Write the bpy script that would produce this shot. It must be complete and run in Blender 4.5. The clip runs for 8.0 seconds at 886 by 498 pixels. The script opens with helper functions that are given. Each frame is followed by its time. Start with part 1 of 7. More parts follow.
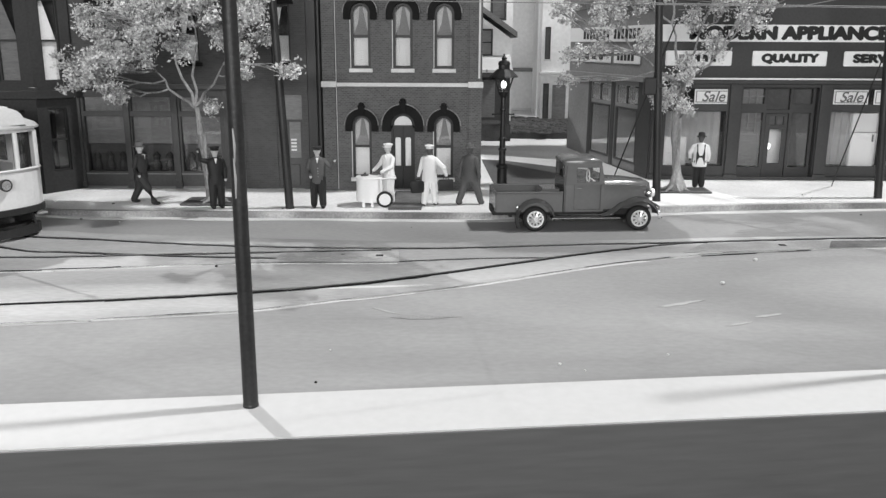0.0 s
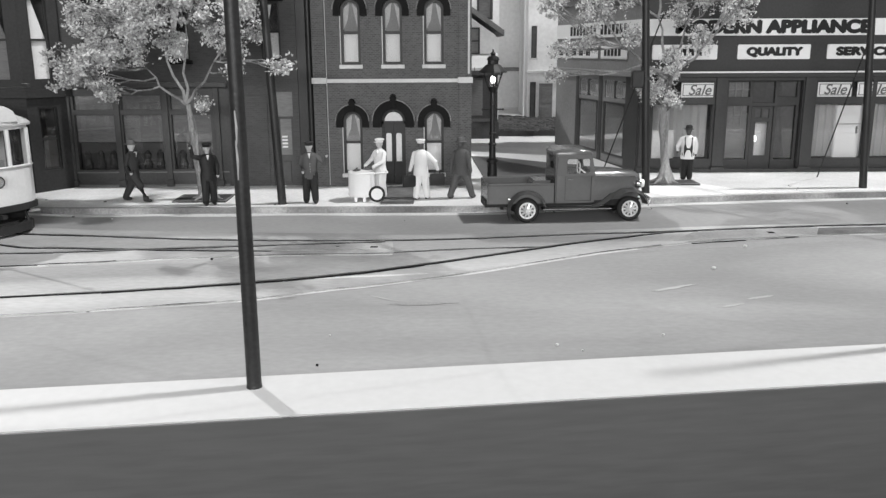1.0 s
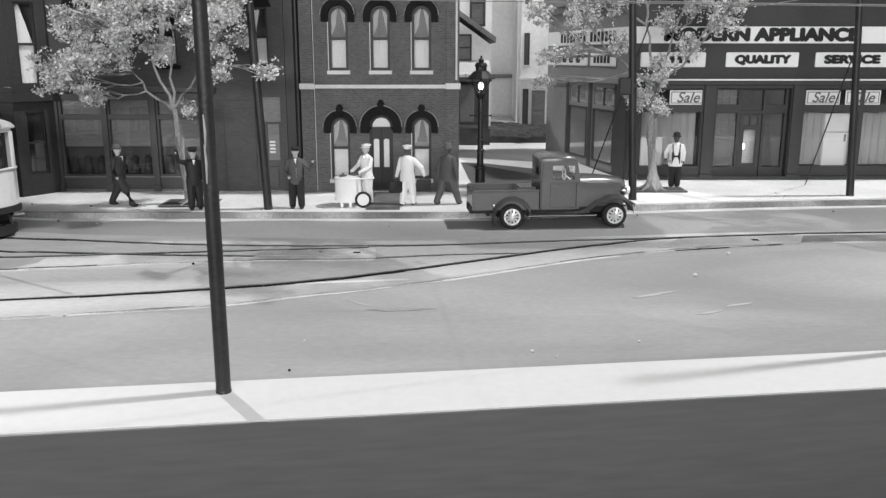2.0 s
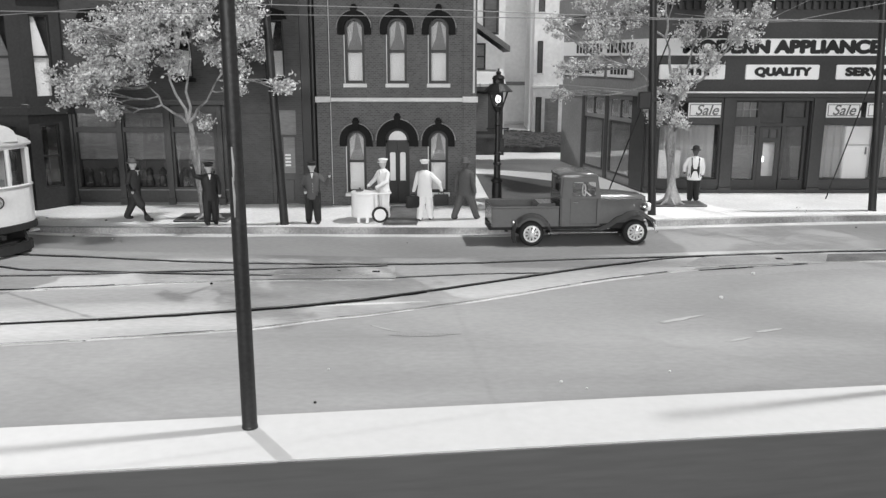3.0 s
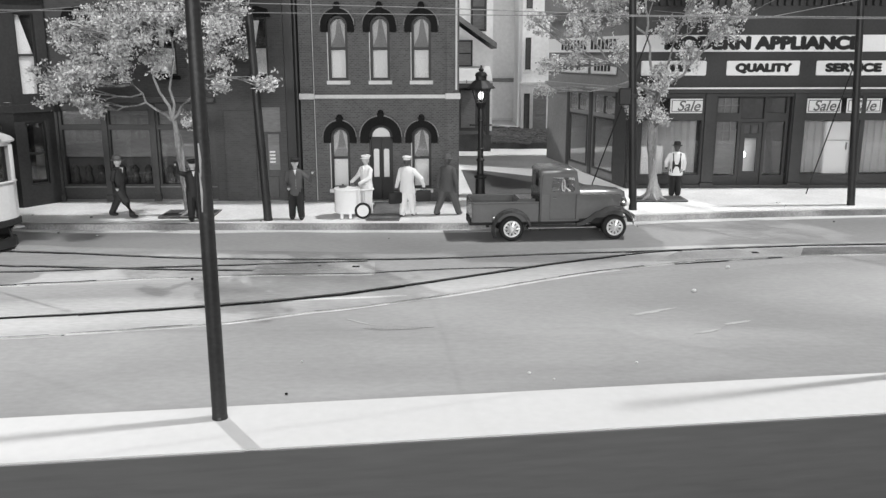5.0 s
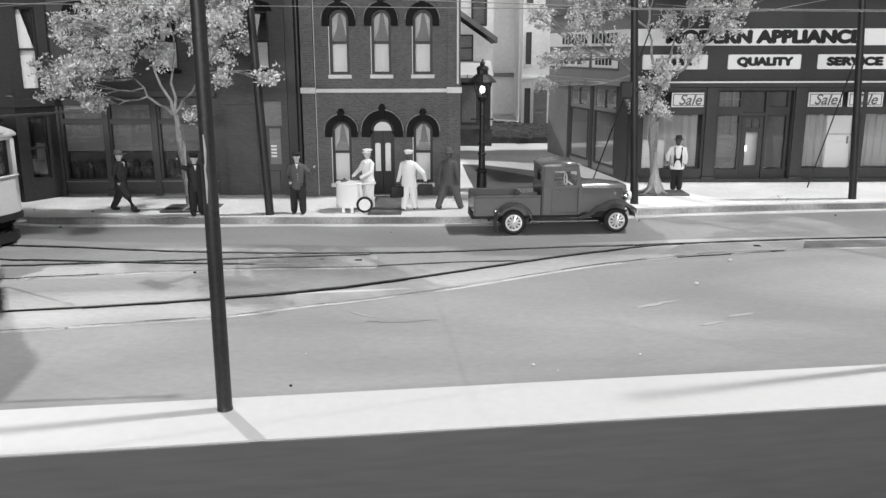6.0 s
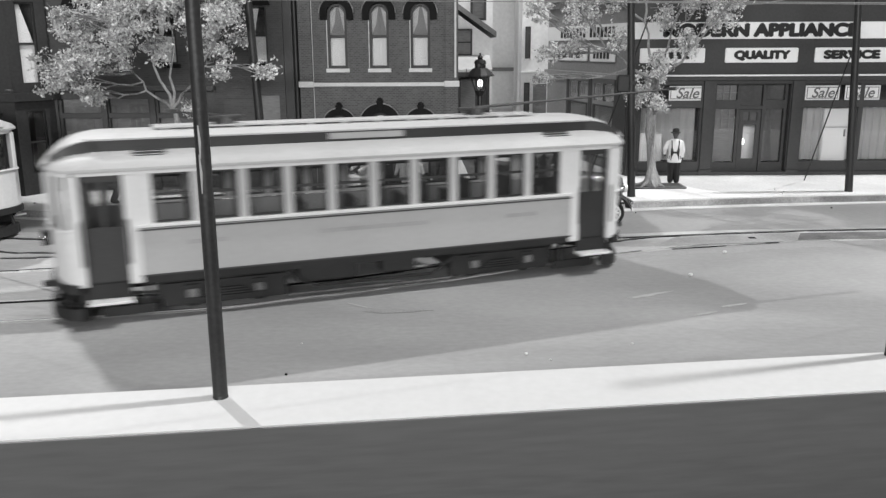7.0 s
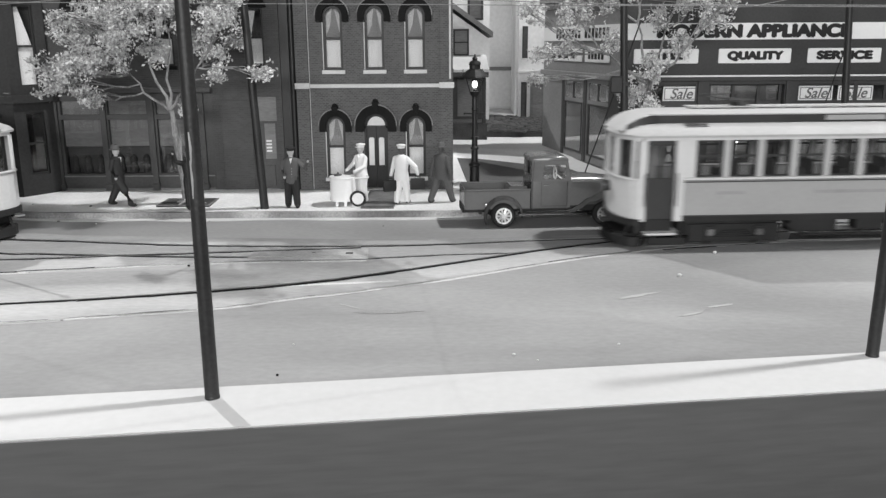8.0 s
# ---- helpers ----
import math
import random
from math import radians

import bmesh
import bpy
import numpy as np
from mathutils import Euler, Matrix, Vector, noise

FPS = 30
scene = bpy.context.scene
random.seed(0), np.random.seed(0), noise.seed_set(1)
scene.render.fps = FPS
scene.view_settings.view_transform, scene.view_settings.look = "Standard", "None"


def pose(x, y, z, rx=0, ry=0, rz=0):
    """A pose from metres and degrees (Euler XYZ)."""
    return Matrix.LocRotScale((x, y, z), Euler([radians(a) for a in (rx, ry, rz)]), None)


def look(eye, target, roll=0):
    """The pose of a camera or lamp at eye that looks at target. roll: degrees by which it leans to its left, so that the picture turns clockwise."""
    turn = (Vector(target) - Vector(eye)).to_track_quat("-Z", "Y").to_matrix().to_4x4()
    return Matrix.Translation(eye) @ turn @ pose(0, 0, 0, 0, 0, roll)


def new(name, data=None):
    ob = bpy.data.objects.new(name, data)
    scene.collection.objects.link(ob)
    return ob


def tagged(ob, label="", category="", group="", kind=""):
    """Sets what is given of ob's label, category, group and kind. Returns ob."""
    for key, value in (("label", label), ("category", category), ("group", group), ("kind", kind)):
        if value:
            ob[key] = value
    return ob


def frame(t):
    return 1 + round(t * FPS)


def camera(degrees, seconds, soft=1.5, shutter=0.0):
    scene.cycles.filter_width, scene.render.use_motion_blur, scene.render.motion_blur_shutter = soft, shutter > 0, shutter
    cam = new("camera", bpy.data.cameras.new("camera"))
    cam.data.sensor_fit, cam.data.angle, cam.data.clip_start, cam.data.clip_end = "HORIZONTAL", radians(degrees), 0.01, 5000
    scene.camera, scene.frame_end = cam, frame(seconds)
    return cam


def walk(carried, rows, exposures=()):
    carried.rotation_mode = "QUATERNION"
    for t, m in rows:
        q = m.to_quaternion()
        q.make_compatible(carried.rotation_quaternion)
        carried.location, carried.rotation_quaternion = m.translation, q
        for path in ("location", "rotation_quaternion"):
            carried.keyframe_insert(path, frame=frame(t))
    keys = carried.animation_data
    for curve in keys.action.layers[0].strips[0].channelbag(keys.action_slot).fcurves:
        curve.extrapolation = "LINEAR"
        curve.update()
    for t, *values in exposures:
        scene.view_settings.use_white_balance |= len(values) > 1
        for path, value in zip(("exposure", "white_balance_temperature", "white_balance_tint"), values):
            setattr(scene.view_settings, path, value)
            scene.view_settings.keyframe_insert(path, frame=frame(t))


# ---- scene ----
# A model street at O scale. All sizes below are those of the full-size street; S brings them to the model.
S = 1 / 43
cam = camera(56.0, 8.0, soft=1.4, shutter=0.4)
ROWS = [  # seconds, x, y, z, yaw, pitch, roll
    (0.0, 0.063, -0.047, 4.884, 0.596, -13.789, -0.252),
    (0.5, -0.116, -0.142, 4.646, 0.044, -13.676, 0.042),
    (1.0, -0.118, -0.281, 4.596, -0.494, -13.459, 0.260),
    (1.2, 0.008, -0.295, 4.695, -0.670, -13.353, 0.275),
    (2.3, 0.267, -0.213, 4.543, -0.432, -12.826, -0.090),
    (2.5, 0.133, -0.104, 4.741, -0.349, -12.728, -0.050),
    (3.0, -0.068, 0.078, 4.926, -0.063, -12.913, -0.069),
    (3.5, 0.000, 0.000, 4.900, 0.000, -13.000, 0.000),
    (4.0, -0.002, 0.127, 4.835, -0.070, -13.055, 0.063),
    (4.5, 0.323, 0.034, 4.725, -0.142, -13.134, 0.131),
    (4.7, 0.377, -0.169, 4.842, -0.280, -13.111, 0.091),
    (5.8, 0.272, -0.158, 4.997, -0.363, -13.336, 0.091),
    (6.0, 0.288, -0.189, 4.878, -0.376, -13.403, 0.132),
    (6.5, 0.317, -0.329, 4.771, -0.337, -13.449, 0.237),
    (7.0, 0.417, -0.342, 4.829, -0.261, -13.703, 0.235),
    (7.5, 0.490, -0.474, 4.867, -0.162, -13.863, 0.368),
    (8.0, 0.619, -0.545, 4.961, -0.190, -13.879, 0.333),
]
walk(cam, [(t, pose(x * S, y * S, z * S, 90 + p, r, w)) for t, x, y, z, w, p, r in ROWS])

# ---------------------------------------------------------------- light
scene.view_settings.exposure = 0.0
world = bpy.data.worlds.new("room")
scene.world = world
world.use_nodes = True
world.node_tree.nodes["Background"].inputs[0].default_value = (1, 1, 1, 1)
world.node_tree.nodes["Background"].inputs[1].default_value = 0.1


def ceiling_spot(name, target, toward, reach, strength, radius, cone=60):
    """A ceiling spot: reach metres from target along the way toward it; strength is the light it lays on the target."""
    way = Vector(toward).normalized()
    eye = (Vector(target) + way * reach) * S
    lamp = bpy.data.lights.new(name, "SPOT")
    lamp.energy = strength * 4 * math.pi * (reach * S) ** 2
    lamp.shadow_soft_size = radius * S
    lamp.spot_size, lamp.spot_blend = radians(cone), 0.3
    ob = new(name, lamp)
    ob.matrix_world = look(eye, Vector(target) * S)
    return ob


def from_angles(azimuth, elevation):
    a, e = radians(azimuth), radians(elevation)
    return (math.cos(a) * math.cos(e), math.sin(a) * math.cos(e), math.sin(e))


def front_fill(name, target, eye, width, height, strength):
    """A wide soft fill light, added behind the viewer; strength is the light it lays on the target."""
    lamp = bpy.data.lights.new(name, "AREA")
    reach = (Vector(target) - Vector(eye)).length
    lamp.shape, lamp.size, lamp.size_y = "RECTANGLE", width * S, height * S
    lamp.energy = strength * math.pi * (reach * S) ** 2
    ob = new(name, lamp)
    ob.matrix_world = look(Vector(eye) * S, Vector(target) * S)
    return ob


# unseen area light, added to brighten the facades from the front
front_fill("front_fill", (0, 26, 3), (-8, -70, 20), 70, 16, 2.1)
# one spot over the roofs at the back, one high up along the street, a weak one in front
ceiling_spot("ceiling_spot_back", (0, 16, 0), from_angles(126, 40), 320, 1.95, 1.7)
ceiling_spot("ceiling_spot_street", (0, 22, 0), from_angles(5, 57), 140, 2.75, 3.4)
ceiling_spot("ceiling_spot_front", (3, 18, 0), from_angles(-35, 47), 120, 0.4, 0.8)

# ---------------------------------------------------------------- materials
def grey(name, value, rough=0.6, metal=0.0, var=0.18, scale=3.0, bump=0.15, stretch=(1, 1, 1), stain=0.0, spec=0.4):
    """A grey surface with grain and blotches at two scales (per full-size metre)."""
    m = bpy.data.materials.new(name)
    m.use_nodes = True
    n, l = m.node_tree.nodes, m.node_tree.links
    b = n["Principled BSDF"]
    b.inputs["Roughness"].default_value, b.inputs["Metallic"].default_value = rough, metal
    b.inputs["Specular IOR Level"].default_value = spec
    co, mp = n.new("ShaderNodeTexCoord"), n.new("ShaderNodeMapping")
    mp.inputs["Scale"].default_value = [s / S for s in stretch]
    l.new(co.outputs["Object"], mp.inputs["Vector"])
    big, fine = n.new("ShaderNodeTexNoise"), n.new("ShaderNodeTexNoise")
    big.inputs["Scale"].default_value, big.inputs["Detail"].default_value = scale * 0.25, 4
    fine.inputs["Scale"].default_value, fine.inputs["Detail"].default_value = scale * 6, 5
    mix = n.new("ShaderNodeMath")
    mix.operation = "MULTIPLY_ADD"
    mix.inputs[1].default_value = 0.55
    half = n.new("ShaderNodeMath")
    half.operation = "MULTIPLY"
    half.inputs[1].default_value = 0.45
    for t in (big, fine):
        l.new(mp.outputs[0], t.inputs["Vector"])
    l.new(fine.outputs["Fac"], half.inputs[0])
    l.new(big.outputs["Fac"], mix.inputs[0])
    l.new(half.outputs[0], mix.inputs[2])
    ramp = n.new("ShaderNodeValToRGB")
    lo, hi = value * (1 - var), min(1, value * (1 + var))
    ramp.color_ramp.elements[0].position, ramp.color_ramp.elements[1].position = 0.36, 0.64
    ramp.color_ramp.elements[0].color, ramp.color_ramp.elements[1].color = (lo, lo, lo, 1), (hi, hi, hi, 1)
    l.new(mix.outputs[0], ramp.inputs[0])
    out = ramp.outputs[0]
    if stain:
        spot = n.new("ShaderNodeTexNoise")
        spot.inputs["Scale"].default_value, spot.inputs["Detail"].default_value = scale * 0.12, 6
        spot.inputs["Distortion"].default_value = 0.6
        l.new(mp.outputs[0], spot.inputs["Vector"])
        sr = n.new("ShaderNodeMapRange")
        sr.inputs["From Min"].default_value, sr.inputs["From Max"].default_value = 0.42, 0.66
        sr.inputs["To Min"].default_value, sr.inputs["To Max"].default_value = 1 - stain, 1 + stain
        l.new(spot.outputs["Fac"], sr.inputs["Value"])
        mul = n.new("ShaderNodeVectorMath")
        mul.operation = "SCALE"
        l.new(out, mul.inputs[0])
        l.new(sr.outputs[0], mul.inputs["Scale"])
        out = mul.outputs[0]
    l.new(out, b.inputs["Base Color"])
    if bump:
        bp = n.new("ShaderNodeBump")
        bp.inputs["Strength"].default_value, bp.inputs["Distance"].default_value = bump, 0.03 * S
        l.new(fine.outputs["Fac"], bp.inputs["Height"])
        l.new(bp.outputs[0], b.inputs["Normal"])
    return m


def brickwork(name, value, mortar, width=0.23, height=0.085, spread=0.4):
    """Brick courses laid along local x and z."""
    m = bpy.data.materials.new(name)
    m.use_nodes = True
    n, l = m.node_tree.nodes, m.node_tree.links
    b = n["Principled BSDF"]
    b.inputs["Roughness"].default_value = 0.75
    co, sep, com = n.new("ShaderNodeTexCoord"), n.new("ShaderNodeSeparateXYZ"), n.new("ShaderNodeCombineXYZ")
    add = n.new("ShaderNodeMath")
    l.new(co.outputs["Object"], sep.inputs[0])
    l.new(sep.outputs[0], add.inputs[0]), l.new(sep.outputs[1], add.inputs[1])
    l.new(add.outputs[0], com.inputs[0]), l.new(sep.outputs[2], com.inputs[1])
    t = n.new("ShaderNodeTexBrick")
    t.inputs["Scale"].default_value = 1 / S
    t.inputs["Brick Width"].default_value, t.inputs["Row Height"].default_value = width, height
    t.inputs["Mortar Size"].default_value = 0.012
    t.inputs["Mortar Smooth"].default_value = 0.3
    for i, v in ((1, value * (1 - spread)), (2, value * (1 + spread)), (3, mortar)):
        t.inputs[i].default_value = (v, v, v, 1)
    l.new(com.outputs[0], t.inputs["Vector"])
    noi = n.new("ShaderNodeTexNoise")
    noi.inputs["Scale"].default_value, noi.inputs["Detail"].default_value = 1.2 / S, 5
    l.new(co.outputs["Object"], noi.inputs["Vector"])
    mr = n.new("ShaderNodeMapRange")
    mr.inputs["To Min"].default_value, mr.inputs["To Max"].default_value = 0.7, 1.3
    l.new(noi.outputs["Fac"], mr.inputs["Value"])
    mul = n.new("ShaderNodeVectorMath")
    mul.operation = "SCALE"
    l.new(t.outputs["Color"], mul.inputs[0]), l.new(mr.outputs[0], mul.inputs["Scale"])
    l.new(mul.outputs[0], b.inputs["Base Color"])
    bp = n.new("ShaderNodeBump")
    bp.invert = True
    bp.inputs["Strength"].default_value, bp.inputs["Distance"].default_value = 0.5, 0.012 * S
    l.new(t.outputs["Fac"], bp.inputs["Height"])
    l.new(bp.outputs[0], b.inputs["Normal"])
    return m


def clear_glass(name, tint=0.96, rough=0.03, gloss=0.06):
    m = bpy.data.materials.new(name)
    m.use_nodes = True
    n, l = m.node_tree.nodes, m.node_tree.links
    n.remove(n["Principled BSDF"])
    tr, gl, mx, fr = n.new("ShaderNodeBsdfTransparent"), n.new("ShaderNodeBsdfGlossy"), n.new("ShaderNodeMixShader"), n.new("ShaderNodeValue")
    tr.inputs[0].default_value = (tint, tint, tint, 1)
    gl.inputs["Roughness"].default_value = rough
    fr.outputs[0].default_value = gloss
    l.new(fr.outputs[0], mx.inputs[0]), l.new(tr.outputs[0], mx.inputs[1]), l.new(gl.outputs[0], mx.inputs[2])
    l.new(mx.outputs[0], n["Material Output"].inputs[0])
    return m


def glow(name, value, strength):
    m = grey(name, value, 0.4, bump=0)
    b = m.node_tree.nodes["Principled BSDF"]
    b.inputs["Emission Color"].default_value = (1, 1, 1, 1)
    b.inputs["Emission Strength"].default_value = strength
    return m


M_STREET = grey("street_concrete", 0.295, 0.7, var=0.10, scale=1.6, bump=0.15, stretch=(0.6, 1.0, 1), stain=0.14)
M_TRACKBED = grey("track_concrete", 0.37, 0.7, var=0.16, scale=1.6, bump=0.25, stretch=(0.5, 1.4, 1), stain=0.3)
M_STAIN = grey("stained_concrete", 0.265, 0.7, var=0.12, scale=1.6, bump=0.15)
M_SCUFF = grey("rubbed_concrete", 0.40, 0.8, var=0.12, scale=5, bump=0.1)
M_WALK = grey("sidewalk_concrete", 0.76, 0.75, var=0.12, scale=2.0, bump=0.3, stain=0.1)
M_KERB = grey("kerb_stone", 0.33, 0.75, var=0.35, scale=3.0, bump=0.5, stain=0.4)
M_LEDGE = grey("white_ledge", 0.54, 0.6, var=0.04, scale=1.0, bump=0.08)
M_FASCIA = grey("fascia_board", 0.10, 0.55, var=0.14, scale=0.6, bump=0.1, stretch=(0.3, 1, 3))
M_GROOVE = grey("rail_groove", 0.010, 0.95, var=0.4, scale=3, spec=0.08)
M_RAIL = grey("rail_steel", 0.55, 0.3, metal=0.9, var=0.3, scale=4, bump=0.1)
M_FILLER = grey("track_filler", 0.60, 0.7, var=0.2, scale=4)
M_PLATE = grey("switch_plate", 0.30, 0.55, var=0.25, scale=3, stain=0.2)
M_PIT = grey("switch_pit", 0.14, 0.8, var=0.5, scale=6)
M_ALLEY = grey("alley_asphalt_and_shadow", 0.11, 0.85, var=0.2, scale=2, stain=0.2)
M_SOIL = grey("planting_soil", 0.055, 0.95, var=0.6, scale=5, bump=0.6)
M_POLE = grey("pole_paint", 0.022, 0.45, var=0.4, scale=3, bump=0.2)
M_IRON = grey("black_iron_and_shade", 0.015, 0.4, var=0.3, scale=4)
M_WIRE = grey("wire_metal", 0.22, 0.6, var=0.2)
M_BRICK = brickwork("face_brick", 0.085, 0.125, 0.115, 0.055, 0.32)
M_DARKBRICK = brickwork("dark_brick", 0.066, 0.075, 0.17, 0.062, 0.15)
M_BAND = grey("limestone_band", 0.62, 0.7, var=0.12, scale=3)
M_HOOD = grey("hood_stone", 0.014, 0.85, var=0.35, scale=4, spec=0.12)
M_HOODRIM = grey("hood_edge_highlight", 0.2, 0.7, var=0.6, scale=5)
M_SASH = grey("dark_sash", 0.02, 0.5, var=0.3, scale=4)
M_SILL = grey("sill_stone", 0.62, 0.7, var=0.12, scale=4)
M_BLIND = grey("window_blind", 0.78, 0.8, var=0.06, scale=2)
M_DRAPE = grey("drape_cloth", 0.55, 0.9, var=0.15, scale=4)
M_INSIDE = grey("room_inside_dimmed", 0.10, 0.9, var=0.4, scale=1.2)
M_GLASS = clear_glass("window_glass")
M_SHINYGLASS = clear_glass("side_window_glass", 0.9, 0.05, 0.3)
# darker copy of the shopfront tone: dim light at the row's end is in the colour
M_BAY = grey("bay_paint_dimmed", 0.028, 0.6, var=0.3, scale=2)
M_SHOPDARK = grey("shopfront_paint_and_shade", 0.056, 0.5, var=0.25, scale=2)
M_SHOPDIM = grey("shop_inside_dimmed", 0.085, 0.7, var=0.3, scale=1.2)
M_SHOPBLIND = grey("shop_blind", 0.19, 0.8, var=0.25, scale=1.5, stretch=(0.5, 1, 2))
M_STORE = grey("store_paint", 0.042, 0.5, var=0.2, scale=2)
M_STORESIDE = grey("store_side_grey", 0.22, 0.6, var=0.2, scale=2)
M_SIGN = grey("sign_white", 0.85, 0.5, var=0.03, scale=2, bump=0)
M_LETTER = grey("sign_black", 0.012, 0.5, var=0.1, bump=0)
M_SALE = grey("sale_card", 0.72, 0.6, var=0.05, bump=0)
M_SALETEXT = grey("sale_ink", 0.12, 0.6, var=0.1, bump=0)
M_TRIMWHITE = grey("white_trim", 0.75, 0.55, var=0.08, scale=3)
M_CURTAIN = grey("shop_curtain", 0.72, 0.85, var=0.12, scale=3)
M_APPLIANCE = grey("white_enamel", 0.82, 0.25, var=0.03, bump=0)
M_HOUSE = grey("house_stucco", 0.88, 0.8, var=0.1, scale=0.8, stain=0.1)
M_HOUSEDIM = grey("house_plaster", 0.82, 0.8, var=0.1, scale=0.8, stain=0.1)
M_ROOF = grey("roof_shingle", 0.20, 0.85, var=0.3, scale=4)
M_LAMPGLASS = clear_glass("lantern_glass", 0.97)
M_BULB = glow("lamp_bulb", 0.9, 2.5)
M_STORELIGHT = glow("store_lamp", 0.9, 4.0)
M_BARK = grey("tree_bark", 0.30, 0.85, var=0.75, scale=7, bump=0.9, stretch=(1.6, 1.6, 0.22))
M_TRUCK = grey("truck_paint", 0.115, 0.24, var=0.06, scale=2, bump=0.02, spec=0.9)
M_CHROME = grey("chrome", 0.75, 0.15, metal=1.0, var=0.1, bump=0)
M_RIM = grey("bright_rim", 0.85, 0.3, metal=0.7, var=0.3, scale=14)
M_LINING = grey("curtain_lining", 0.26, 0.9, var=0.15, scale=3)
M_RUBBER = grey("tyre_rubber", 0.015, 0.7, var=0.3, scale=8)
M_SEAT = grey("cab_inside", 0.05, 0.8, var=0.3)
M_CREAM = grey("trolley_cream", 0.62, 0.45, var=0.06, scale=2, bump=0.05)
M_POST = grey("trolley_post_paint", 0.46, 0.45, var=0.06, scale=2, bump=0.05)
M_ROOFTR = grey("trolley_roof_canvas", 0.46, 0.6, var=0.1, scale=2, bump=0.1)
M_PANEL = grey("trolley_panel_paint", 0.36, 0.4, var=0.06, scale=2, bump=0.04)
M_TRDARK = grey("trolley_dark_paint", 0.035, 0.45, var=0.2, scale=3)
M_UNDER = grey("trolley_underframe", 0.018, 0.7, var=0.4, scale=5)
M_LETTERTR = grey("trolley_gilt", 0.31, 0.45, var=0.1, bump=0)
M_SKIN = grey("figure_skin", 0.48, 0.6, var=0.08, bump=0)
M_CLOTHDARK = grey("figure_dark_coat", 0.03, 0.7, var=0.2, scale=6)
M_CLOTHBLACK = grey("figure_black", 0.015, 0.6, var=0.2, scale=6)
M_CLOTHMID = grey("figure_grey_coat", 0.085, 0.7, var=0.15, scale=6)
M_CLOTHWHITE = grey("figure_white", 0.78, 0.7, var=0.05, scale=6)
M_HAT = grey("figure_grey_hat", 0.12, 0.7, var=0.15, scale=6)


def leaf_material(name, value):
    m = grey(name, value, 0.6, var=0.35, scale=5, bump=0)
    n, l = m.node_tree.nodes, m.node_tree.links
    b = n["Principled BSDF"]
    geo, mr, mul = n.new("ShaderNodeNewGeometry"), n.new("ShaderNodeMapRange"), n.new("ShaderNodeVectorMath")
    mr.inputs["To Min"].default_value, mr.inputs["To Max"].default_value = 0.55, 1.5
    mul.operation = "SCALE"
    old = b.inputs["Base Color"].links[0].from_socket
    l.new(geo.outputs["Random Per Island"], mr.inputs["Value"])
    l.new(old, mul.inputs[0]), l.new(mr.outputs[0], mul.inputs["Scale"])
    l.new(mul.outputs[0], b.inputs["Base Color"])
    return m


M_LEAF = leaf_material("tree_leaf", 0.54)


# ---------------------------------------------------------------- building helpers
def P(x, y, z=0.0, rx=0, ry=0, rz=0):
    return pose(x * S, y * S, z * S, rx, ry, rz)


def thing(name, m, label, category, group="", kind=""):
    ob = new(name)
    ob.empty_display_size = 0.01
    ob.matrix_world = m
    return tagged(ob, label, category, group, kind)


def mesh_of(name, bm, materials, smooth=False):
    bmesh.ops.scale(bm, vec=(S, S, S), verts=bm.verts)
    bmesh.ops.recalc_face_normals(bm, faces=bm.faces)
    me = bpy.data.meshes.new(name)
    bm.to_mesh(me)
    bm.free()
    for m in materials if isinstance(materials, (list, tuple)) else [materials]:
        me.materials.append(m)
    if smooth:
        for p in me.polygons:
            p.use_smooth = True
        me.set_sharp_from_angle(angle=radians(38))
    return me


def part(name, bm, material, parent, label="", smooth=False):
    ob = new(name, mesh_of(name, bm, material, smooth))
    ob.parent = parent
    return tagged(ob, label)


def lone(name, bm, material, m, label, category, group="", kind="", smooth=False):
    ob = new(name, mesh_of(name, bm, material, smooth))
    ob.matrix_world = m
    return tagged(ob, label, category, group, kind)


def B():
    return bmesh.new()


def box(bm, x0, x1, y0, y1, z0, z1, mat=0, bevel=0.0):
    r = bmesh.ops.create_cube(bm, size=1)
    vs = r["verts"]
    for v in vs:
        v.co = Vector(((x0 + x1) / 2 + v.co.x * (x1 - x0), (y0 + y1) / 2 + v.co.y * (y1 - y0), (z0 + z1) / 2 + v.co.z * (z1 - z0)))
    fs = {f for v in vs for f in v.link_faces}
    for f in fs:
        f.material_index = mat
    if bevel:
        es = list({e for v in vs for e in v.link_edges})
        bmesh.ops.bevel(bm, geom=es, offset=bevel, segments=2, affect="EDGES", profile=0.5)
    return bm


def cyl(bm, a, b, r0, r1=None, n=12, mat=0):
    a, b = Vector(a), Vector(b)
    r1 = r0 if r1 is None else r1
    q = (b - a).to_track_quat("Z", "Y").to_matrix()
    rings = []
    for c, r in ((a, r0), (b, r1)):
        rings.append([bm.verts.new(c + q @ Vector((r * math.cos(2 * math.pi * i / n), r * math.sin(2 * math.pi * i / n), 0))) for i in range(n)])
    fs = [bm.faces.new((rings[0][i], rings[0][(i + 1) % n], rings[1][(i + 1) % n], rings[1][i])) for i in range(n)]
    fs += [bm.faces.new(rings[0][::-1]), bm.faces.new(rings[1])]
    for f in fs:
        f.material_index = mat
    return bm


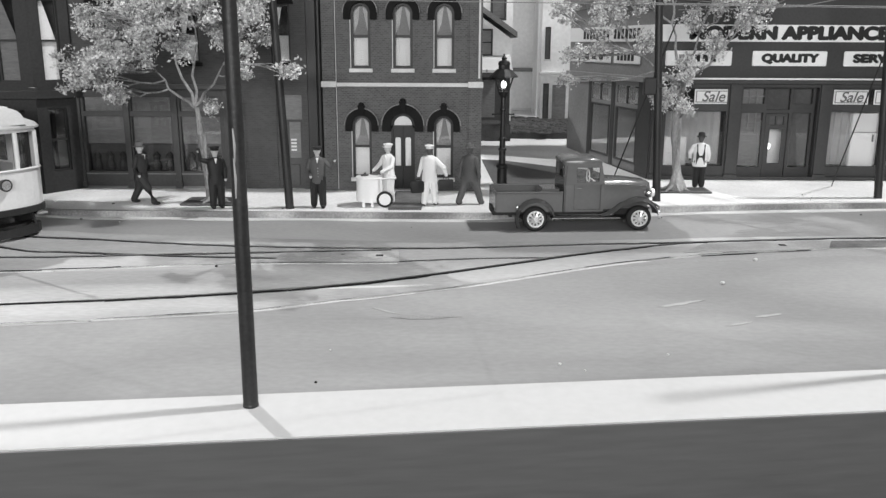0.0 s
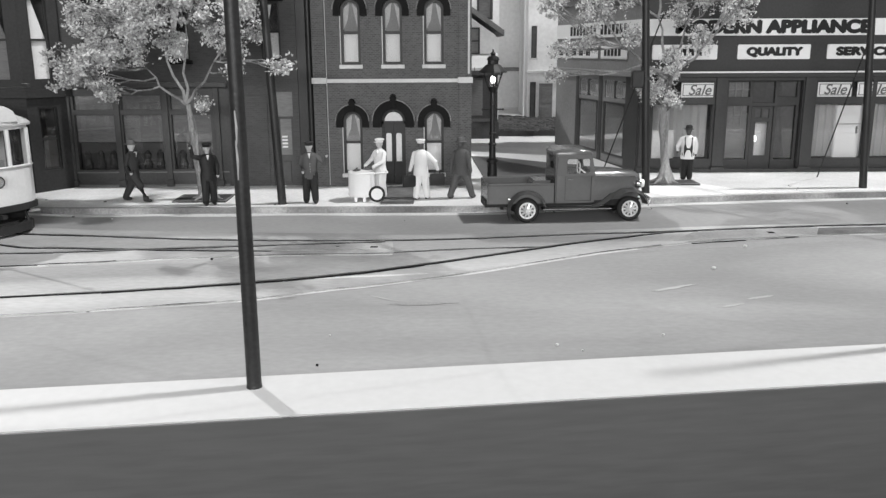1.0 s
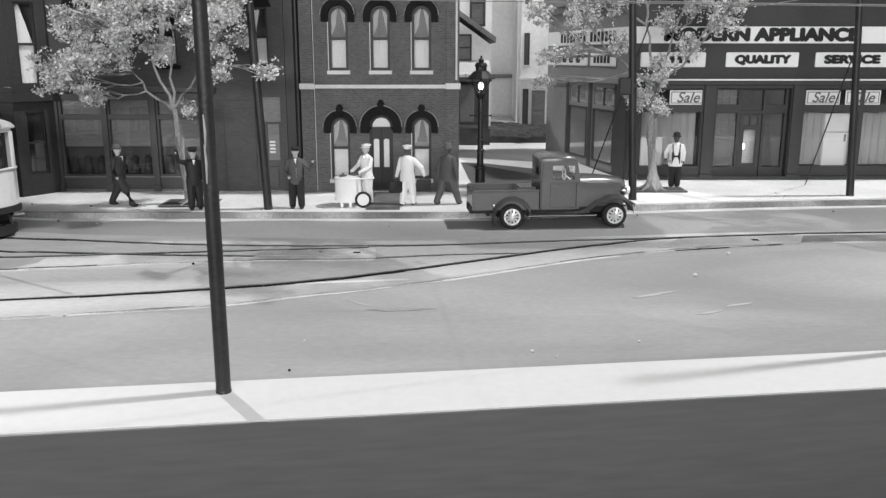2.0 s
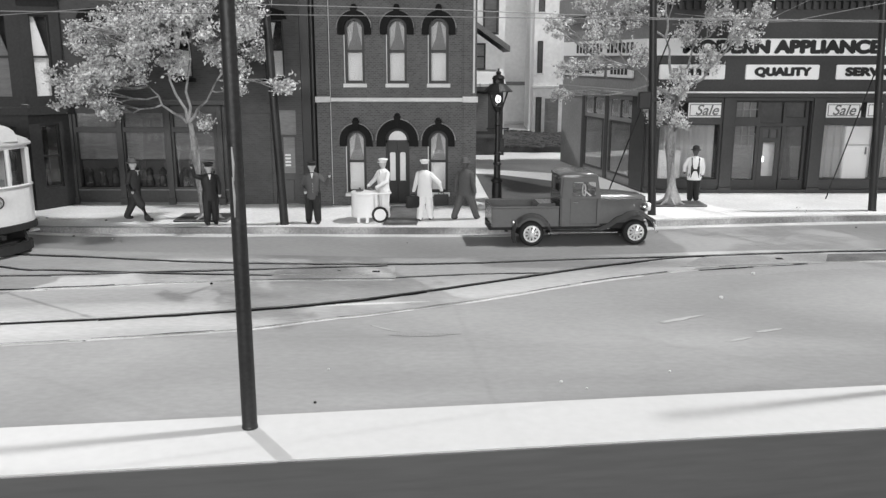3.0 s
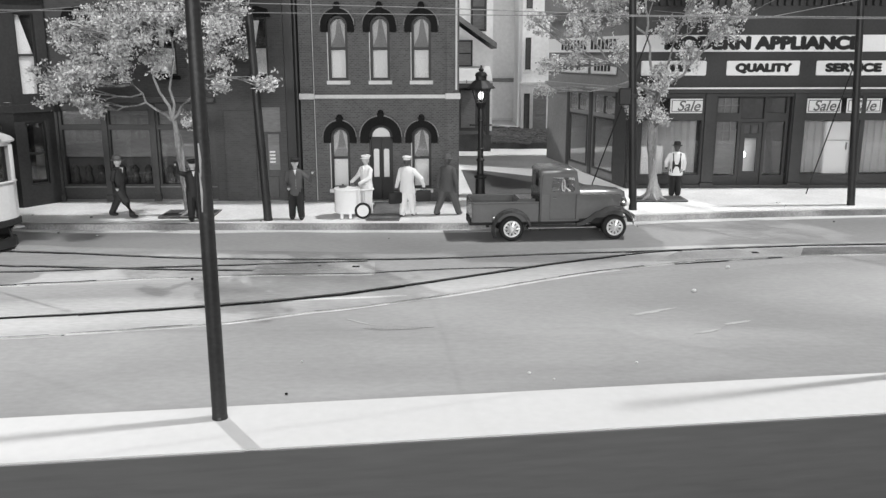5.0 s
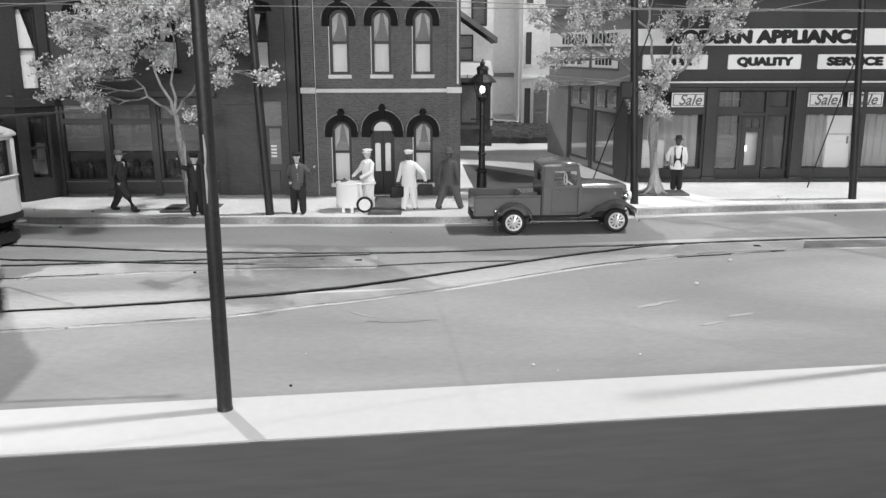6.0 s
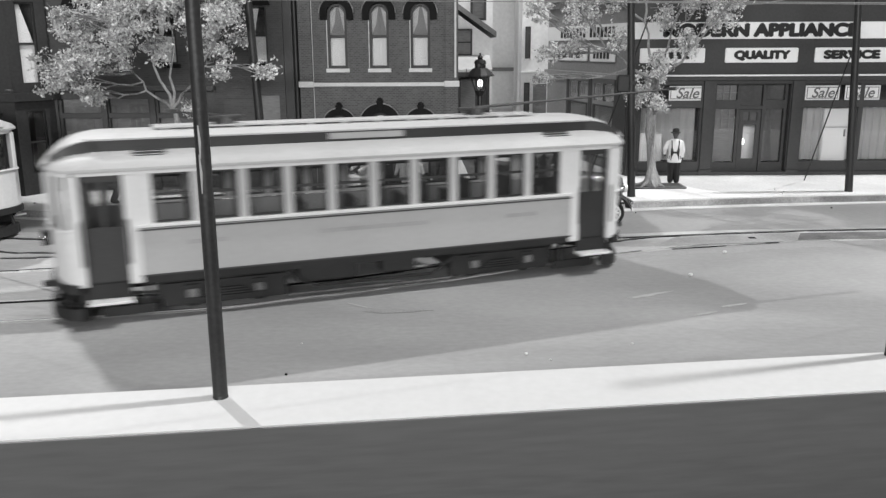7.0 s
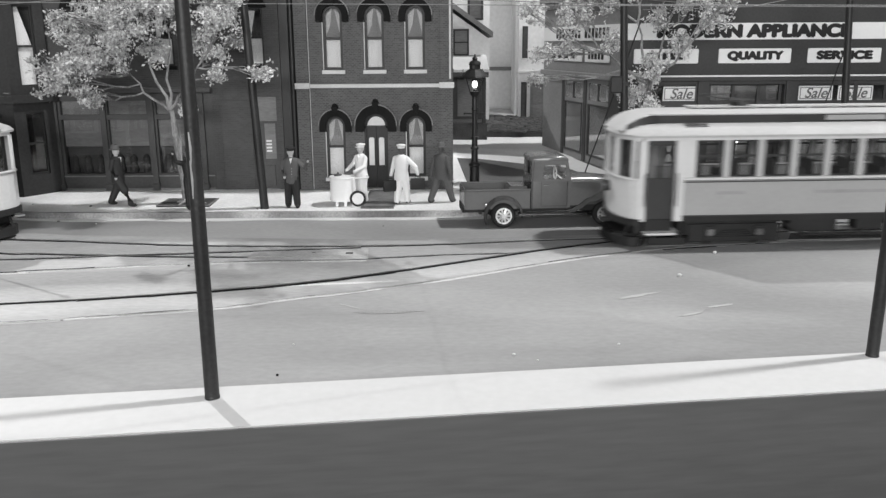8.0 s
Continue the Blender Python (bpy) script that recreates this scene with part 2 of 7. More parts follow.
def tube(bm, pts, radii, n=8, mat=0):
    pts = [Vector(p) for p in pts]
    radii = [radii] * len(pts) if isinstance(radii, (int, float)) else radii
    rings = []
    for i, p in enumerate(pts):
        d = (pts[min(i + 1, len(pts) - 1)] - pts[max(i - 1, 0)]).normalized()
        up = Vector((0, 0, 1)) if abs(d.z) < 0.9 else Vector((0, 1, 0))
        u = d.cross(up).normalized()
        w = u.cross(d)
        rings.append([bm.verts.new(p + radii[i] * (u * math.cos(2 * math.pi * k / n) + w * math.sin(2 * math.pi * k / n))) for k in range(n)])
    fs = []
    for a, b in zip(rings, rings[1:]):
        fs += [bm.faces.new((a[k], a[(k + 1) % n], b[(k + 1) % n], b[k])) for k in range(n)]
    fs += [bm.faces.new(rings[0]), bm.faces.new(rings[-1][::-1])]
    for f in fs:
        f.material_index = mat
    return bm


def lathe(bm, profile, centre=(0, 0, 0), n=16, mat=0, squash=(1, 1)):
    """Rings of (radius, height) round a vertical axis."""
    c = Vector(centre)
    rings = [[bm.verts.new(c + Vector((r * squash[0] * math.cos(2 * math.pi * i / n), r * squash[1] * math.sin(2 * math.pi * i / n), z))) for i in range(n)] for r, z in profile]
    fs = []
    for a, b in zip(rings, rings[1:]):
        fs += [bm.faces.new((a[i], a[(i + 1) % n], b[(i + 1) % n], b[i])) for i in range(n)]
    fs += [bm.faces.new(rings[0][::-1]), bm.faces.new(rings[-1])]
    for f in fs:
        f.material_index = mat
    return bm


def prism(bm, outline, axis, lo, hi, mat=0):
    """A closed outline, extruded along an axis from lo to hi: outline in the two other axes."""
    def at(a, b, c):
        return {"x": (c, a, b), "y": (a, c, b), "z": (a, b, c)}[axis]
    lo_v = [bm.verts.new(at(a, b, lo)) for a, b in outline]
    hi_v = [bm.verts.new(at(a, b, hi)) for a, b in outline]
    n = len(outline)
    fs = [bm.faces.new(lo_v), bm.faces.new(hi_v[::-1])]
    fs += [bm.faces.new((lo_v[i], hi_v[i], hi_v[(i + 1) % n], lo_v[(i + 1) % n])) for i in range(n)]
    for f in fs:
        f.material_index = mat
    return bm


def ball(bm, c, rx, ry, rz, mat=0, n=12, m=8):
    prof = [(math.sin(math.pi * i / m) if 0 < i < m else 0.02, -math.cos(math.pi * i / m)) for i in range(m + 1)]
    c = Vector(c)
    rings = [[bm.verts.new(c + Vector((r * rx * math.cos(2 * math.pi * k / n), r * ry * math.sin(2 * math.pi * k / n), z * rz))) for k in range(n)] for r, z in prof]
    for a, b in zip(rings, rings[1:]):
        for i in range(n):
            bm.faces.new((a[i], a[(i + 1) % n], b[(i + 1) % n], b[i])).material_index = mat
    return bm


def strip(bm, line, off0, off1, z0, z1, mat=0):
    """A raised strip along a line of (x, y), between two offsets to its left."""
    pts = [Vector(p) for p in line]
    rows = []
    for i, p in enumerate(pts):
        d = (pts[min(i + 1, len(pts) - 1)] - pts[max(i - 1, 0)]).normalized()
        nrm = Vector((-d.y, d.x))
        a, b = p + nrm * off0, p + nrm * off1
        rows.append([bm.verts.new((a.x, a.y, z0)), bm.verts.new((a.x, a.y, z1)), bm.verts.new((b.x, b.y, z1)), bm.verts.new((b.x, b.y, z0))])
    for a, b in zip(rows, rows[1:]):
        for k in range(4):
            bm.faces.new((a[k], a[(k + 1) % 4], b[(k + 1) % 4], b[k])).material_index = mat
    bm.faces.new(rows[0]).material_index = mat
    bm.faces.new(rows[-1][::-1]).material_index = mat
    return bm


def smooth_line(pts, step=0.35):
    """A Catmull-Rom line through points of the plan."""
    out = []
    v = [Vector(p) for p in pts]
    v = [v[0] * 2 - v[1], *v, v[-1] * 2 - v[-2]]
    for a, b, c, d in zip(v, v[1:], v[2:], v[3:]):
        k = max(1, int((c - b).length / step))
        for i in range(k):
            t = i / k
            out.append(0.5 * (2 * b + (c - a) * t + (2 * a - 5 * b + 4 * c - d) * t * t + (3 * b - a - 3 * c + d) * t ** 3))
    out.append(v[-2])
    return out


def wall_with_openings(bm, x0, x1, z0, z1, y0, y1, holes, mat=0):
    """A wall from x0 to x1, y0 to y1 thick, with rectangular holes (x0, x1, z0, z1) right through it."""
    xs = sorted({x0, x1, *[min(max(h[i], x0), x1) for h in holes for i in (0, 1)]})
    zs = sorted({z0, z1, *[min(max(h[i], z0), z1) for h in holes for i in (2, 3)]})
    for a, b in zip(xs, xs[1:]):
        for c, d in zip(zs, zs[1:]):
            if not any(h[0] < (a + b) / 2 < h[1] and h[2] < (c + d) / 2 < h[3] for h in holes):
                box(bm, a, b, y0, y1, c, d, mat=mat)
    bmesh.ops.remove_doubles(bm, verts=bm.verts, dist=1e-4)
    return bm


def lettering(name, text, size, material, parent, m, fat=0.0, slant=0.0, width=0.0, bold=0.0):
    cu = bpy.data.curves.new(name, "FONT")
    cu.body, cu.size, cu.extrude, cu.offset, cu.shear = text, size * S, 0.006 * S, fat * S, slant
    cu.align_x, cu.align_y = "CENTER", "CENTER"
    ob = bpy.data.objects.new(name, cu)
    scene.collection.objects.link(ob)
    dg = bpy.context.evaluated_depsgraph_get()
    me = bpy.data.meshes.new_from_object(ob.evaluated_get(dg))
    bpy.data.objects.remove(ob)
    me.materials.clear()
    me.materials.append(material)
    xs = [v.co.x for v in me.vertices]
    k = width * S / (max(xs) - min(xs)) if width else 1.0
    me.transform(m @ Matrix.Diagonal((k, 1, 1, 1)))
    if bold:
        b = B()
        for i, (dx, dz) in enumerate(((-1, 0), (1, 0), (0, 0.7), (0, -0.7), (0, 0))):
            b.from_mesh(me)
            b.verts.ensure_lookup_table()
            n = len(me.vertices)
            bmesh.ops.translate(b, vec=(dx * bold * S, 0.0012 * i * S, dz * bold * S), verts=b.verts[i * n:(i + 1) * n])
        b.to_mesh(me)
        b.free()
    o = new(name, me)
    o.parent = parent
    return o


# ---------------------------------------------------------------- ground, tracks, sidewalks
LEDGE_TURN = 6.85


def ledge_xy(u, v):
    """Along and across the front edge of the layout; v = 0 is its street side."""
    a = radians(LEDGE_TURN)
    return (u * math.cos(a) - v * math.sin(a), 11.03 + u * math.sin(a) + v * math.cos(a))


bm = B()
prism(bm, [ledge_xy(-46, -1.38), ledge_xy(46, -1.38), (45.4, 64), (-45.4, 64)], "z", -0.6, 0.0)
street = lone("ground", bm, M_STREET, P(0, 0, 0), "worn light grey concrete street of a model town", "street", kind="structure")

bm = B()
prism(bm, [ledge_xy(-46, -1.40), ledge_xy(46, -1.40), ledge_xy(46, 0), ledge_xy(-46, 0)], "z", 0.004, 0.15)
bmesh.ops.bevel(bm, geom=[e for e in bm.edges if all(v.co.z > 0.1 for v in e.verts)], offset=0.02, segments=2, affect="EDGES")
lone("pavement_front", bm, M_LEDGE, P(0, 0, 0), "smooth white painted sidewalk strip along the layout edge", "sidewalk", kind="structure")

bm = B()
prism(bm, [ledge_xy(-46, -1.44), ledge_xy(46, -1.44), ledge_xy(46, -1.405), ledge_xy(-46, -1.405)], "z", -14, 0.138)
lone("trim_fascia", bm, M_FASCIA, P(0, 0, 0), "dark grey painted fascia board under the white ledge", "fascia board", kind="structure")

bm = B()
box(bm, -52, 52, -30, 68, -40.5, -40)
lone("floor", bm, M_FASCIA, P(0, 0, 0), "dark floor of the room below the layout", "floor", kind="structure")

KERB = smooth_line([(-45, 36), (-20, 28.2), (-15.5, 25.4), (-12.3, 23.8), (-10.3, 23.5), (-8, 23.46), (-3.6, 23.43), (0.6, 23.42), (3.2, 23.7), (6.4, 24.55), (10, 25.1), (13.7, 25.45), (22, 25.9), (45, 26.6)], 1.0)


def walk_z(y):
    return 0.17 + max(0.0, y - 23.4) * 0.0235


# far sidewalk: a gently rising slab behind the kerb
bm = B()
rows = []
for p in KERB:
    line = []
    for y, z in ((p.y + 0.16, None), (31, None), (60, None)):
        line.append(bm.verts.new((p.x, y, walk_z(y) if z is None else z)))
    line.insert(0, bm.verts.new((p.x, p.y + 0.16, 0.002)))
    rows.append(line)
for a, b in zip(rows, rows[1:]):
    for k in range(3):
        bm.faces.new((a[k], b[k], b[k + 1], a[k + 1]))
lone("pavement", bm, M_WALK, P(0, 0, 0), "pale concrete sidewalk behind the kerb", "sidewalk", kind="structure")

kerb_line = [Vector((p.x, p.y)) for p in KERB]
bm = B()
strip(bm, kerb_line, 0.17, 0.0, 0.002, 0.178)
bmesh.ops.bevel(bm, geom=[e for e in bm.edges if all(v.co.z > 0.1 for v in e.verts) and e.calc_length() > 0.4], offset=0.03, segments=2, affect="EDGES")
lone("kerb", bm, M_KERB, P(0, 0, 0), "chipped grey stone kerb along the sidewalk", "kerb", kind="structure")
bm = B()
rnd = random.Random(41)
edge = [[], []]
for i, p in enumerate(kerb_line):
    d = (kerb_line[min(i + 1, len(kerb_line) - 1)] - kerb_line[max(i - 1, 0)]).normalized()
    side = Vector((d.y, -d.x))
    edge[0].append(tuple(p + side * 0.004))
    edge[1].append(tuple(p + side * rnd.uniform(0.24, 0.46)))
prism(bm, edge[0] + edge[1][::-1], "z", 0.002, 0.009)
lone("gutter", bm, M_FILLER, P(0, 0, 0), "bright concrete gutter strip at the kerb", "gutter", kind="structure")

# alley between the brick house and the corner store
bm = B()
# the slanted far edge and dark tone also paint the shadow lying there
prism(bm, [(2.2, 24.5), (6.15, 25.2), (6.25, 27.4), (5.75, 29.6), (5.35, 30.9), (4.1, 31.6), (2.1, 33.1), (1.28, 33.3), (1.51, 28.2)], "z", walk_z(24.6) + 0.005, 0.53)
for v in bm.verts:
    if v.co.z > 0.3:
        v.co.z = walk_z(v.co.y) + 0.012
lone("road_alley", bm, M_ALLEY, P(0, 0, 0), "grey asphalt alley beside the brick house, with painted shadow", "alley", kind="structure")
bm = B()
box(bm, -3.0, 7.6, 39.7, 48.6, 0.4, 0.82)
for i in range(36):
    x = -2.8 + i * 0.29
    for j in range(26):
        ball(bm, (x + random.uniform(-.2, .2), 39.8 + j * 0.34 + random.uniform(-.2, .2), 0.81 + random.random() * 0.03), random.uniform(.1, .3), random.uniform(.1, .3), random.uniform(.03, .09), n=6, m=4)
lone("planting_strip", bm, M_SOIL, P(0, 0, 0), "dark rough planting strip behind the alley", "planting", kind="stuff")

# ---- tracks
RAIL_A = [(-40, 10.3), (-20, 13.3), (-8.45, 15.19), (-6.42, 15.52), (-4.13, 16.04), (-2.16, 16.65), (-1.02, 17.16), (0.58, 17.99), (2.91, 19.28), (5.03, 20.26), (6.45, 20.75), (9.06, 21.14), (11.67, 21.40), (20, 21.8), (45, 23.0)]
RAIL_B = [(-40, 9.1), (-20, 12.2), (-7.83, 13.99), (-6.35, 14.26), (-5.01, 14.55), (-3.54, 14.91), (-2.45, 15.4), (-1.39, 15.8), (-0.28, 16.31), (0.78, 16.8), (2.18, 17.59), (3.77, 18.46), (5.29, 19.09), (6.05, 19.39), (7.08, 19.64), (8.87, 19.98), (10.09, 20.19), (20, 20.9), (45, 22.1)]
RAIL_C = [(-24, 29.6), (-15.1, 23.75), (-11.57, 21.2), (-9.11, 20.63), (-5.37, 20.02), (-1.31, 19.9), (0.64, 20.02), (3.07, 20.38), (5.1, 20.6), (6.6, 20.79)]
RAIL_E = [(-24.8, 28.4), (-15.86, 22.75), (-10.75, 19.61), (-9.22, 19.28), (-7.4, 19.06), (-6.29, 18.95), (-4.82, 18.86), (-3.0, 18.8), (-1.2, 18.9)]
RAIL_F = [(-22, 18.3), (-10.25, 18.72), (-9.1, 18.80), (-7.43, 19.02), (-4.45, 19.38), (-1.4, 19.74)]
RAIL_D = [(-22, 16.6), (-9.7, 17.42), (-8.94, 17.57), (-7.32, 17.85), (-5.91, 18.14), (-3.91, 18.34), (-1.15, 18.44)]
RAIL_G = [(-1.15, 18.6), (0.6, 18.9), (2.4, 19.05)]

bm = B()
top = [(p.x, p.y) for p in smooth_line([(-40, 20.8), (-14, 21.6), (-9, 21.3), (-5, 20.9), (0, 20.6), (5, 21.0), (12, 21.65), (45, 23.2)])]
low = [(p.x, p.y) for p in smooth_line([(a, b - 0.12) for a, b in RAIL_B])]
prism(bm, low + top[::-1], "z", 0.001, 0.006)
lone("trackbed", bm, M_TRACKBED, P(0, 0, 0), "blotched pale concrete between the street rails", "track paving", kind="structure")


def rail(pts, groove=0.12, steel=0.045, side=-1, fill=0.0, label="dark grooved steel tram rail set in the street"):
    """A street rail: a dark groove with a worn steel head beside it, and pale filler."""
    ob = thing("tram_rail", P(0, 0, 0), label, "rail", group="tram rails in the street")
    true_line = smooth_line(pts)
    rnd = random.Random(int(pts[2][1] * 100))
    # the concrete has broken away unevenly along the rail
    line = [p + Vector((0, rnd.uniform(-0.022, 0.022))) for p in true_line]
    rnd, i = random.Random(len(pts) * 7 + int(groove * 1000)), 0
    while i < len(line) - 1:
        # the groove runs in lengths of slightly different width; a half-buried one shows in short pieces only
        k = rnd.randint(1, 6) if fill and groove < 0.1 else rnd.randint(4, 14)
        b = B()
        strip(b, line[i:i + k + 1], 0.0, side * groove * rnd.uniform(0.45, 1.1), 0.004, 0.010)
        part("groove", b, M_GROOVE, ob)
        i += k + (rnd.randint(1, 4) if fill and groove < 0.1 else 0)
    b = B()
    strip(b, true_line, 0.0, -side * steel, 0.004, 0.022)
    part("rail_head", b, M_RAIL, ob, "worn bright steel rail head")
    if fill:
        rnd, i = random.Random(len(pts)), 0
        while i < len(line) - 3:
            k = rnd.randint(3, 12)
            b = B()
            strip(b, line[i:i + k + 1], -side * (steel + 0.002), -side * (steel + fill * rnd.uniform(0.35, 1.0)), 0.004, 0.012)
            part("filler", b, M_FILLER, ob, "pale filler strip")
            i += k + rnd.randint(1, 5)
    return ob


rail(RAIL_A, 0.15, 0.035, -1)
rail(RAIL_B, 0.095, 0.02, 1, 0.07, "half-buried tram rail with pale filler beside it")
rail(RAIL_C, 0.13, 0.03, -1)
rail(RAIL_E, 0.09, 0.03, -1)
rail(RAIL_F, 0.16, 0.04, -1)
rail(RAIL_D, 0.14, 0.04, 1, 0.06)
rail(RAIL_G, 0.06, 0.01, -1)
rail([(6.03, 19.41), (7.08, 19.64), (8.12, 19.84), (8.9, 19.98)], 0.17, 0.04, -1, label="short bare length of dark steel tram rail")


def switch_plate(corners, holes, label):
    ob = thing("switch_plate", P(0, 0, 0), label, "track plate", group="switch plates")
    b = B()
    prism(b, corners, "z", 0.007, 0.016)
    part("plate", b, M_PLATE, ob)
    for x, y, w, d in holes:
        b = B()
        box(b, x - w, x + w, y - d, y + d, 0.010, 0.019, bevel=0.004)
        part("bolt_hole", b, M_GROOVE, ob, "dark bolt hole")
    return ob


switch_plate([(-4.0, 18.45), (-1.12, 18.52), (-1.2, 19.62), (-4.0, 19.32)], [(-1.62, 19.12, 0.09, 0.07), (-2.5, 19.2, 0.04, 0.03)], "flat grey switch plate beside the tram rails")
switch_plate([(5.7, 19.62), (9.4, 20.02), (9.9, 21.02), (6.5, 20.6)], [(8.42, 20.45, 0.09, 0.09)], "long grey switch plate between the tram rails")
bm = B()
prism(bm, [(9.4, 20.15), (16, 20.5), (16, 21.3), (9.9, 21.0)], "z", 0.006, 0.012)
lone("switch_pit", bm, M_PIT, P(0, 0, 0), "dark rough gravel between the tram rails", "track paving", kind="structure")
# pale and dark scuffs on the concrete
for x, y, a, l, w, m_, lab in [(4.55, 15.5, 27, 0.6, 0.08, M_SCUFF, "pale rubbed scuff on the street"), (5.3, 14.3, 25, 0.3, 0.05, M_SCUFF, "pale rubbed scuff on the street"), (6.0, 14.8, 22, 0.36, 0.05, M_SCUFF, "pale rubbed scuff on the street"), (-1.15, 14.9, -35, 0.4, 0.025, M_SCUFF, "pale scratch on the street"), (-0.4, 14.55, 5, 0.75, 0.10, M_PLATE, "dull dark smudge on the street"), (-1.6, 16.5, 8, 1.6, 0.07, M_FILLER, "white rubbed streak beside the rail"), (0.9, 17.0, 27, 0.9, 0.1, M_SCUFF, "pale rubbed streak beside the rail")]:
    rnd = random.Random(int(x * 10))
    out = []
    for i in range(22):
        t = 2 * math.pi * i / 22
        k = rnd.uniform(0.6, 1.15)
        out.append((l * math.cos(t) * k, w * math.sin(t) * k))
    bm = B()
    prism(bm, out, "z", 0.0, 0.0022)
    lone("scuff_mark", bm, m_, P(x, y, 0.0065, 0, 0, a), lab, "scuff", group="scuffs on the street")
bm = B()
rnd = random.Random(5)
out = [(4.0 + 0.55 * k, 18.25 + 0.11 * k + rnd.uniform(-0.12, 0.12)) for k in range(18)] + [(13.4 - 0.55 * k, 20.5 - 0.085 * k) for k in range(10)] + [(7.9 - 0.6 * k, 19.55 - 0.17 * k) for k in range(6)]
prism(bm, out, "z", 0.0, 0.0015)
lone("stain", bm, M_STAIN, P(0, 0, 0.0005), "dull darker stained patch of the street", "stain")
# loose specks
for x, y, r, m_, lab in [(-1.92, 11.45, 0.024, M_GROOVE, "small dark pebble on the street"), (1.79, 12.25, 0.03, M_FILLER, "small white crumb on the street"), (2.15, 12.0, 0.02, M_FILLER, "small white crumb on the street"), (3.6, 12.7, 0.025, M_FILLER, "small white crumb on the street"), (7.2, 18.9, 0.05, M_FILLER, "small white crumb on the street"), (5.8, 16.9, 0.05, M_FILLER, "small white crumb on the street"), (-5.2, 18.0, 0.035, M_GROOVE, "small dark pebble beside the rail"), (-1.9, 12.8, 0.02, M_FILLER, "small white crumb on the street")]:
    bm = B()
    ball(bm, (0, 0, r * 0.6), r, r * 0.8, r * 0.7, n=7, m=5)
    lone("pebble", bm, m_, P(x, y, 0.004), lab, "pebble", group="specks on the street")

rnd = random.Random(77)
for _ in range(34):
    p = rnd.choice(kerb_line[20:60])
    x, y = p.x + rnd.uniform(-0.4, 0.4), p.y + rnd.choice((-1, 1)) * rnd.uniform(0.25, 1.3)
    if y < p.y or not -3 < x < 8:
        r = rnd.uniform(0.014, 0.04)
        bm = B()
        ball(bm, (0, 0, r * 0.5), r * rnd.uniform(0.8, 1.8), r, r * 0.6, n=7, m=5)
        m_, lab = rnd.choice(((M_PIT, "small dry leaf crumb near the kerb"), (M_FILLER, "small pale crumb near the kerb")))
        lone("pebble", bm, m_, P(x, y, 0.008 if y < p.y else walk_z(y) + 0.002, 0, 0, rnd.uniform(0, 180)), lab, "pebble", group="specks on the street")

# ---------------------------------------------------------------- poles, wires, lamp


def trolley_pole(x, y, z, height, r, lean=(0, 0), box_z=None, scuff=(), label="tall black painted trolley pole"):
    ob = thing("trolley_pole", P(x, y, z), label, "pole", group="trolley poles")
    b = B()
    tube(b, [(0, 0, 0), (lean[0] * height * 0.5, lean[1] * height * 0.5, height * 0.5), (lean[0] * height, lean[1] * height, height)], [r, r * 0.95, r * 0.85], n=16)
    part("shaft", b, M_POLE, ob, smooth=True)
    b = B()
    lathe(b, [(r * 1.06, 0), (r * 1.05, 0.025), (r * 1.005, 0.04)], n=16)
    part("foot_collar", b, M_POLE, ob)
    if scuff:
        for z0, z1, dx in scuff:
            b = B()
            tube(b, [(dx, -r * 0.97, z0), (dx + 0.006, -r * 0.96, (z0 + z1) / 2), (dx - 0.004, -r * 0.95, z1)], [0.008, 0.017, 0.009], n=6)
            part("paint_chip", b, M_PANEL, ob, "pale chipped paint")
    if box_z:
        b = B()
        lx = lean[0] * box_z
        box(b, lx - 0.44, lx - 0.05, -0.16, 0.12, box_z - 0.28, box_z + 0.24, bevel=0.05)
        box(b, lx - 0.14, lx + 0.14, -0.14, 0.14, box_z - 0.05, box_z + 0.05)
        part("junction_box", b, M_IRON, ob, "black box strapped to the pole")
    return ob


trolley_pole(-2.61, 10.32, 0.15, 7.2, 0.101, scuff=((2.85, 3.35, -0.02), (3.3, 3.72, -0.012)), label="tall black scuffed trolley pole on the white ledge")
trolley_pole(7.38, 11.75, 0.15, 7.2, 0.095, (0.01, 0), label="tall black trolley pole on the white ledge")
trolley_pole(-4.67, 24.0, walk_z(24), 7.2, 0.125, (-0.044, 0), label="tall black trolley pole at the kerb")
trolley_pole(6.42, 25.42, walk_z(25.4), 7.2, 0.125, (-0.05, 0), 3.5, label="tall black trolley pole with a junction box")
trolley_pole(13.55, 26.05, walk_z(26), 7.2, 0.12, (-0.06, 0), label="tall black trolley pole at the kerb")


def wire(pts, r, label, m_=None):
    b = B()
    tube(b, pts, r, n=5)
    return lone("overhead_wire", b, m_ or M_WIRE, P(0, 0, 0), label, "wire", group="overhead wires")


CONTACT = [(-40, 12, 6.0), (-20, 13.6, 6.0), (-8, 15.0, 5.95), (0, 17.6, 5.88), (5, 19.9, 5.82), (12, 20.8, 5.8), (40, 22.3, 5.8)]
wire([(-40, 21.0, 6.2), (-14, 20.2, 6.02), (0, 20.2, 5.86), (14, 20.7, 5.74), (40, 22, 5.7)], 0.010, "thin overhead contact wire above the far track")
wire(CONTACT, 0.010, "thin overhead contact wire above the near track")
wire([(-40, 22.5, 6.1), (-12, 20.6, 5.8), (-5, 20.0, 6.25), (4, 20.6, 6.9)], 0.009, "thin branching overhead wire")
wire([(6.75, 25.4, 6.2), (7.6, 20.6, 5.78), (7.4, 11.75, 6.9)], 0.009, "span wire from pole to pole")
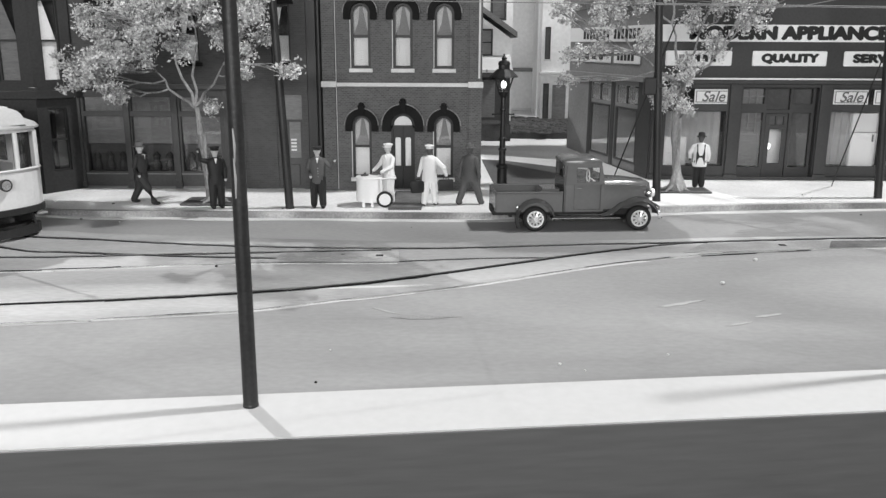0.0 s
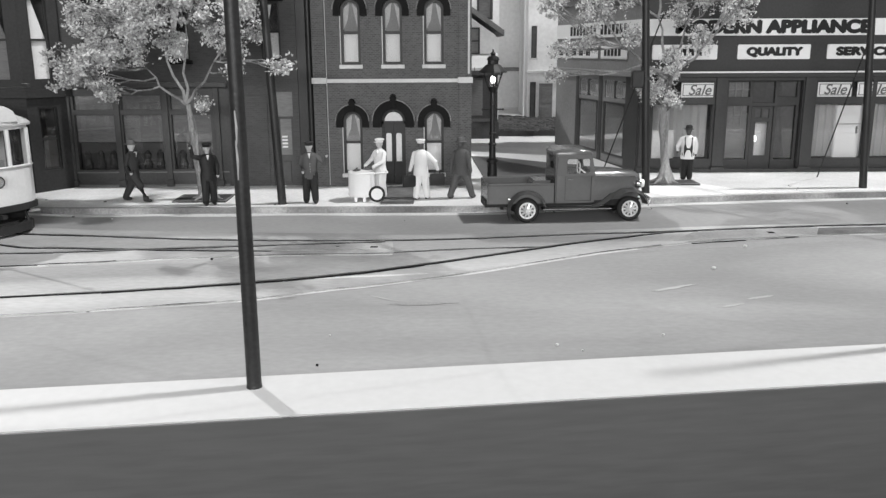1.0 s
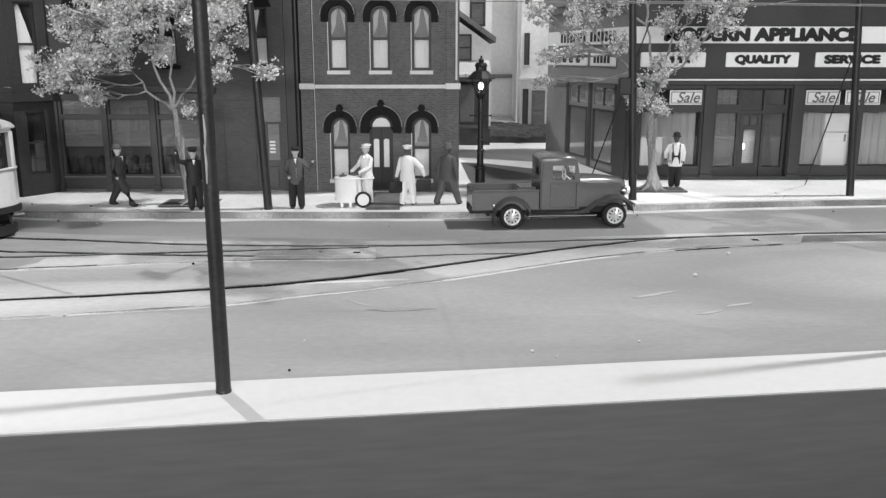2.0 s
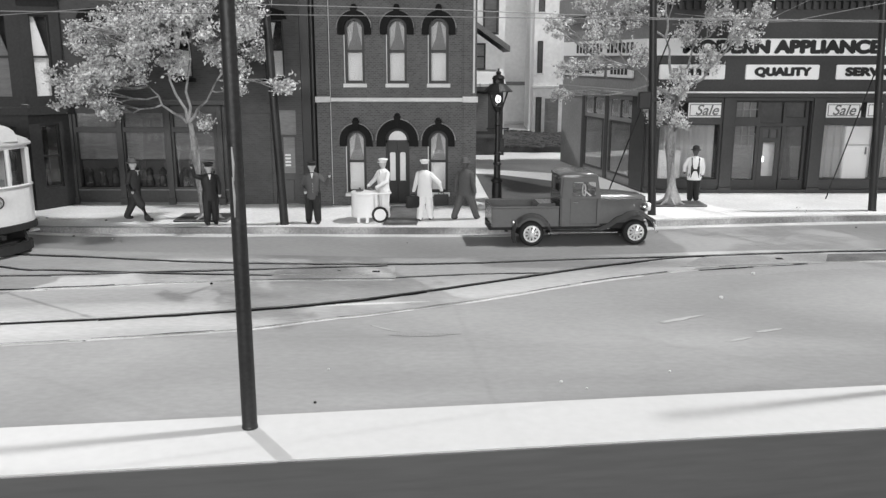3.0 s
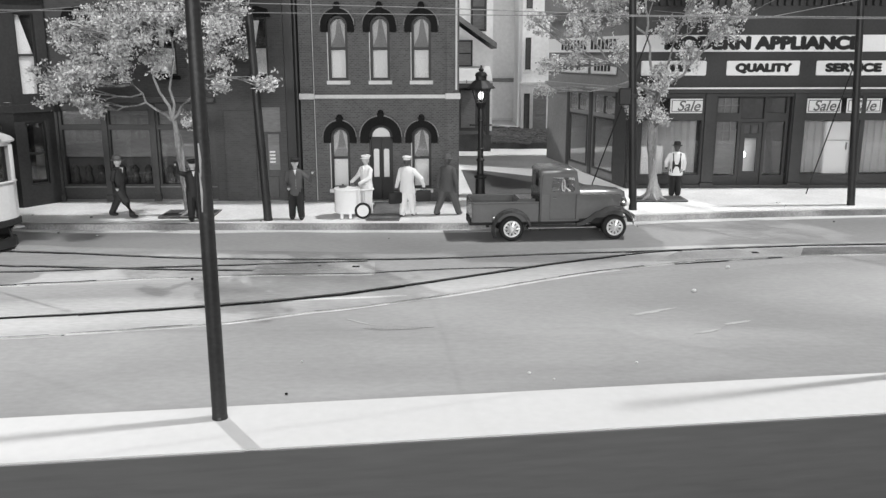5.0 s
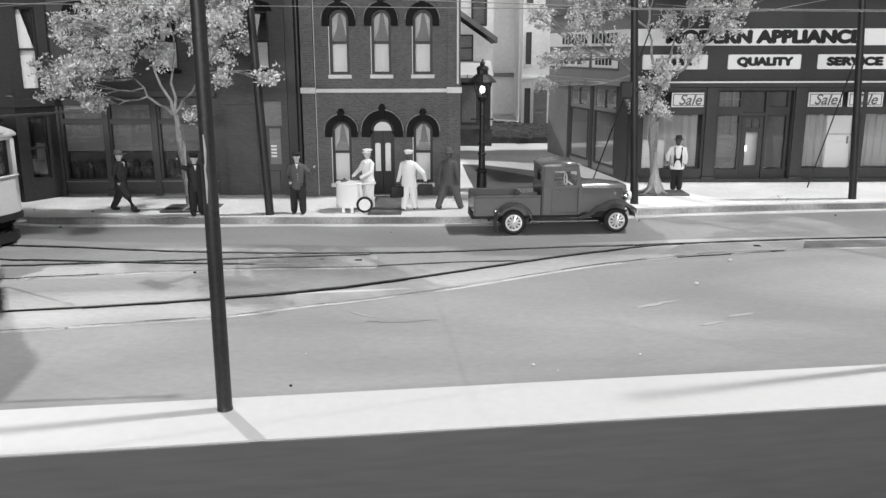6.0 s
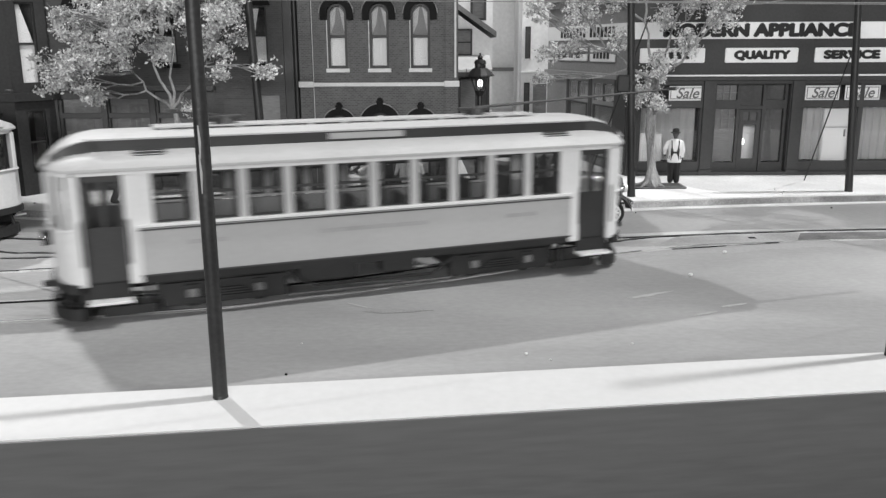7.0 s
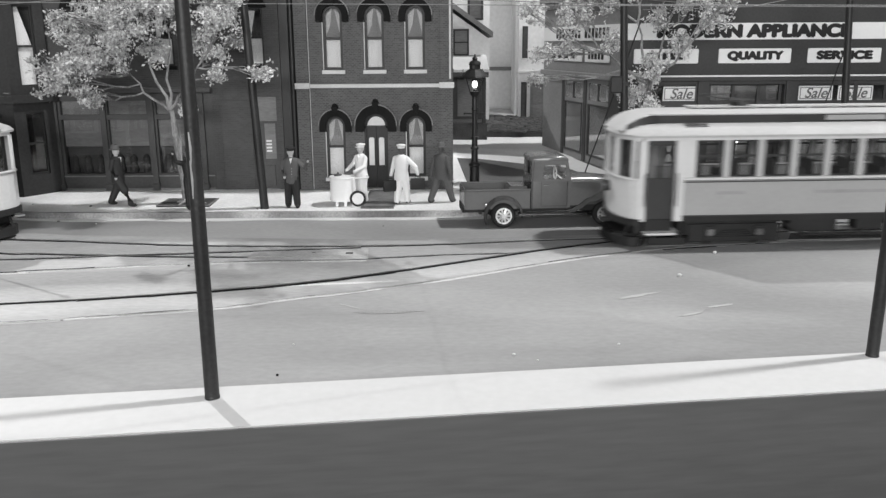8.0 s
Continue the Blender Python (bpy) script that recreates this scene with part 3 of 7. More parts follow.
wire([(13.45, 26.0, 6.6), (8.2, 20.6, 5.78), (6.7, 25.4, 5.9)], 0.009, "span wire from pole to pole")
wire([(-4.75, 24.0, 6.9), (-3.4, 17.0, 5.9), (-2.62, 10.32, 6.9)], 0.009, "span wire from pole to pole")
wire([(6.66, 25.35, 5.6), (5.5, 28.0, 0.32)], 0.022, "thin dark guy wire from the pole to the sidewalk", M_IRON)
wire([(13.2, 26.0, 4.8), (12.95, 28.0, 0.28)], 0.022, "thin dark guy wire from the pole to the sidewalk", M_IRON)


def street_lamp(m, label):
    ob = thing("street_lamp", m, label, "street lamp")
    b = B()
    lathe(b, [(0.21, 0), (0.21, 0.06), (0.17, 0.1), (0.16, 0.62), (0.20, 0.66), (0.20, 0.72), (0.13, 0.78)], n=14)
    part("base", b, M_IRON, ob, smooth=True)
    b = B()
    lathe(b, [(0.115, 0.78), (0.105, 1.2), (0.135, 1.22), (0.135, 1.27), (0.10, 1.30), (0.095, 1.55), (0.125, 1.57), (0.125, 1.62), (0.09, 1.65), (0.085, 2.5), (0.11, 2.53), (0.11, 2.58), (0.085, 2.62), (0.09, 2.95), (0.15, 3.02), (0.19, 3.13)], n=14)
    part("column", b, M_IRON, ob, smooth=True)
    b = B()
    tube(b, [(-0.34, 0, 2.40), (0.34, 0, 2.40)], 0.022)
    for sx in (-1, 1):
        ball(b, (sx * 0.34, 0, 2.40), 0.035, 0.035, 0.035, n=8, m=5)
    part("ladder_bar", b, M_IRON, ob)
    lantern = B()
    for k in range(6):
        a = math.pi / 3 * k + math.pi / 6
        tube(lantern, [(0.18 * math.cos(a), 0.18 * math.sin(a), 3.12), (0.35 * math.cos(a), 0.35 * math.sin(a), 3.60)], 0.016, n=5)
    cage = part("lantern_frame", lantern, M_IRON, ob)
    b = B()
    lathe(b, [(0.17, 3.13), (0.335, 3.59)], n=6)
    g = part("lantern_glass", b, M_LAMPGLASS, cage, "clear lantern glass")
    g.visible_shadow = False
    b = B()
    ball(b, (0, 0, 3.36), 0.09, 0.09, 0.13)
    part("bulb", b, M_BULB, cage, "glowing bulb", smooth=True)
    b = B()
    lathe(b, [(0.47, 3.59), (0.45, 3.63), (0.24, 3.84), (0.18, 3.86), (0.18, 3.98), (0.21, 4.0), (0.17, 4.09), (0.07, 4.14), (0.09, 4.2), (0.03, 4.27), (0.03, 4.33)], n=12)
    part("roof", b, M_IRON, ob, "black hat-shaped lantern roof")
    return ob


street_lamp(P(1.76, 27.6, walk_z(27.6), 0, 0, 0), "black cast-iron street lamp with a lit lantern")

# ---------------------------------------------------------------- buildings


def arch(w, z0, z1, n=10):
    """Outline of a round-headed opening, w wide, from z0 up to the crown z1."""
    r = w / 2
    pts = [(-r, z0), (r, z0)]
    pts += [(r * math.cos(math.pi * i / n), z1 - r + r * math.sin(math.pi * i / n)) for i in range(n + 1)]
    return pts


def ring(bm, outer, inner, axis, lo, hi):
    """A flat frame between two outlines of equal count."""
    def at(a, b, c):
        return {"x": (c, a, b), "y": (a, c, b), "z": (a, b, c)}[axis]
    rows = [[bm.verts.new(at(a, b, c)) for a, b in o] for o, c in ((outer, lo), (outer, hi), (inner, hi), (inner, lo))]
    n = len(outer)
    for a, b in zip(rows, rows[1:] + rows[:1]):
        for i in range(n):
            bm.faces.new((a[i], a[(i + 1) % n], b[(i + 1) % n], b[i]))
    return bm


def shift(bm, x, y, z):
    bmesh.ops.translate(bm, vec=(x, y, z), verts=bm.verts)
    return bm


def hood_mould(ob, x, w, z_spring, crown, width=0.21, keystone=True, drop=0.19):
    r = w / 2
    n = 14
    out = [(r + width, z_spring - drop), (r + width, z_spring)] + [((r + width) * math.cos(math.pi * i / n), z_spring + (r + width) * math.sin(math.pi * i / n)) for i in range(1, n)] + [(-r - width, z_spring), (-r - width, z_spring - drop)]
    inn = [(r, z_spring - drop), (r, z_spring)] + [(r * math.cos(math.pi * i / n), z_spring + r * math.sin(math.pi * i / n)) for i in range(1, n)] + [(-r, z_spring), (-r, z_spring - drop)]
    b = B()
    rows = [[b.verts.new((x + p, y, q)) for p, q in o] for o, y in ((out, 0.0), (out, -0.13), (inn, -0.13), (inn, 0.0))]
    for a, c in zip(rows, rows[1:] + rows[:1]):
        for i in range(len(out) - 1):
            b.faces.new((a[i], a[i + 1], c[i + 1], c[i]))
    for i in (0, len(out) - 1):
        b.faces.new([rw[i] for rw in rows])
    hood = part("window_hood", b, M_HOOD, ob, "dark round-arched hood moulding")
    # a paler tube round the arch paints the highlight on the hood's edge
    b = B()
    tube(b, [(x + (r + width + 0.02) * math.cos(math.pi * i / n), -0.13, z_spring + (r + width + 0.02) * math.sin(math.pi * i / n)) for i in range(n + 1)], 0.02, n=6)
    part("hood_rim", b, M_HOODRIM, hood, "pale edge painting the light the hood catches", smooth=True)
    if keystone:
        b = B()
        prism(b, [(x - 0.07, z_spring + r + 0.02), (x + 0.07, z_spring + r + 0.02), (x + 0.11, z_spring + r + width + 0.1), (x - 0.11, z_spring + r + width + 0.1)], "y", -0.2, 0.0)
        ball(b, (x, -0.1, z_spring + r + width + 0.13), 0.09, 0.09, 0.07)
        part("keystone", b, M_HOOD, hood)


def arched_window(ob, x, w, z0, z1, mid):
    """A sash window with a blind below and drapes above; crown at z1."""
    win = B()
    shift(ring(win, arch(w, z0, z1), arch(w - 0.16, z0 + 0.08, z1 - 0.08), "y", 0.02, 0.12), x, 0, 0)
    f = part("window", win, M_SASH, ob, "dark round-headed sash window")
    b = B()
    box(b, x - w / 2 + 0.07, x + w / 2 - 0.07, 0.03, 0.11, mid - 0.04, mid + 0.04)
    part("meeting_rail", b, M_SASH, f)
    b = B()
    shift(prism(b, arch(w - 0.15, z0 + 0.07, z1 - 0.07), "y", 0.065, 0.075), x, 0, 0)
    g = part("pane", b, M_GLASS, f)
    g.visible_shadow = False
    b = B()
    box(b, x - w / 2 + 0.08, x + w / 2 - 0.08, 0.14, 0.15, z0 + 0.05, mid - 0.02)
    part("blind", b, M_BLIND, f, "drawn white blind")
    b = B()
    r = w / 2 - 0.07
    prism(b, [(x - r, mid + 0.03), (x - r, z1 - 0.3), (x - 0.02, z1 - 0.1), (x - r * 0.35, mid + 0.4)], "y", 0.14, 0.15)
    prism(b, [(x + r, mid + 0.03), (x + r * 0.75, mid + 0.3), (x + 0.06, z1 - 0.12), (x + r, z1 - 0.3)], "y", 0.14, 0.15)
    part("drape", b, M_DRAPE, f, "pale tied-back drape")
    b = B()
    shift(prism(b, arch(w - 0.1, z0 + 0.05, z1 - 0.05), "y", 0.17, 0.19), x, 0, 0)
    part("lining", b, M_LINING, f, "grey curtain lining")
    b = B()
    box(b, x - w / 2 - 0.025, x - w / 2, -0.012, 0.02, z0, z1 - w / 2 - 0.2)
    part("bare_edge", b, M_BAND, f, "thin unpainted edge beside the sash")
    b = B()
    box(b, x - w / 2 - 0.06, x + w / 2 + 0.06, -0.1, 0.14, z0 - 0.13, z0 - 0.01, bevel=0.012)
    part("sill", b, M_SILL, f, "pale stone sill")


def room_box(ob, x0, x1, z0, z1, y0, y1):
    """A shallow room behind a wall; its dark grey lining stands in for dim light."""
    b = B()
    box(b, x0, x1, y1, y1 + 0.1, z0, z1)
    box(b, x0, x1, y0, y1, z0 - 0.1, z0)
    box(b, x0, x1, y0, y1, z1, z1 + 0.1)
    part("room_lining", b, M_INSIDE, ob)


# ---- brick house: two storeys of arched windows
def brick_house():
    ob = thing("brick_house", P(-1.5, 26.8, walk_z(26.8)), "two-storey red brick house with dark arched window hoods", "house")
    G = walk_z(26.8)
    h = lambda z: z - G
    W = 0.62
    lows = [(-1.305, W, h(0.69), h(2.68)), (1.315, W, h(0.69), h(2.68))]
    ups = [(-1.295, W, h(4.15), h(6.14)), (0.025, W, h(4.15), h(6.14)), (1.325, W, h(4.15), h(6.14))]
    door = (0.01, 0.76, 0.0, h(2.75))
    holes = [(x - w / 2, x + w / 2, a, b) for x, w, a, b in lows + ups] + [(door[0] - door[1] / 2, door[0] + door[1] / 2, 0.0, door[3])]
    b = B()
    wall_with_openings(b, -2.5, 2.5, 0, 7.0, 0, 0.25, holes)
    part("wall", b, M_BRICK, ob)
    for x0, x1, y0, y1, nm in ((-2.5, -2.25, 0.25, 7, "side_wall"), (2.25, 2.5, 0.25, 7, "side_wall"), (-2.25, 2.25, 6.75, 7, "back_wall")):
        b = B()
        box(b, x0, x1, y0, y1, 0, 7.0)
        part(nm, b, M_BRICK, ob)
    b = B()
    box(b, -2.25, 2.25, 0.25, 6.75, 6.7, 6.8)
    part("roof", b, M_ROOF, ob)
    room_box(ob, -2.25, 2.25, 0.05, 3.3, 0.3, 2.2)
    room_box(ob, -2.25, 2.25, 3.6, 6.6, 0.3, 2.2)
    for x in (-2.32, 2.32):
        b = B()
        box(b, x - 0.2, x + 0.2, -0.07, 0.0, 0.0, 6.75)
        part("corner_pilaster", b, M_BRICK, ob)
    b = B()
    box(b, -2.1, -2.085, -0.02, 0.0, 0.05, 6.75)
    part("white_seam", b, M_BAND, ob, "thin pale seam beside the corner")
    b = B()
    box(b, 2.40, 2.46, -0.10, -0.07, 3.6, 6.74)
    part("downpipe", b, M_BAND, ob, "pale pipe on the corner")
    b = B()
    box(b, -2.12, 2.12, -0.06, 0.0, h(3.58), h(3.70), bevel=0.012)
    for x in (-2.32, 2.32):
        box(b, x - 0.24, x + 0.24, -0.13, 0.0, h(3.56), h(3.74), bevel=0.012)
    part("stone_band", b, M_BAND, ob, "pale stone band between the storeys")
    b = B()
    box(b, -2.55, 2.55, -0.3, -0.002, 6.76, 7.1)
    part("cornice", b, M_HOOD, ob)
    for x, w, a, c in lows:
        arched_window(ob, x, w, a, c, h(1.69))
        hood_mould(ob, x, w, c - w / 2, c)
    for x, w, a, c in ups:
        arched_window(ob, x, w, a, c, h(5.13))
        hood_mould(ob, x, w, c - w / 2, c)
    # double door with a fanlight
    x, w, a, c = door
    hood_mould(ob, x, w, c - w / 2, c, 0.28)
    d = B()
    shift(ring(d, arch(w, 0, c), arch(w - 0.12, 0.01, c - 0.06), "y", 0.02, 0.2), x, 0, 0)
    box(d, x - w / 2, x + w / 2, 0.02, 0.2, h(2.28), h(2.36))
    fr = part("front_door", d, M_SASH, ob, "black double door with two tall glass panels and a fanlight")
    for sx in (-1, 1):
        b = B()
        lx0, lx1 = sorted((x + sx * 0.005, x + sx * (w / 2 - 0.06)))
        cx = (lx0 + lx1) / 2
        wall_with_openings(b, lx0, lx1, 0.02, h(2.28), 0.1, 0.16, [(cx - 0.09, cx + 0.09, h(1.05), h(1.97))])
        leaf = part("door_leaf", b, M_SASH, fr)
        b = B()
        shift(prism(b, arch(0.2, h(1.04), h(1.98), 6), "y", 0.12, 0.14), cx, 0, 0)
        part("curtained_glass", b, M_BLIND, fr, "pale curtained glass panel")
    b = B()
    pts = [(x + 0.29 * math.cos(math.pi * i / 10), h(2.36) + 0.29 * math.sin(math.pi * i / 10)) for i in range(11)]
    prism(b, pts, "y", 0.1, 0.12)
    part("fanlight", b, M_BLIND, fr, "pale half-round fanlight")
    b = B()
    box(b, x - 0.45, x + 0.45, -0.25, 0.2, 0, 0.06)
    part("door_step", b, M_KERB, ob, "worn stone step")
    return ob


brick_house()


# ---- dark storefront building
def storefront_building():
    G = walk_z(27)
    ob = thing("storefront_building", P(-8.3, 27.0, G), "dark brick storefront building with shaded shop windows", "building")
    h = lambda z: z - G
    bays = [(-3.51, -2.24), (-1.98, -0.70), (-0.39, 0.89)]
    ups = [(-2.7, 0.62), (0.05, 0.62), (2.95, 0.62)]
    holes = [(a, c, h(0.81), h(2.59)) for a, c in bays] + [(a, c, h(2.75), h(3.2)) for a, c in bays] + [(2.85, 3.55, 0.0, h(3.3))]
    holes += [(x - w / 2, x + w / 2, h(4.3), h(6.1)) for x, w in ups]
    b = B()
    wall_with_openings(b, -4.45, 3.75, h(3.45), 6.7, 0, 0.25, holes)
    part("upper_wall", b, M_DARKBRICK, ob)
    b = B()
    wall_with_openings(b, 1.45, 3.75, 0, h(3.45), 0, 0.25, holes)
    part("lower_wall", b, M_DARKBRICK, ob)
    for x0, x1, y0, y1, nm in ((-4.45, -4.2, 0.25, 7, "side_wall"), (3.5, 3.75, 0.25, 7, "side_wall"), (-4.2, 3.5, 6.75, 7, "back_wall")):
        b = B()
        box(b, x0, x1, y0, y1, 0, 6.7)
        part(nm, b, M_DARKBRICK, ob)
    b = B()
    wall_with_openings(b, -4.45, 1.45, 0, h(3.45), 0, 0.2, holes)
    part("shop_front", b, M_SHOPDARK, ob, "dark painted wooden shop front")
    b = B()
    box(b, -4.4, 1.5, -0.25, 0.0, h(3.45), h(3.62), bevel=0.03)
    part("shop_cornice", b, M_SHOPDARK, ob)
    b = B()
    box(b, -4.3, 1.4, -0.05, 0.0, h(0.71), h(0.75))
    box(b, -4.3, 1.4, -0.06, 0.0, h(0.25), h(0.32))
    part("base_rail", b, M_SHOPBLIND, ob, "lighter worn base rail")
    b = B()
    box(b, 1.72, 2.74, -0.03, 0.0, h(0.2), h(3.2), bevel=0.02)
    part("boarded_panel", b, M_DARKBRICK, ob, "raised brick panel beside the door")
    for x in (-3.68, -2.11, -0.545, 1.1):
        b = B()
        box(b, x - 0.09, x + 0.09, -0.09, 0.0, 0, h(3.45), bevel=0.015)
        box(b, x - 0.12, x + 0.12, -0.13, 0.0, 0.0, 0.22, bevel=0.015)
        part("pilaster", b, M_SHOPDARK, ob)
    for a, c in bays:
        b = B()
        box(b, a, c, 0.1, 0.11, h(0.81), h(2.59))
        box(b, a, c, 0.1, 0.11, h(2.75), h(3.2))
        g = part("shop_pane", b, M_GLASS, ob)
        g.visible_shadow = False
        b = B()
        box(b, a, c, 0.16, 0.18, h(1.70), h(2.59))
        box(b, a, c, 0.16, 0.18, h(2.75), h(3.2))
        part("shop_blind", b, M_SHOPBLIND, ob, "half-drawn grey blind")
        # goods in the dark front colour, so that the shop inside reads dim
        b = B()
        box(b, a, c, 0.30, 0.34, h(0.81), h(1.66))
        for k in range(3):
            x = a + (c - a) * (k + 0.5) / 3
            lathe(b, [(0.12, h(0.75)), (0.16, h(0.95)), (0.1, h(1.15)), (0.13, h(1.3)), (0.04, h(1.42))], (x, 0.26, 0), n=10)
        part("shop_goods", b, M_SHOPDARK, ob, "goods behind the glass, toned dark for the dim inside")
    room_box(ob, -3.6, 3.4, 0.0, h(3.4), 0.3, 2.0)
    room_box(ob, -3.6, 3.4, h(3.8), h(6.5), 0.3, 2.0)
    # door bay and upper windows
    b = B()
    box(b, 2.85, 3.55, 0.08, 0.14, 0, h(2.5))
    box(b, 2.98, 3.42, 0.04, 0.08, 0.1, 0.8, bevel=0.02)
    dr = part("shop_door", b, M_SHOPDARK, ob, "dark panelled shop door with a glass light")
    b = B()
    box(b, 3.12, 3.48, 0.05, 0.075, h(1.27), h(2.43))
    part("door_light", b, M_SHOPBLIND, dr)
    b = B()
    box(b, 2.85, 3.55, 0.1, 0.12, h(2.505), h(3.3))
    part("transom", b, M_SHOPBLIND, ob)
    b = B()
    for k in range(4):
        box(b, 3.16, 3.34, 0.03, 0.045, h(1.5 + 0.11 * k), h(1.56 + 0.11 * k))
    part("door_notice", b, M_BLIND, dr, "small pale notice of illegible bars")
    for x, w in ups:
        b = B()
        wall_with_openings(b, x - w / 2, x + w / 2, h(4.3), h(6.1), 0.04, 0.12, [(x - w / 2 + 0.06, x + w / 2 - 0.06, h(4.36), h(5.14)), (x - w / 2 + 0.06, x + w / 2 - 0.06, h(5.2), h(6.04))])
        wn = part("upper_window", b, M_SASH, ob, "dark sash window with a pale blind")
        b = B()
        box(b, x - w / 2 + 0.06, x + w / 2 - 0.06, 0.08, 0.085, h(4.36), h(6.04))
        g = part("pane", b, M_GLASS, wn)
        g.visible_shadow = False
        b = B()
        box(b, x - w / 2 + 0.06, x + w / 2 - 0.06, 0.14, 0.15, h(4.36), h(5.14))
        prism(b, [(x - w / 2 + 0.06, h(5.2)), (x - w / 2 + 0.06, h(6.0)), (x + 0.05, h(6.0)), (x - 0.12, h(5.2))], "y", 0.14, 0.15)
        part("blind", b, M_BLIND, wn, "pale blind")
        b = B()
        box(b, x - w / 2 - 0.08, x + w / 2 + 0.08, -0.1, 0.04, h(4.18), h(4.3))
        part("sill", b, M_HOOD, wn)
        b = B()
        prism(b, [(x - 0.45, h(6.1)), (x + 0.45, h(6.1)), (x + 0.36, h(6.34)), (x, h(6.44)), (x - 0.36, h(6.34))], "y", -0.1, 0.0)
        part("lintel", b, M_HOOD, wn)
    b = B()
    box(b, -4.2, 3.5, 0.25, 6.75, 6.4, 6.5)
    part("roof", b, M_ROOF, ob)
    return ob


storefront_building()
# a black block fills the gap between the houses in place of its shade
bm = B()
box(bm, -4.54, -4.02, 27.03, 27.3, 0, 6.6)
lone("gap_shade_block", bm, M_IRON, P(0, 0, walk_z(27)), "black block standing for the shaded gap between the two houses", "recess", kind="structure")
bm = B()
tube(bm, [(-4.14, 26.92, 0.0), (-4.14, 26.92, 6.6)], 0.10, n=10)
lone("drainpipe", bm, M_IRON, P(0, 0, walk_z(27)), "black iron drainpipe between the two houses", "drainpipe", smooth=True)


# ---- bay-fronted house at the end of the row
def bay_house():
    G = walk_z(26)
    ob = thing("bay_house", P(-14.97, 26.4, G), "dark house with a projecting bay of tall windows", "house")
    h = lambda z: z - G
    b = B()
    box(b, -8, 2.15, 0.5, 7, 0, 6.9)
    part("wall", b, M_DARKBRICK, ob)
    # bay: three canted faces
    faces = [((-1.6, 0.5), (-0.6, -0.5)), ((-0.6, -0.5), (2.2, -0.5)), ((2.2, -0.5), (3.0, 0.5))]
    for (x0, y0), (x1, y1) in faces:
        L = math.hypot(x1 - x0, y1 - y0)
        a = math.atan2(y1 - y0, x1 - x0)
        m = Matrix.Translation((x0, y0, 0)) @ Matrix.Rotation(a, 4, "Z")
        n = 2 if L > 2 else 1
        pit = L / n
        holes = []
        for k in range(n):
            c = pit * (k + 0.5)
            holes += [(c - pit * 0.24, c + pit * 0.24, h(3.7), h(6.2)), (c - pit * 0.24, c + pit * 0.24, h(0.9), h(2.9))]
        b = B()
        wall_with_openings(b, 0, L, 0, 7.4, 0, 0.2, holes)
        bmesh.ops.transform(b, matrix=m, verts=b.verts)
        bw = part("bay_wall", b, M_BAY, ob, "bay front toned down for the dim end of the row")
        for x0_, x1_, z0, z1 in holes:
            b = B()
            wall_with_openings(b, x0_, x1_, z0, z1, 0.05, 0.12, [(x0_ + 0.06, x1_ - 0.06, z0 + 0.06, (z0 + z1) / 2 - 0.03), (x0_ + 0.06, x1_ - 0.06, (z0 + z1) / 2 + 0.03, z1 - 0.06)])
            bmesh.ops.transform(b, matrix=m, verts=b.verts)
            part("window_frame", b, M_BAY, bw, "sash frame toned down like the dim bay front")
            b = B()
            box(b, x0_, x1_, 0.08, 0.085, z0, z1)
            bmesh.ops.transform(b, matrix=m, verts=b.verts)
            g = part("pane", b, M_GLASS, bw)
            g.visible_shadow = False
            b = B()
            if z0 > 2 and x1_ - x0_ > 0.5:
                mid = (z0 + z1) / 2
                box(b, x0_ + 0.05, x1_ - 0.05, 0.14, 0.15, z0, mid)
                prism(b, [(x0_ + 0.05, mid), (x0_ + 0.05, z1), (x0_ + 0.2, z1), (x1_ - 0.06, mid)], "y", 0.14, 0.15)
                bmesh.ops.transform(b, matrix=m, verts=b.verts)
                part("blind", b, M_BLIND if x0 > 1.5 else M_SHOPBLIND, bw, "pale drawn blind")
            else:
                b.free()
    b = B()
    prism(b, [(-1.8, 0.5), (-0.7, -0.65), (2.3, -0.65), (3.2, 0.5)], "z", h(3.2), h(3.45))
    part("bay_cornice", b, M_BAY, ob)
    b = B()
    prism(b, [(-1.8, 0.5), (-0.7, -0.65), (2.3, -0.65), (3.2, 0.5)], "z", h(6.7), h(7.4))
    part("bay_roof", b, M_ROOF, ob)
    return ob


bay_house()


# ---- corner appliance store
FRONT_W, SIDE_L = 15.0, 7.9


def store_bay(ob, z, x0, x1, side=False):
    """A show window with its transom and curtains; z shifts heights to the building's base."""
    b = B()
    box(b, x0, x1, 0.12, 0.125, z(0.78), z(2.68))
    box(b, x0, x1, 0.12, 0.125, z(2.92), z(3.5))
    g = part("show_pane", b, M_GLASS, ob)
    g.visible_shadow = False
    return g


def pleats(x0, x1, y, z0, z1, n):
    b = B()
    lo, hi = [], []
    for i in range(n * 4 + 1):
        x = x0 + (x1 - x0) * i / (n * 4)
        yy = y + 0.05 * math.sin(i * math.pi / 2) + 0.012 * math.sin(i * 1.7)
        lo.append(b.verts.new((x, yy, z0)))
        hi.append(b.verts.new((x, yy, z1)))
    for i in range(len(lo) - 1):
        b.faces.new((lo[i], lo[i + 1], hi[i + 1], hi[i]))
    bmesh.ops.solidify(b, geom=list(b.faces), thickness=0.01)
    return b


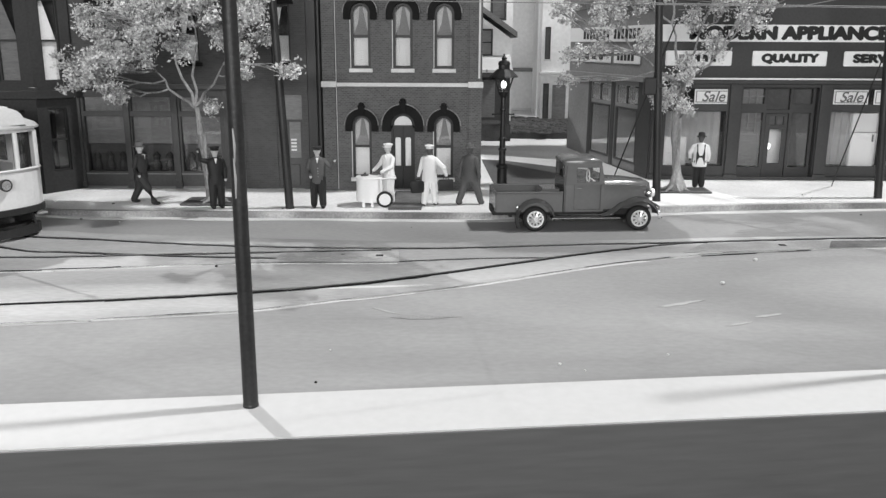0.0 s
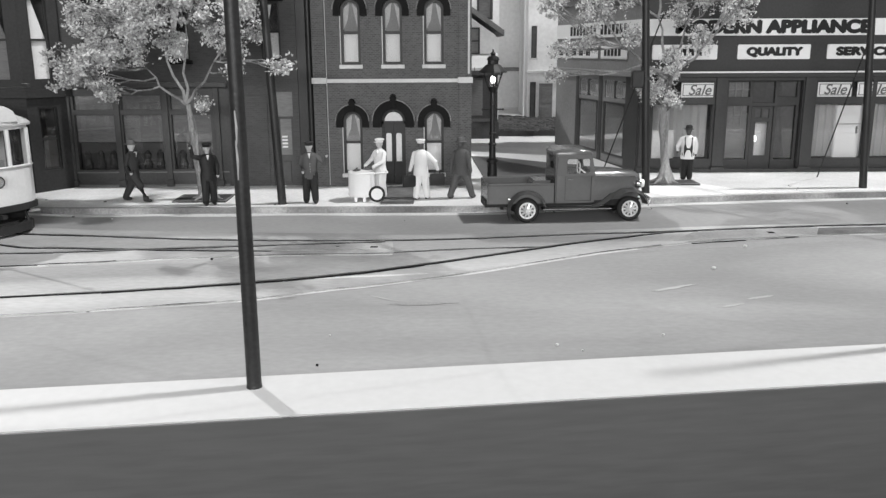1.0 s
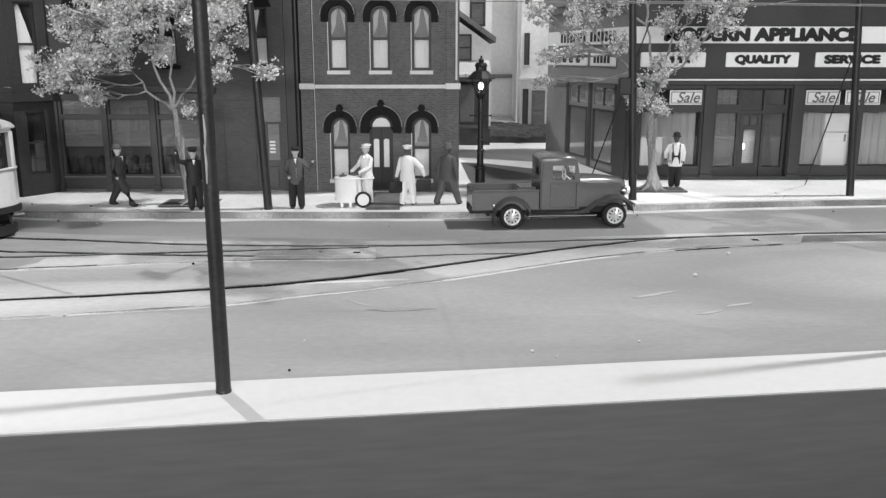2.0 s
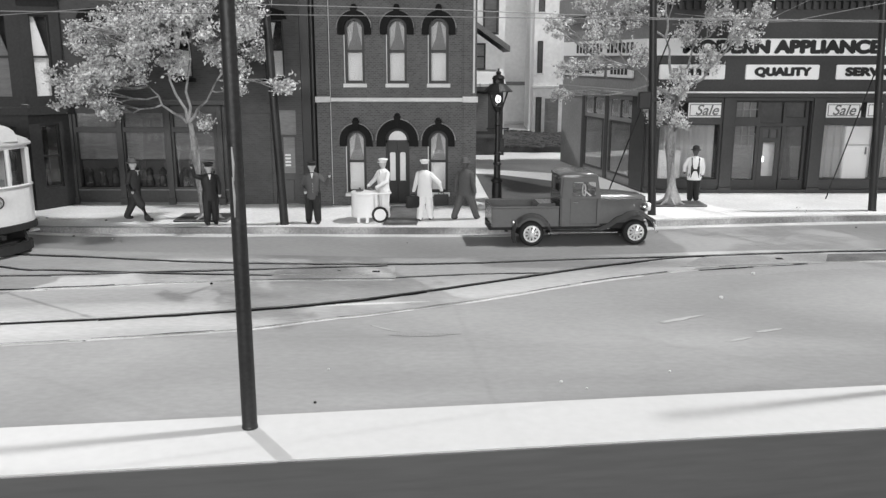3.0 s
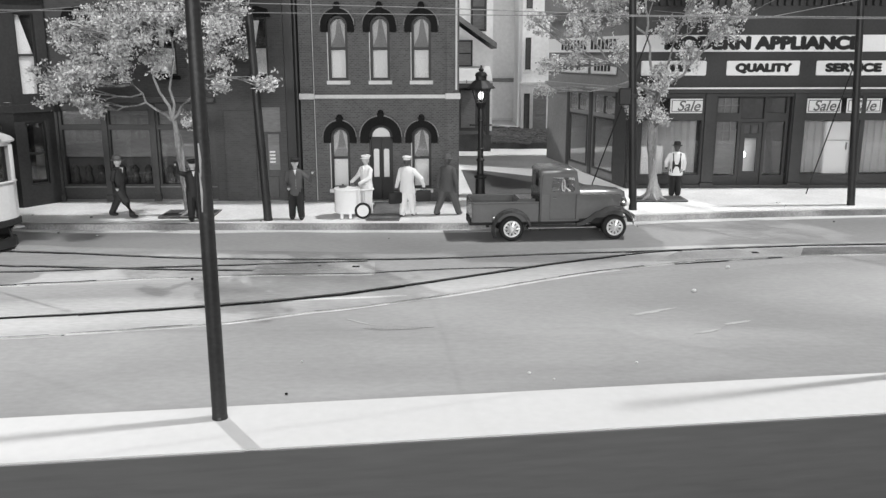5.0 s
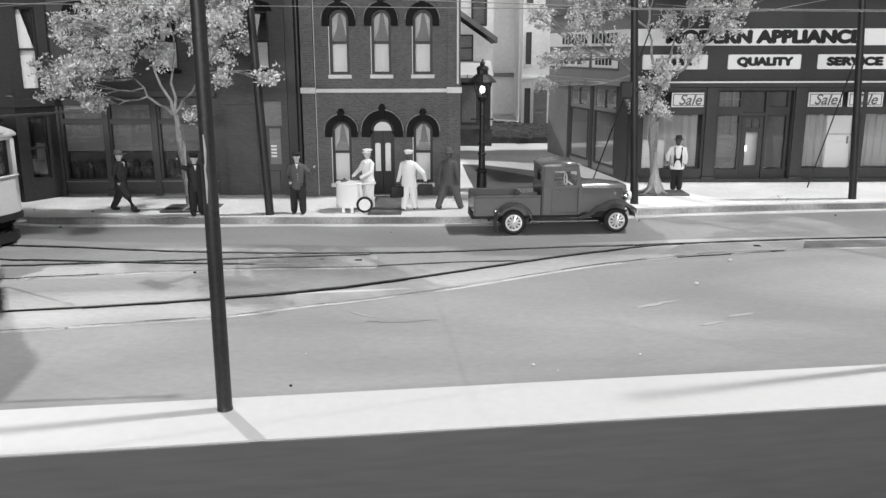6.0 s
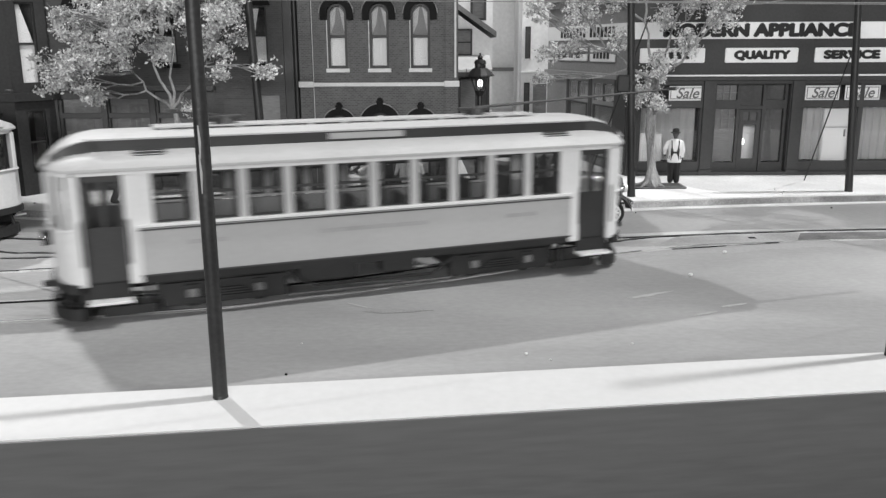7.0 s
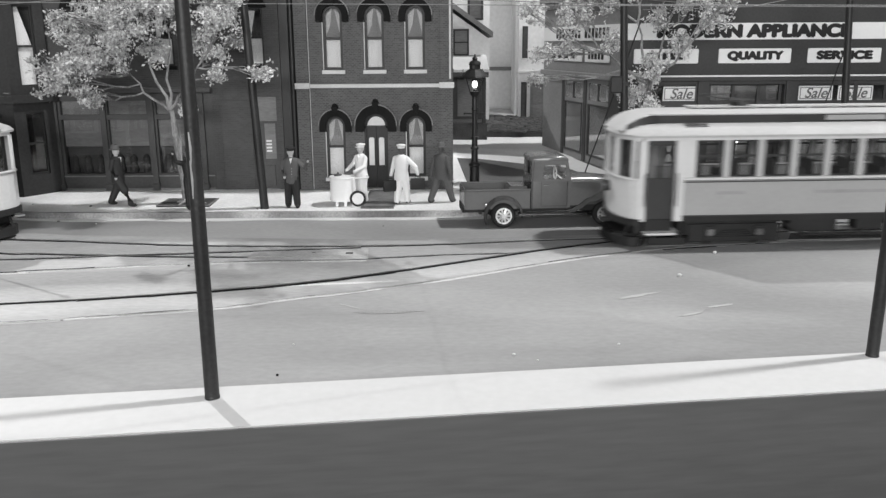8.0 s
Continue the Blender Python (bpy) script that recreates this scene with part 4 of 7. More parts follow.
def appliance_store():
    G = walk_z(29.2)
    ob = thing("appliance_store", P(7.0, 29.2, G), "dark corner appliance store with white signs and show windows", "store")
    z = lambda v: v - G
    wins = [(0.5, 2.58), (6.2, 8.15), (8.3, 10.3)]
    holes = [(a, c, z(0.78), z(2.68)) for a, c in wins] + [(a, c, z(2.92), z(3.5)) for a, c in wins]
    holes += [(3.1, 5.72, 0.0, z(3.5))]
    b = B()
    wall_with_openings(b, 0, FRONT_W, 0, 7.2, 0, 0.22, holes)
    part("front_wall", b, M_STORE, ob)
    for x in (0.22, 2.85, 5.95, 10.55, 13.5):
        b = B()
        box(b, x - 0.2, x + 0.2, -0.1, 0.0, 0.2, z(3.62), bevel=0.02)
        box(b, x - 0.24, x + 0.24, -0.14, 0.0, 0.0, 0.2, bevel=0.02)
        part("pilaster", b, M_STORE, ob)
    b = B()
    box(b, 0, FRONT_W, -0.16, 0.0, z(3.62), z(3.76), bevel=0.02)
    cor = part("shop_cornice", b, M_STORE, ob)
    b = B()
    box(b, -0.02, FRONT_W, -0.2, -0.1, z(3.765), z(3.82))
    part("white_line", b, M_TRIMWHITE, cor, "thin white line on the cornice")
    b = B()
    for k in range(60):
        box(b, 0.1 + k * 0.25, 0.2 + k * 0.25, -0.16, 0.0, z(6.55), z(6.8))
    box(b, -0.05, FRONT_W, -0.25, 0.05, z(6.8), z(7.35))
    part("bracketed_cornice", b, M_STORE, ob)
    # signs
    s = B()
    box(s, 0.1, FRONT_W - 0.2, -0.06, 0.0, z(5.02), z(5.58), bevel=0.01)
    sign = part("sign_board", s, M_SIGN, ob, "long white sign board with black letters")
    lettering("sign_letters", "MODERN APPLIANCE", 0.56, M_LETTER, sign, P(4.45, -0.075, z(5.29), 90), fat=0.012, width=6.65, bold=0.042)
    for x0, x1, word in ((0.35, 2.6, None), (3.3, 5.82, "QUALITY"), (6.4, 8.95, "SERVICE"), (9.4, 11.9, None)):
        s = B()
        box(s, x0, x1, -0.05, 0.0, z(4.22), z(4.72), bevel=0.045)
        pill = part("small_sign", s, M_SIGN, ob, "white rounded sign with black letters")
        if word:
            lettering("sign_letters", word, 0.36, M_LETTER, pill, P((x0 + x1) / 2, -0.065, z(4.47), 90), fat=0.008, width=1.9, bold=0.03)
        else:
            for k in range(5):
                s = B()
                xx = x0 + 0.45 + k * 0.27
                box(s, xx, xx + 0.18, -0.062, -0.05, z(4.35), z(4.59))
                part("sign_bar", s, M_LETTER, pill)
    # show windows
    for i, (a, c) in enumerate(wins):
        store_bay(ob, z, a, c)
        b = B()
        xm = (a + c) / 2
        wall_with_openings(b, a, c, z(2.92), z(3.5), 0.08, 0.16, [(a + 0.05, xm - 0.04, z(2.97), z(3.45)), (xm + 0.04, c - 0.05, z(2.97), z(3.45))])
        part("transom_frame", b, M_STORE, ob)
        part("curtain", pleats(a + 0.05, c - 0.05, 0.42, z(0.8), z(2.66), 7), M_CURTAIN, ob, "pale pleated curtain behind the show window", smooth=True)
    for x0, x1 in ((1.45, 2.72), (6.23, 7.43), (7.62, 8.85)):
        s = B()
        box(s, x0, x1, 0.02, 0.05, z(2.93), z(3.43), bevel=0.008)
        card = part("sale_sign", s, M_SALE, ob, "white card with slanted dark writing")
        s = B()
        outer = [(x0 + 0.05, z(2.98)), (x1 - 0.05, z(2.98)), (x1 - 0.05, z(3.38)), (x0 + 0.05, z(3.38))]
        inner = [(x0 + 0.075, z(3.005)), (x1 - 0.075, z(3.005)), (x1 - 0.075, z(3.355)), (x0 + 0.075, z(3.355))]
        ring(s, outer, inner, "y", 0.012, 0.022)
        part("card_border", s, M_SALETEXT, card)
        lettering("sale_letters", "Sale", 0.50, M_SALETEXT, card, P((x0 + x1) / 2, 0.012, z(3.17), 90), fat=0.006, slant=0.3)
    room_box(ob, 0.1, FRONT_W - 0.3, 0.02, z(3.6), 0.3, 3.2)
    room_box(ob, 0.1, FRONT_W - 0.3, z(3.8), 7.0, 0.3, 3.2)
    # recessed entrance
    e = B()
    wall_with_openings(e, 3.1, 5.72, 0, z(3.5), 0.25, 0.36, [(3.2, 3.95, z(0.72), z(2.62)), (3.2, 3.95, z(2.92), z(3.45)), (4.05, 4.85, 0.02, z(2.6)), (4.05, 4.85, z(2.72), z(3.45)), (4.95, 5.62, z(0.72), z(2.62)), (4.95, 5.62, z(2.92), z(3.45))])
    en = part("entrance_frame", e, M_STORE, ob, "dark recessed shop entrance")
    for x0, x1, z0, z1 in ((3.2, 3.95, 0.72, 2.62), (3.2, 3.95, 2.92, 3.45), (4.05, 4.85, 2.72, 3.45), (4.95, 5.62, 0.72, 2.62), (4.95, 5.62, 2.92, 3.45)):
        b = B()
        box(b, x0, x1, 0.29, 0.3, z(z0), z(z1))
        g = part("side_light", b, M_GLASS, en)
        g.visible_shadow = False
        if x0 < 4.0:
            b = B()
            for k in range(1, 3):
                box(b, x0 + (x1 - x0) * k / 3 - 0.015, x0 + (x1 - x0) * k / 3 + 0.015, 0.27, 0.29, max(z(z0), z(1.95)), z(z1))
            box(b, x0, x1, 0.27, 0.29, (z(max(z0, 1.95)) + z(z1)) / 2 - 0.015, (z(max(z0, 1.95)) + z(z1)) / 2 + 0.015)
            part("glazing_bars", b, M_SHOPBLIND, en)
        # right of the door the curtain has a darker copy, for the dim inside
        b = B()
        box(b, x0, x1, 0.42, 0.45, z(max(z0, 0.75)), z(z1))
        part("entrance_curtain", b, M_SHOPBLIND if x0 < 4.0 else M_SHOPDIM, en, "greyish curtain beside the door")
    d = B()
    wall_with_openings(d, 4.07, 4.83, 0.02, z(2.58), 0.28, 0.34, [(4.24, 4.68, z(0.85), z(2.05)), (4.2, 4.42, z(2.2), z(2.5)), (4.48, 4.7, z(2.2), z(2.5))])
    dd = part("shop_door", d, M_STORE, en, "dark shop door with a glass light")
    b = B()
    box(b, 4.24, 4.68, 0.31, 0.315, z(0.85), z(2.05))
    g = part("door_glass", b, M_GLASS, en)
    g.visible_shadow = False
    b = B()
    box(b, 4.15, 4.75, 0.345, 0.36, z(2.12), z(2.56))
    part("door_top_lights", b, M_SHOPDIM, dd, "two small dim lights over the door glass")
    b = B()
    box(b, 4.1, 5.0, 0.9, 0.93, z(0.4), z(2.3))
    part("inner_curtain", b, M_CURTAIN, ob, "pale curtain inside the door")
    b = B()
    ball(b, (4.36, 0.6, z(1.42)), 0.07, 0.05, 0.11)
    part("inside_lamp", b, M_STORELIGHT, ob, "bright lamp seen through the door", smooth=True)
    b = B()
    box(b, 0, FRONT_W, -0.12, 0.0, 0, 0.12)
    part("plinth", b, M_STORE, ob)
    b = B()
    box(b, 0.1, FRONT_W - 0.1, 0.25, 7.8, 7.0, 7.1)
    part("roof", b, M_ROOF, ob)
    # side wall, canted back along the alley
    ang = math.atan2(7.5, -1.8)
    turn = Matrix.Rotation(ang + math.pi, 4, "Z")

    def sided(bm_):
        # local: u from the corner backwards, outward -y
        bmesh.ops.transform(bm_, matrix=turn @ Matrix.Translation((-SIDE_L, 0, 0)), verts=bm_.verts)
        return bm_
    sw = [(2.55, 4.40), (4.96, 6.80)]
    sh = [(a, c, z(0.66), z(2.66)) for a, c in sw] + [(a, c, z(2.80), z(3.44)) for a, c in sw]
    # wall and cornices on this side have a lighter grey than the front
    b = B()
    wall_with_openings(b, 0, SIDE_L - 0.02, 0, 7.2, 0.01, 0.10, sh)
    side = part("side_wall", sided(b), M_STORESIDE, ob, "lighter grey side wall with two show windows")
    for a, c in sw:
        b = B()
        wall_with_openings(b, a, c, z(0.66), z(2.66), -0.015, 0.05, [(a + 0.07, c - 0.07, z(0.73), z(2.60))])
        part("side_window_frame", sided(b), M_STORE, side, "dark window frame")
        b = B()
        box(b, a, c, 0.025, 0.03, z(0.66), z(3.44))
        g = part("side_pane", sided(b), M_SHINYGLASS, side)
        g.visible_shadow = False
        part("side_curtain", sided(pleats(a - 0.1, c - 0.02, 0.115, z(0.7), z(2.66), 7)), M_CURTAIN, side, "pale pleated curtain", smooth=True)
        xm = (a + c) / 2
        for p0, p1 in ((a + 0.08, xm - 0.05), (xm + 0.05, c - 0.08)):
            b = B()
            box(b, p0, p1, 0.035, 0.055, z(2.84), z(3.40))
            cd = part("transom_card", sided(b), M_SALE, side, "white card in the transom")
            b = B()
            for k in range(3):
                box(b, p0 + 0.14 + k * 0.17, p0 + 0.24 + k * 0.17, 0.018, 0.024, z(2.98), z(3.26))
            part("card_bar", sided(b), M_SHOPBLIND, side)
        b = B()
        box(b, xm - 0.04, xm + 0.04, -0.01, 0.1, z(2.80), z(3.44))
        part("mullion", sided(b), M_STORE, side)
    for u, w in ((2.42, 0.12), (4.68, 0.14), (7.35, 0.5)):
        b = B()
        box(b, u - w, u + w, -0.035, 0.01, 0, z(3.62), bevel=0.012)
        part("side_pilaster", sided(b), M_STORE, side, "dark pilaster between the side windows")
    b = B()
    box(b, 2.3, SIDE_L - 0.03, -0.06, 0.0, 0.0, z(0.40), bevel=0.012)
    part("side_plinth", sided(b), M_STORE, side)
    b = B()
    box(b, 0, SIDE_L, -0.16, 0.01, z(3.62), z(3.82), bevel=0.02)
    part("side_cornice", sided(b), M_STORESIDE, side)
    b = B()
    box(b, 0.1, SIDE_L - 0.1, -0.05, 0.01, z(5.02), z(5.58))
    sg = part("side_sign", sided(b), M_SIGN, side, "white sign board with illegible dark bars")
    for k in range(16):
        if k != 8:
            b = B()
            box(b, 1.6 + k * 0.33, 1.6 + k * 0.33 + 0.2, -0.065, -0.05, z(5.12), z(5.48))
            part("sign_bar", sided(b), M_LETTER, side)
    for p0, p1 in ((0.1, 4.3), (4.6, 6.8)):
        b = B()
        box(b, p0, p1, -0.05, 0.01, z(4.22), z(4.72), bevel=0.04)
        sg = part("small_side_sign", sided(b), M_SIGN, side, "white rounded sign with illegible dark bars")
        for k in range(5):
            q = p0 + 0.35 + k * (p1 - p0 - 0.7) / 5
            b = B()
            box(b, q, q + (p1 - p0) * 0.09, -0.062, -0.05, z(4.34), z(4.6))
            part("sign_bar", sided(b), M_LETTER, side)
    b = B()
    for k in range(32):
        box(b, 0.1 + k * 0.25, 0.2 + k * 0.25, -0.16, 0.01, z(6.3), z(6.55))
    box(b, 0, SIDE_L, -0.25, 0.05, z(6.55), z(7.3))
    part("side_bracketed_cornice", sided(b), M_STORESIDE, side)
    return ob


appliance_store()
STORE_G = walk_z(29.2)
bm = B()
box(bm, -0.4, 0.4, -0.35, 0.35, 0, 1.15, bevel=0.05)
box(bm, -0.4, 0.4, 0.22, 0.35, 1.15, 1.5, bevel=0.04)
for k in range(4):
    box(bm, -0.3 + k * 0.17, -0.22 + k * 0.17, 0.2, 0.23, 1.26, 1.36, mat=1)
box(bm, -0.28, 0.28, -0.37, -0.34, 0.2, 0.6, bevel=0.02)
lone("kitchen_stove", bm, [M_APPLIANCE, M_SASH], P(7.95, 29.75, STORE_G + 0.32), "white enamel kitchen stove in the show window", "stove", group="appliances on show")
bm = B()
box(bm, -0.45, 0.45, -0.3, 0.3, 0.05, 2.0, bevel=0.06)
box(bm, -0.44, 0.44, -0.33, -0.3, 1.32, 1.34, mat=1)
box(bm, 0.3, 0.34, -0.36, -0.3, 1.0, 1.25, mat=1)
lone("refrigerator", bm, [M_APPLIANCE, M_SHOPBLIND], P(14.55, 29.8, STORE_G + 0.32), "tall white enamel refrigerator in the show window", "refrigerator", group="appliances on show")


# ---- pale houses behind the alley
def back_houses():
    ob = thing("pale_cottage", P(-0.3, 41.0, 0.5), "pale gabled cottage with a dark porch behind the alley", "house")
    b = B()
    prism(b, [(-5, 0), (3.07, 0), (3.07, 4.75), (-1.0, 7.6), (-5, 4.75)], "y", 0, 4)
    part("wall", b, M_HOUSE, ob)
    b = B()
    prism(b, [(3.45, 4.72), (3.45, 4.98), (-1.0, 8.1), (-5.45, 4.98), (-5.45, 4.72), (-1.0, 7.84)], "y", -0.45, 4.2)
    part("roof", b, M_ROOF, ob, "grey shingle gable roof")
    x, z0, z1 = 1.93, 3.86, 5.12
    b = B()
    wall_with_openings(b, x - 0.38, x + 0.38, z0, z1, -0.08, 0.02, [(x - 0.3, x + 0.3, z0 + 0.08, z0 + 0.6), (x - 0.3, x + 0.3, z0 + 0.66, z1 - 0.08)])
    w = part("window", b, M_SASH, ob, "dark sash window")
    b = B()
    box(b, x - 0.33, x + 0.33, -0.04, -0.01, z0 + 0.07, z1 - 0.07)
    part("pane", b, M_SHOPBLIND, w, "grey blind behind the sash")
    b = B()
    prism(b, [(-2.2, 3.15), (0.0, 3.80), (0.0, 3.9), (-2.2, 3.27)], "x", -4, 3.15)
    roof = part("porch_roof", b, M_BAND, ob, "pale sloping porch roof")
    b = B()
    for k in range(16):
        box(b, -3.9 + k * 0.45, -3.87 + k * 0.45, -2.22, -2.18, 3.1, 3.3)
    box(b, -4, 3.16, -2.19, -2.05, 2.95, 3.15)
    part("porch_beam", b, M_SHOPDARK, roof, "dark beam under the porch roof")
    for x in (-1.0, 1.0, 2.95):
        b = B()
        box(b, x - 0.09, x + 0.09, -2.1, -1.92, 0.5, 2.98)
        part("porch_post", b, M_SASH, ob)
    # dark panel over the pale wall paints the shade under the porch roof
    b = B()
    box(b, -4, 3.0, -0.06, -0.01, 0.8, 3.75)
    part("porch_shade_panel", b, M_SHOPDARK, ob, "dark panel painting the shade under the porch")
    for x in (0.3, 2.1):
        b = B()
        box(b, x - 0.35, x + 0.35, -0.1, -0.05, 0.95, 2.75, bevel=0.015)
        part("porch_door", b, M_SHOPBLIND, ob, "grey door in the porch")
    b = B()
    box(b, -4, 3.1, -2.2, -0.01, 0, 0.8)
    part("porch_floor", b, M_SOIL, ob)
    ob = thing("grey_house", P(0.6, 46.0, 0.4), "tall grey house with a dark window behind the cottage", "house")
    b = B()
    wall_with_openings(b, -5, 2.7, 0, 12, 0, 0.3, [(1.5, 2.35, 5.75, 8.2)])
    part("wall", b, M_HOUSEDIM, ob)
    b = B()
    wall_with_openings(b, 1.5, 2.35, 5.75, 8.2, -0.05, 0.15, [(1.62, 2.23, 5.87, 6.95), (1.62, 2.23, 7.03, 8.08)])
    w = part("window", b, M_SASH, ob, "dark sash window")
    b = B()
    box(b, 1.5, 2.35, 0.16, 0.2, 5.75, 8.2)
    part("pane", b, M_SHOPBLIND, w)
    b = B()
    box(b, -5, 2.7, 0.3, 5, 0, 12)
    part("body", b, M_HOUSEDIM, ob)
    ob = thing("stucco_building", P(7.0, 53.0, 0.3), "tall pale stucco building with a ledge in shadow tone", "building")
    b = B()
    box(b, -5.0, 1.2, 0, 8, 0, 14)
    part("wall", b, M_HOUSEDIM, ob)
    # the ledge's dark grey paints the shadow line across the wall
    b = B()
    box(b, -5.0, 1.2, -0.22, 0, 2.98, 3.2, bevel=0.03)
    part("ledge", b, M_SHOPBLIND, ob, "ledge coloured dark for its shadow line")
    b = B()
    box(b, -5.0, 1.2, -0.12, 0, 0.62, 0.74)
    part("base_course", b, M_BAND, ob, "pale base course")
    for x in (-2.5, -1.7):
        b = B()
        wall_with_openings(b, x - 0.24, x + 0.24, 0.02, 0.36, -0.07, 0.0, [(x - 0.19, x + 0.19, 0.07, 0.31)])
        v = part("vent", b, M_SHOPBLIND, ob)
        b = B()
        box(b, x - 0.19, x + 0.19, -0.03, 0.0, 0.07, 0.31)
        part("vent_mesh", b, M_SASH, v)
    ob = thing("narrow_house", P(7.5, 47.5, 0.3), "narrow pale house with slim dark windows", "house")
    b = B()
    box(b, -2.46, 3.4, 0, 5, 0, 12)
    part("wall", b, M_HOUSE, ob)
    for x, w_, z0, z1 in ((-2.13, 0.15, 3.82, 5.55), (-2.15, 0.16, 0.25, 2.5), (-2.1, 0.17, 7.1, 9.0), (-0.2, 0.4, 7.15, 9.0)):
        b = B()
        wall_with_openings(b, x - w_, x + w_, z0, z1, -0.05, 0.05, [(x - w_ + 0.04, x + w_ - 0.04, z0 + 0.05, z1 - 0.05)])
        w = part("window", b, M_SASH, ob, "slim dark window")
        b = B()
        box(b, x - w_ + 0.03, x + w_ - 0.03, -0.02, 0.0, z0 + 0.04, z1 - 0.04)
        part("pane", b, M_SHOPDIM, w)
        b = B()
        box(b, x - w_ - 0.05, x + w_ + 0.05, -0.12, 0.0, z0 - 0.1, z0)
        part("sill", b, M_SILL, w)
    b = B()
    box(b, -2.55, 3.5, -0.18, 0, 2.98, 3.13, bevel=0.02)
    part("ledge", b, M_BAND, ob)
    b = B()
    box(b, -1.79, -1.04, -0.06, 0.05, 0.0, 2.42, bevel=0.01)
    dr = part("door", b, M_SHOPBLIND, ob, "grey panelled door")
    for k in (0.3, 1.35):
        b = B()
        box(b, -1.65, -1.18, -0.08, -0.06, k, k + 0.85, bevel=0.008)
        part("door_panel", b, M_SHOPBLIND, dr)


back_houses()
# ---------------------------------------------------------------- trolley cars
HALF, HW = 5.30, 1.22        # half length to the end posts, half width
NOSE = 0.46                  # how far the rounded ends stand out
Z_FLOOR, Z_SKIRT, Z_WAIST, Z_TOP, Z_EAVE = 0.72, 0.83, 1.76, 2.67, 2.77


def plan(half, hw, nose, n=10):
    """Plan outline of a car with rounded ends."""
    right = [(half + nose * math.cos(math.pi * (i / n - 0.5)), hw * math.sin(math.pi * (i / n - 0.5))) for i in range(n + 1)]
    return right + [(-x, -y) for x, y in right]


def shell(bm, half, hw, nose, z0, z1, thick=0.05):
    return ring(bm, plan(half, hw, nose), plan(half - 0.01, hw - thick, nose - thick + 0.01), "z", z0, z1)


